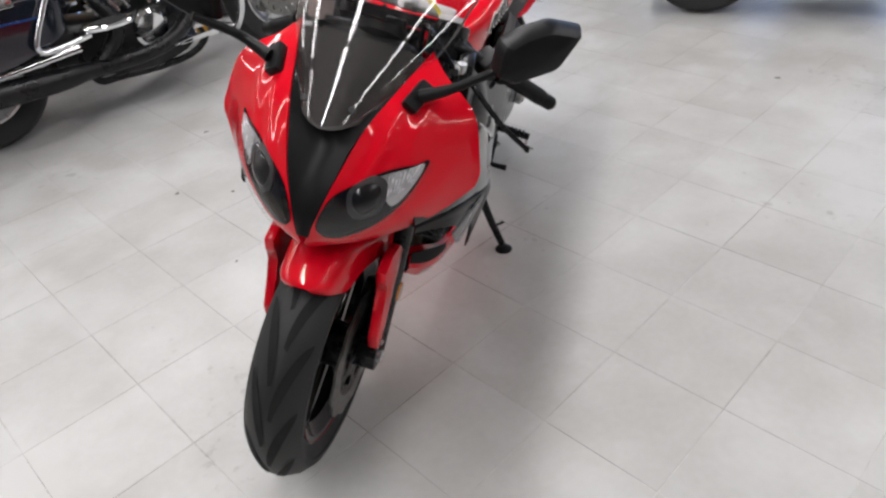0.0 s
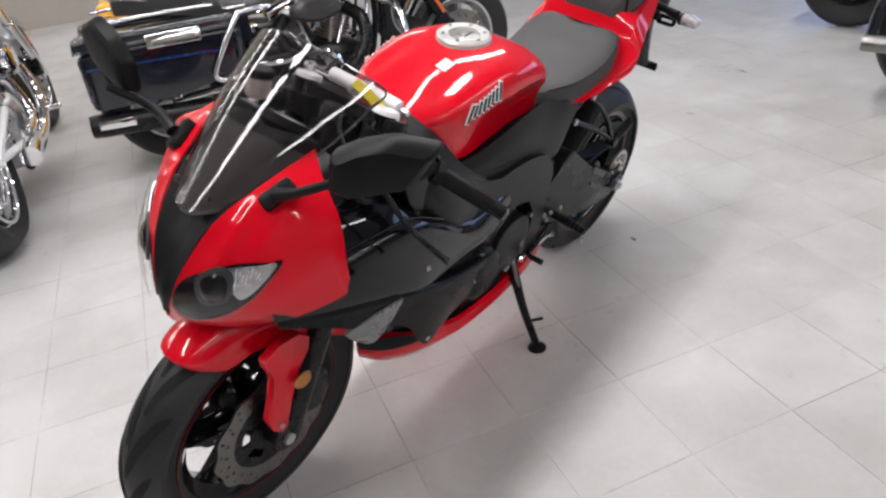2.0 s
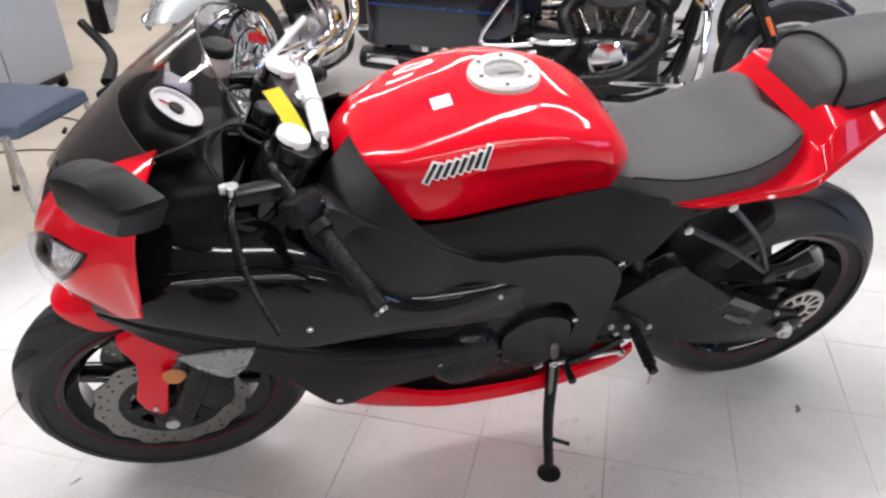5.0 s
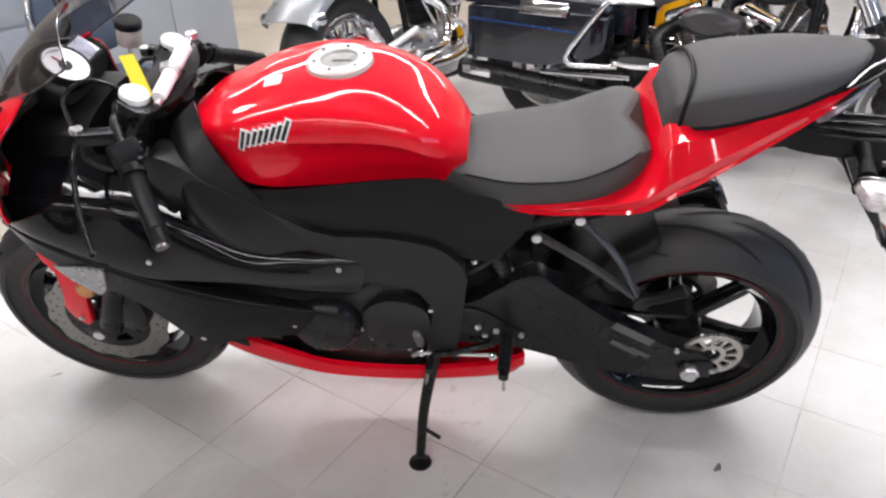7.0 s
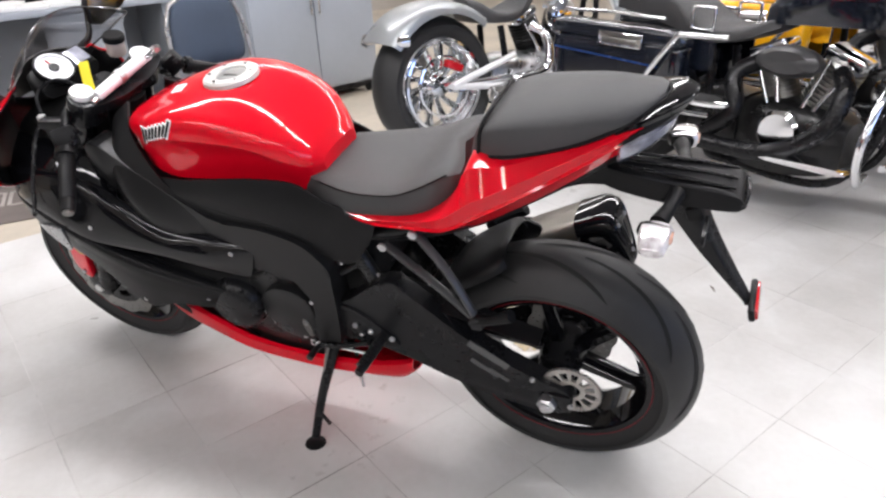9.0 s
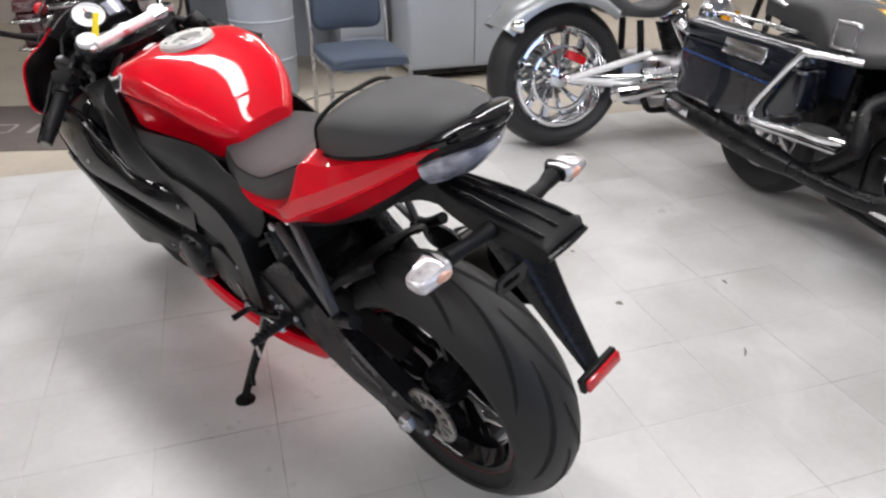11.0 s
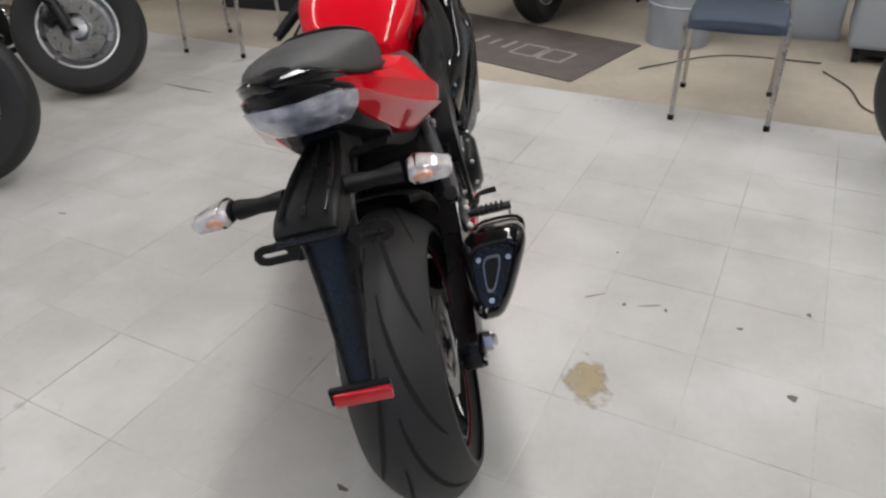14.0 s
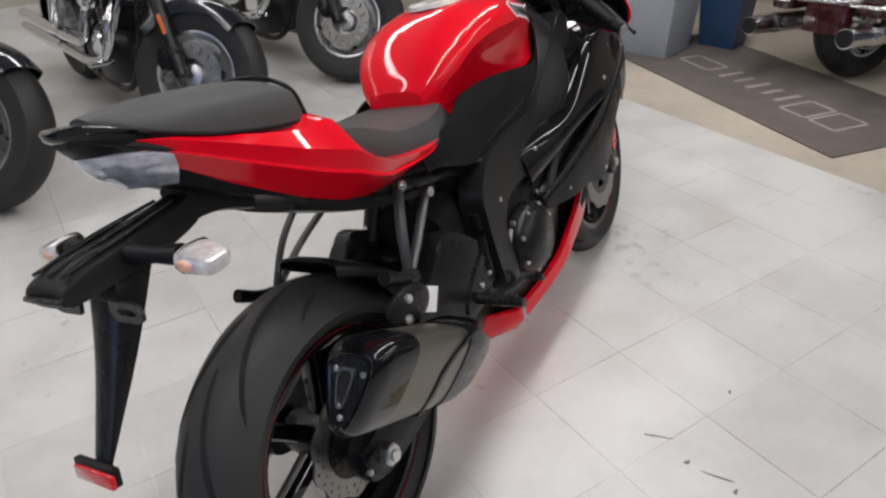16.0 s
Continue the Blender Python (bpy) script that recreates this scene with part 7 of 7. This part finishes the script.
PINSTRIPE = node_mat("dark_blue_pinstripe", (0.008, 0.035, 0.14), 0.25, coat=1, vary=0.1)
AMBERP = node_mat("amber_plastic", (0.62, 0.12, 0.02), 0.3, coat=0.6, vary=0.15)
cruiser("touring_motorcycle", 0.93, -2.585, 180, 3, "glossy black touring motorcycle with hard saddlebags and chrome trim", NAVY, bags=True, rim_mat=ALU, stripe=PINSTRIPE)
cruiser("touring_motorcycle", 0.84, -3.42, 181, 5, "bright yellow touring motorcycle behind the black one", YELPAINT, bags=True, rim_mat=ALU)
cruiser("custom_motorcycle", 1.76, -1.93, 268, 5, "silver custom motorcycle with a fat tyre and chrome rims", SILVER, rr=0.362, rw=0.235, rrim=0.255, wb=1.80, rake=36, rim_mat=CHROME, style="swirl", fr=0.33, fw=0.12, two_up=False, tail_red=False, spokes=12, back_fender=(48, 142, 0.075), pipes="short")
# row of black cruisers with their front wheels this way
for px, py, h in ((0.12, 1.66, -80), (1.12, 2.12, -80), (-0.80, 1.55, -80)):
    hx, hy = math.cos(radians(h)), math.sin(radians(h))
    cruiser("cruiser_motorcycle", px - 1.60 * hx, py - 1.60 * hy, h, 4, "black cruiser motorcycle with silver disc wheels and amber reflectors", NAVY, "row of black cruisers", wb=1.60, rim_mat=ALU, style="disc", fr=0.33, fw=0.145, frim=0.205, rake=30, steer_by=36)
cruiser("cruiser_motorcycle", -2.38, -0.85, 116, 6, "dark cruiser motorcycle with chrome mufflers", NAVY, "motorcycles across the aisle", rim_mat=ALU, rr=0.33, rw=0.15, pipes="one", muffler=STEEL)
cruiser("cruiser_motorcycle", -3.18, -2.06, 116, 6, "dark cruiser motorcycle with a plain black tyre", NAVY, "motorcycles across the aisle", rim_mat=SATIN, rr=0.33, rw=0.15)
cruiser("touring_motorcycle", 3.38, 0.36, -5, 5, "maroon touring motorcycle with chrome mufflers and luggage rails", MAROON, "parked motorcycles", bags=True, rim_mat=CHROME, trim=True)


# ---- furniture along the back ----
def chair(m, label):
    c = thing("stacking_chair", m, label, "chair", "metal-legged chairs")
    w = 0.21
    for s in (1, -1):
        part("leg", tube([(0.235, s * w, 0.0), (0.205, s * w, 0.44)], 0.0115, 12), LEGMETAL, c)
        part("leg", tube([(-0.235, s * w, 0.0), (-0.20, s * w, 0.30), (-0.195, s * w, 0.50), (-0.23, s * w * 0.98, 0.72), (-0.245, s * w * 0.8, 0.84)], 0.0115, 12), LEGMETAL, c)
        part("seat_rail", tube([(0.21, s * w, 0.425), (-0.20, s * w, 0.425)], 0.010, 10), LEGMETAL, c)
        part("leg_cap", tube([(0.2365, s * w, 0.0), (0.235, s * w, 0.025)], 0.0145, 12), MATTE, c)
        part("leg_cap", tube([(-0.236, s * w, 0.0), (-0.2345, s * w, 0.025)], 0.0145, 12), MATTE, c)
    part("top_rail", tube([(-0.245, w * 0.8, 0.84), (-0.25, w * 0.4, 0.885), (-0.25, 0, 0.895), (-0.25, -w * 0.4, 0.885), (-0.245, -w * 0.8, 0.84)], 0.0115, 12), LEGMETAL, c)
    part("seat", loft([(0.235, 0.455, 0.16, 0.448, 0.17, 0.425), (0.215, 0.478, 0.195, 0.460, 0.205, 0.425), (0.0, 0.485, 0.21, 0.462, 0.212, 0.425), (-0.18, 0.478, 0.20, 0.460, 0.205, 0.425), (-0.20, 0.455, 0.17, 0.448, 0.18, 0.425)], pillow, 16), CHAIRBLUE, c, "blue-grey padded seat", 60)
    ring = smooth_outline([(0.175, 0.55), (0.185, 0.70), (0.165, 0.82), (0.09, 0.872), (-0.09, 0.872), (-0.165, 0.82), (-0.185, 0.70), (-0.175, 0.55), (0, 0.54)], 45)
    bm = bmesh.new()
    rows = []
    for f, d in ((0.5, 0.024), (0.9, 0.020), (1.0, 0.004), (1.0, -0.010), (0.9, -0.016), (0.5, -0.018)):
        rows.append([Vector((-0.225 - 0.09 * (0.70 + (z - 0.70) * f - 0.60) + d, y * f, 0.70 + (z - 0.70) * f)) for y, z in ring])
    vs = skin(bm, rows, close=True)
    bm.faces.new(vs[0])
    bm.faces.new(vs[-1][::-1])
    part("backrest", bm, CHAIRBLUE, c, "blue-grey padded backrest", 60)
    return c


chair(pose(2.215, -1.0, 0, 0, 0, 184), "blue-grey padded chair on bright metal legs")
chair(pose(2.13, 1.99, 0, 0, 0, 187), "blue-grey padded chair on metal legs by the wall")


def bin_box(name, x, y, turn, sx, sy, h, material, label):
    b = thing(name, pose(x, y, 0, 0, 0, turn), label, "bin", "waste bins")
    bm = bmesh.new()
    rows = []
    for z, k in ((0.0, 0.74), (0.02, 0.78), (h - 0.06, 0.97), (h - 0.055, 1.03), (h - 0.01, 1.04), (h, 1.02), (h - 0.01, 0.98), (h - 0.06, 0.94), (0.03, 0.75)):
        ring = smooth_outline([(sx * k, sy * k * 0.8), (sx * k * 0.8, sy * k), (-sx * k * 0.8, sy * k), (-sx * k, sy * k * 0.8), (-sx * k, -sy * k * 0.8), (-sx * k * 0.8, -sy * k), (sx * k * 0.8, -sy * k), (sx * k, -sy * k * 0.8)], 32)
        rows.append([Vector((a, c, z)) for a, c in ring])
    vs = skin(bm, rows, close=True)
    bm.faces.new(vs[0])
    bm.faces.new(vs[-1][::-1])
    part("body", bm, material, b, "", 50)
    lip = smooth_outline([(sx, sy * 0.8), (sx * 0.8, sy), (-sx * 0.8, sy), (-sx, sy * 0.8), (-sx, -sy * 0.8), (-sx * 0.8, -sy), (sx * 0.8, -sy), (sx, -sy * 0.8)], 32)
    part("rim", tube([(a * 1.04, c * 1.04, h - 0.02) for a, c in lip + lip[:1]], 0.010, 8, 64), material, b)
    for s in (1, -1):
        part("handle", box(0, s * sy * 1.05, h - 0.035, sx * 0.7, 0.03, 0.02, 0.006), material, b)
    return b


bin_box("waste_bin", 2.92, 1.43, 14, 0.20, 0.24, 0.62, GREYBIN, "grey rectangular plastic waste bin")
bin_box("recycling_bin", 3.34, 1.21, 14, 0.125, 0.145, 0.46, BLUEBIN, "dark blue plastic recycling bin")
drum = thing("waste_drum", pose(3.25, -0.58, 0), "tall round grey waste drum", "bin", "waste bins")
part("body", lathe([(0.0001, 0.0), (0.185, 0.0), (0.19, 0.01), (0.205, 0.70), (0.212, 0.705), (0.212, 0.735), (0.195, 0.735), (0.18, 0.05), (0.0001, 0.045)], 48, "z"), GREYBIN, drum)
part("rim", moved(lathe([(0.208, -0.014), (0.219, -0.010), (0.219, 0.010), (0.208, 0.014)], 48, "z", close=True), Matrix.Translation((0, 0, 0.728))), GREYBIN, drum)
for z in (0.24, 0.48):
    part("hoop", moved(lathe([(0.188 + z * 0.02, -0.012), (0.197 + z * 0.02, 0.0), (0.188 + z * 0.02, 0.012)], 48, "z"), Matrix.Translation((0, 0, z))), GREYBIN, drum)

# rolling cabinet
cab = thing("rolling_cabinet", pose(3.46, -1.98, 0), "grey enamelled steel cabinet on black casters", "cabinet")
part("body", box(0, 0, 0.53, 0.62, 0.94, 0.88, 0.012), GREYMETAL, cab)
part("plinth", box(0.01, 0, 0.068, 0.56, 0.88, 0.05, 0.004), SATIN, cab)
for k in range(2):
    d = part("door", box(-0.316, -0.232 + 0.464 * k, 0.53, 0.014, 0.455, 0.84, 0.004), GREYMETAL, cab)
    part("door_handle", tube([(-0.345, -0.03 + 0.06 * k, 0.60), (-0.345, -0.03 + 0.06 * k, 0.72)], 0.007, 8), LEGMETAL, d)
for sx in (-0.25, 0.25):
    for sy in (-0.42, 0.42):
        part("caster", puck(sx, sy, 0.034, 0.034, 0.03, "y", 20), MATTE, cab)

desk = thing("counter_desk", pose(3.92, -0.78, 0), "long grey counter with papers and dark underside", "desk")
part("worktop", box(0, 0, 0.755, 0.80, 1.40, 0.035, 0.006), GREYMETAL, desk, "pale grey worktop")
part("back_panel", box(0.30, 0, 0.37, 0.03, 1.36, 0.73, 0.004), GREYMETAL, desk)
for yy in (0.66, 0.30):
    part("leg", box(0.22 if yy > 0.5 else -0.1, yy, 0.37, 0.03, 0.03, 0.73, 0.003), SATIN, desk)
for k, yy in enumerate((-0.52,)):
    ped = part("pedestal", box(-0.05, yy, 0.37, 0.60, 0.34, 0.73, 0.006), GREYMETAL, desk)
    for j in range(3):
        dr = part("drawer", box(-0.357, yy, 0.14 + 0.235 * j, 0.014, 0.31, 0.215, 0.004), GREYMETAL, ped)
rnd = random.Random(7)
for k in range(9):
    px, py = 3.66 + rnd.random() * 0.40, -1.32 + k * 0.135
    sh = thing("paper_stack", pose(px, py, 0.773, 0, 0, rnd.uniform(-30, 30)), "loose stack of white papers on the counter", "paper", "papers on the counter")
    part("sheet", box(0, 0, 0.006 + 0.004 * (k % 3), 0.21, 0.297, 0.012 + 0.008 * (k % 3), 0.002), PAPER, sh)
for k in range(3):
    bx = thing("desk_tray", pose(4.12, -1.2 + 0.42 * k, 0.773, 0, 0, 5 * k), "black plastic letter tray on the counter", "tray", "trays on the counter")
    part("tray_body", box(0, 0, 0.05, 0.26, 0.34, 0.09, 0.008), MATTE, bx)

# display board with a blue, white and red print, leaning behind the bins
BOARDBLUE = node_mat("board_blue", (0.035, 0.075, 0.20), 0.4, vary=0.25, scale=6)
BOARDDARK = node_mat("board_dark", (0.012, 0.014, 0.02), 0.4, vary=0.3, scale=9)
BOARDRED = node_mat("board_red", (0.55, 0.02, 0.03), 0.4, vary=0.1, scale=6)
BOARDSKY = node_mat("board_sky_blue", (0.06, 0.20, 0.55), 0.4, vary=0.1, scale=6)
board = thing("display_board", pose(3.06, 2.26, 0, 0, 0, 96) @ pose(0, 0, 0.05, -9, 0, 0), "blue, white and red printed display board behind the bins", "display")
part("board_base", box(0, 0.03, 0.045, 1.02, 0.20, 0.17, 0.01), BOARDDARK, board, "black base")
part("board_panel", box(0, 0, 0.64, 1.0, 0.03, 1.02, 0.004), BOARDBLUE, board)


def board_shape(name, outline, material, lift=0.0):
    part(name, plate(outline, 0.0165 + lift, 0.0185 + lift, 0), material, board)


for k, (mat_, dz) in enumerate(((BOARDRED, 0.0), (BOARDSKY, 0.055), (BOARDRED, 0.11))):
    board_shape("print_band", [(0.45 - 0.02 * k, 0.145 + dz), (-0.28, 0.165 + dz), (-0.40 + 0.03 * k, 0.205 + dz), (-0.20, 0.215 + dz), (0.42, 0.190 + dz)], mat_)
board_shape("print_tip", [(-0.27, 0.215), (-0.46, 0.150), (-0.42, 0.225), (-0.485, 0.330), (-0.34, 0.280)], WHITE, 0.001)
board_shape("print_flash", [(0.42, 0.185), (0.30, 0.16), (0.20, 0.185), (0.31, 0.215)], WHITE, 0.001)
# dark printed machine: two rings and a body
for cx in (-0.22, 0.25):
    part("print_ring", moved(lathe([(0.10, 0.0), (0.15, 0.0), (0.15, 0.002), (0.10, 0.002)], 36, "y", close=True), Matrix.Translation((cx, 0.0165, 0.50))), BOARDDARK, board)
board_shape("print_body", [(-0.30, 0.62), (-0.18, 0.74), (0.0, 0.76), (0.20, 0.80), (0.34, 0.86), (0.24, 0.70), (0.12, 0.58), (-0.08, 0.46), (-0.14, 0.56)], BOARDDARK, 0.001)

# entrance mat with a pale outlined print
mat_m = pose(2.27, -0.215, 0.0, 0, 0, -13.4)
rug = thing("floor_mat", mat_m, "dark brown entrance mat with pale outlined blocks", "mat")
part("mat_body", box(0.41, 0.95, 0.004, 0.82, 1.90, 0.008, 0.003), MATCARPET, rug)


def outline_block(u, v, su, sv, w=0.018):
    for cu, cv, a, b in ((u, v - sv / 2, su, w), (u, v + sv / 2, su, w), (u - su / 2, v, w, sv - w), (u + su / 2, v, w, sv - w)):
        part("print_bar", box(cu, cv, 0.0085, a, b, 0.002, 0), MATPRINT, rug)


outline_block(0.33, 0.30, 0.20, 0.16)
outline_block(0.33, 0.49, 0.20, 0.16)
outline_block(0.36, 1.35, 0.14, 0.26)
for k in range(5):
    part("print_bar", box(0.36, 0.66 + 0.11 * k, 0.0085, 0.16 - 0.03 * (k % 2), 0.03, 0.002, 0), MATPRINT, rug)

# tan partition at the end of the row
pw = part("partition_wall", box(2.55, 3.55, 1.5, 1.1, 0.12, 3.0, 0.004), WALLM, None)
tagged(pw, "tan painted partition wall behind the cruisers", "wall", kind="structure")

# loose cable on the concrete
cbl = part("floor_cable", tube([(2.95, -1.42, 0.006), (2.72, -1.55, 0.006), (2.45, -1.62, 0.006), (2.36, -1.78, 0.006), (2.6, -1.88, 0.006), (2.9, -1.95, 0.006), (3.1, -1.75, 0.006)], 0.004, 8, 60), CABLE, None)
tagged(cbl, "thin dark cable looped on the concrete floor", "cable")
cbl = part("floor_cable", tube([(2.62, -0.50, 0.006), (2.75, -0.60, 0.006), (3.05, -0.9, 0.006), (3.1, -1.4, 0.006)], 0.004, 8, 50), CABLE, None)
tagged(cbl, "thin dark cable running past the mat", "cable")


# spill stain and scuffs on the tiles
def blot(name, x, y, r, seed, material, label, stretch=(1, 1), turn=0, z=0.0009):
    rnd = random.Random(seed)
    bm = bmesh.new()
    ph = [rnd.uniform(0, 6.28) for _ in range(5)]
    pts = []
    for i in range(48):
        a = 2 * math.pi * i / 48
        k = 1 + 0.22 * math.sin(2 * a + ph[0]) + 0.16 * math.sin(3 * a + ph[1]) + 0.1 * math.sin(5 * a + ph[2]) + 0.07 * math.sin(9 * a + ph[3])
        pts.append((r * k * math.cos(a) * stretch[0], r * k * math.sin(a) * stretch[1], 0))
    mid = bm.verts.new((0, 0, 0))
    top = [bm.verts.new((p[0] * 0.97, p[1] * 0.97, 0)) for p in pts]
    low = [bm.verts.new((p[0], p[1], -0.0012)) for p in pts]
    for i in range(48):
        k = (i + 1) % 48
        bm.faces.new((mid, top[i], top[k]))
        bm.faces.new((top[i], low[i], low[k], top[k]))
    ob = part(name, bm, material, None)
    ob.matrix_world = pose(x, y, z, 0, 0, turn)
    return tagged(ob, label, "stain", "marks on the tiles")


blot("spill_stain", 0.085, -0.985, 0.085, 3, STAINM, "dried yellow-brown spill on the tiles", (1.1, 0.9), 30, 0.0012)
for x, y, ln, turn in ((1.70, 1.46, 0.38, 2), (1.37, 1.67, 0.30, 88)):
    blot("floor_strip", x, y, 0.05, int(x * 100), SCUFF, "dark peeled strip on the floor", (ln * 10, 0.18), turn)
for x, y, r, stretch, turn in ((0.458, -0.890, 0.006, (5.0, 0.4), -50), (0.478, -1.056, 0.006, (4.8, 0.5), -62), (0.453, -0.985, 0.007, (1.0, 0.9), 0), (0.475, -1.103, 0.006, (1.2, 0.8), 30), (0.728, -0.890, 0.005, (1.1, 0.8), 0), (0.479, -1.312, 0.006, (0.9, 1.3), 0), (0.628, -1.483, 0.008, (1.2, 0.8), 40), (0.248, -1.467, 0.012, (1.2, 0.8), -30)):
    blot("scuff_mark", x, y, r, int(abs(y) * 1000), SCUFF, "small dark scuff mark on the tiles", stretch, turn)
rnd = random.Random(21)
for k in range(14):
    x, y = rnd.uniform(-2.2, 2.0), rnd.uniform(-2.2, 2.2)
    blot("scuff_mark", x, y, rnd.uniform(0.004, 0.011), 40 + k, SCUFF, "small dark scuff mark on the tiles", (rnd.uniform(1, 3.2), rnd.uniform(0.3, 1)), rnd.uniform(0, 180))


# ---- floor ----
def make_floor():
    x0, x1, y0, y1 = ROOM
    f = part("floor", box((x0 + x1) / 2, (y0 + y1) / 2, -0.0508, x1 - x0, y1 - y0, 0.1, 0), JOINT, None)
    tagged(f, "off-white vinyl tile floor with dirty joints and scuffs", "floor", kind="structure")
    L, g, h = 0.3048, 0.0007, 0.0055
    me = bpy.data.meshes.new("tile")
    e = 0.0004
    bm = bmesh.new()
    lo = [bm.verts.new((x * (L / 2 - g), y * (L / 2 - g), -h)) for x, y in ((-1, -1), (1, -1), (1, 1), (-1, 1))]
    mi = [bm.verts.new((x * (L / 2 - g), y * (L / 2 - g), -e)) for x, y in ((-1, -1), (1, -1), (1, 1), (-1, 1))]
    hi = [bm.verts.new((x * (L / 2 - g - e), y * (L / 2 - g - e), 0)) for x, y in ((-1, -1), (1, -1), (1, 1), (-1, 1))]
    bm.faces.new(hi)
    for k in range(4):
        bm.faces.new((lo[k], lo[(k + 1) % 4], mi[(k + 1) % 4], mi[k]))
        bm.faces.new((mi[k], mi[(k + 1) % 4], hi[(k + 1) % 4], hi[k]))
    bm.to_mesh(me)
    bm.free()
    me.materials.append(TILE)
    verts, faces = [], []
    rnd = random.Random(4)
    for i in range(int(x0 / L) - 1, 7):
        for j in range(int(y0 / L) - 1, int(y1 / L) + 1):
            cx, cy = (i + 0.5) * L, (j + 0.5) * L
            z = rnd.uniform(-0.0003, 0.0003)
            if abs(cx - 0.25) < 2.3 and abs(cy + 0.15) < 2.3 and i < 7:
                t = new("tile", me)
                t.parent = f
                t.location = (cx, cy, z)
            elif cx > x0 and cy > y0 and cy < y1:
                k = len(verts)
                a = L / 2 - g
                verts += [(cx - a, cy - a, z), (cx + a, cy - a, z), (cx + a, cy + a, z), (cx - a, cy + a, z)]
                verts += [(cx - a, cy - a, -h), (cx + a, cy - a, -h), (cx + a, cy + a, -h), (cx - a, cy + a, -h)]
                faces += [(k, k + 1, k + 2, k + 3)] + [(k + q, k + 4 + q, k + 4 + (q + 1) % 4, k + (q + 1) % 4) for q in range(4)]
    far = bpy.data.meshes.new("far_tiles")
    far.from_pydata(verts, [], faces)
    far.materials.append(TILE)
    t = new("far_tiles", far)
    t.parent = f
    tagged(t, "off-white vinyl floor tiles further off", kind="stuff")
    c = part("concrete_floor", box((7 * L + x1) / 2, (y0 + y1) / 2, -0.03, x1 - 7 * L, y1 - y0, 0.06, 0), CONCRETE, None)
    tagged(c, "worn tan concrete floor beyond the tiles", "floor", kind="structure")


make_floor()
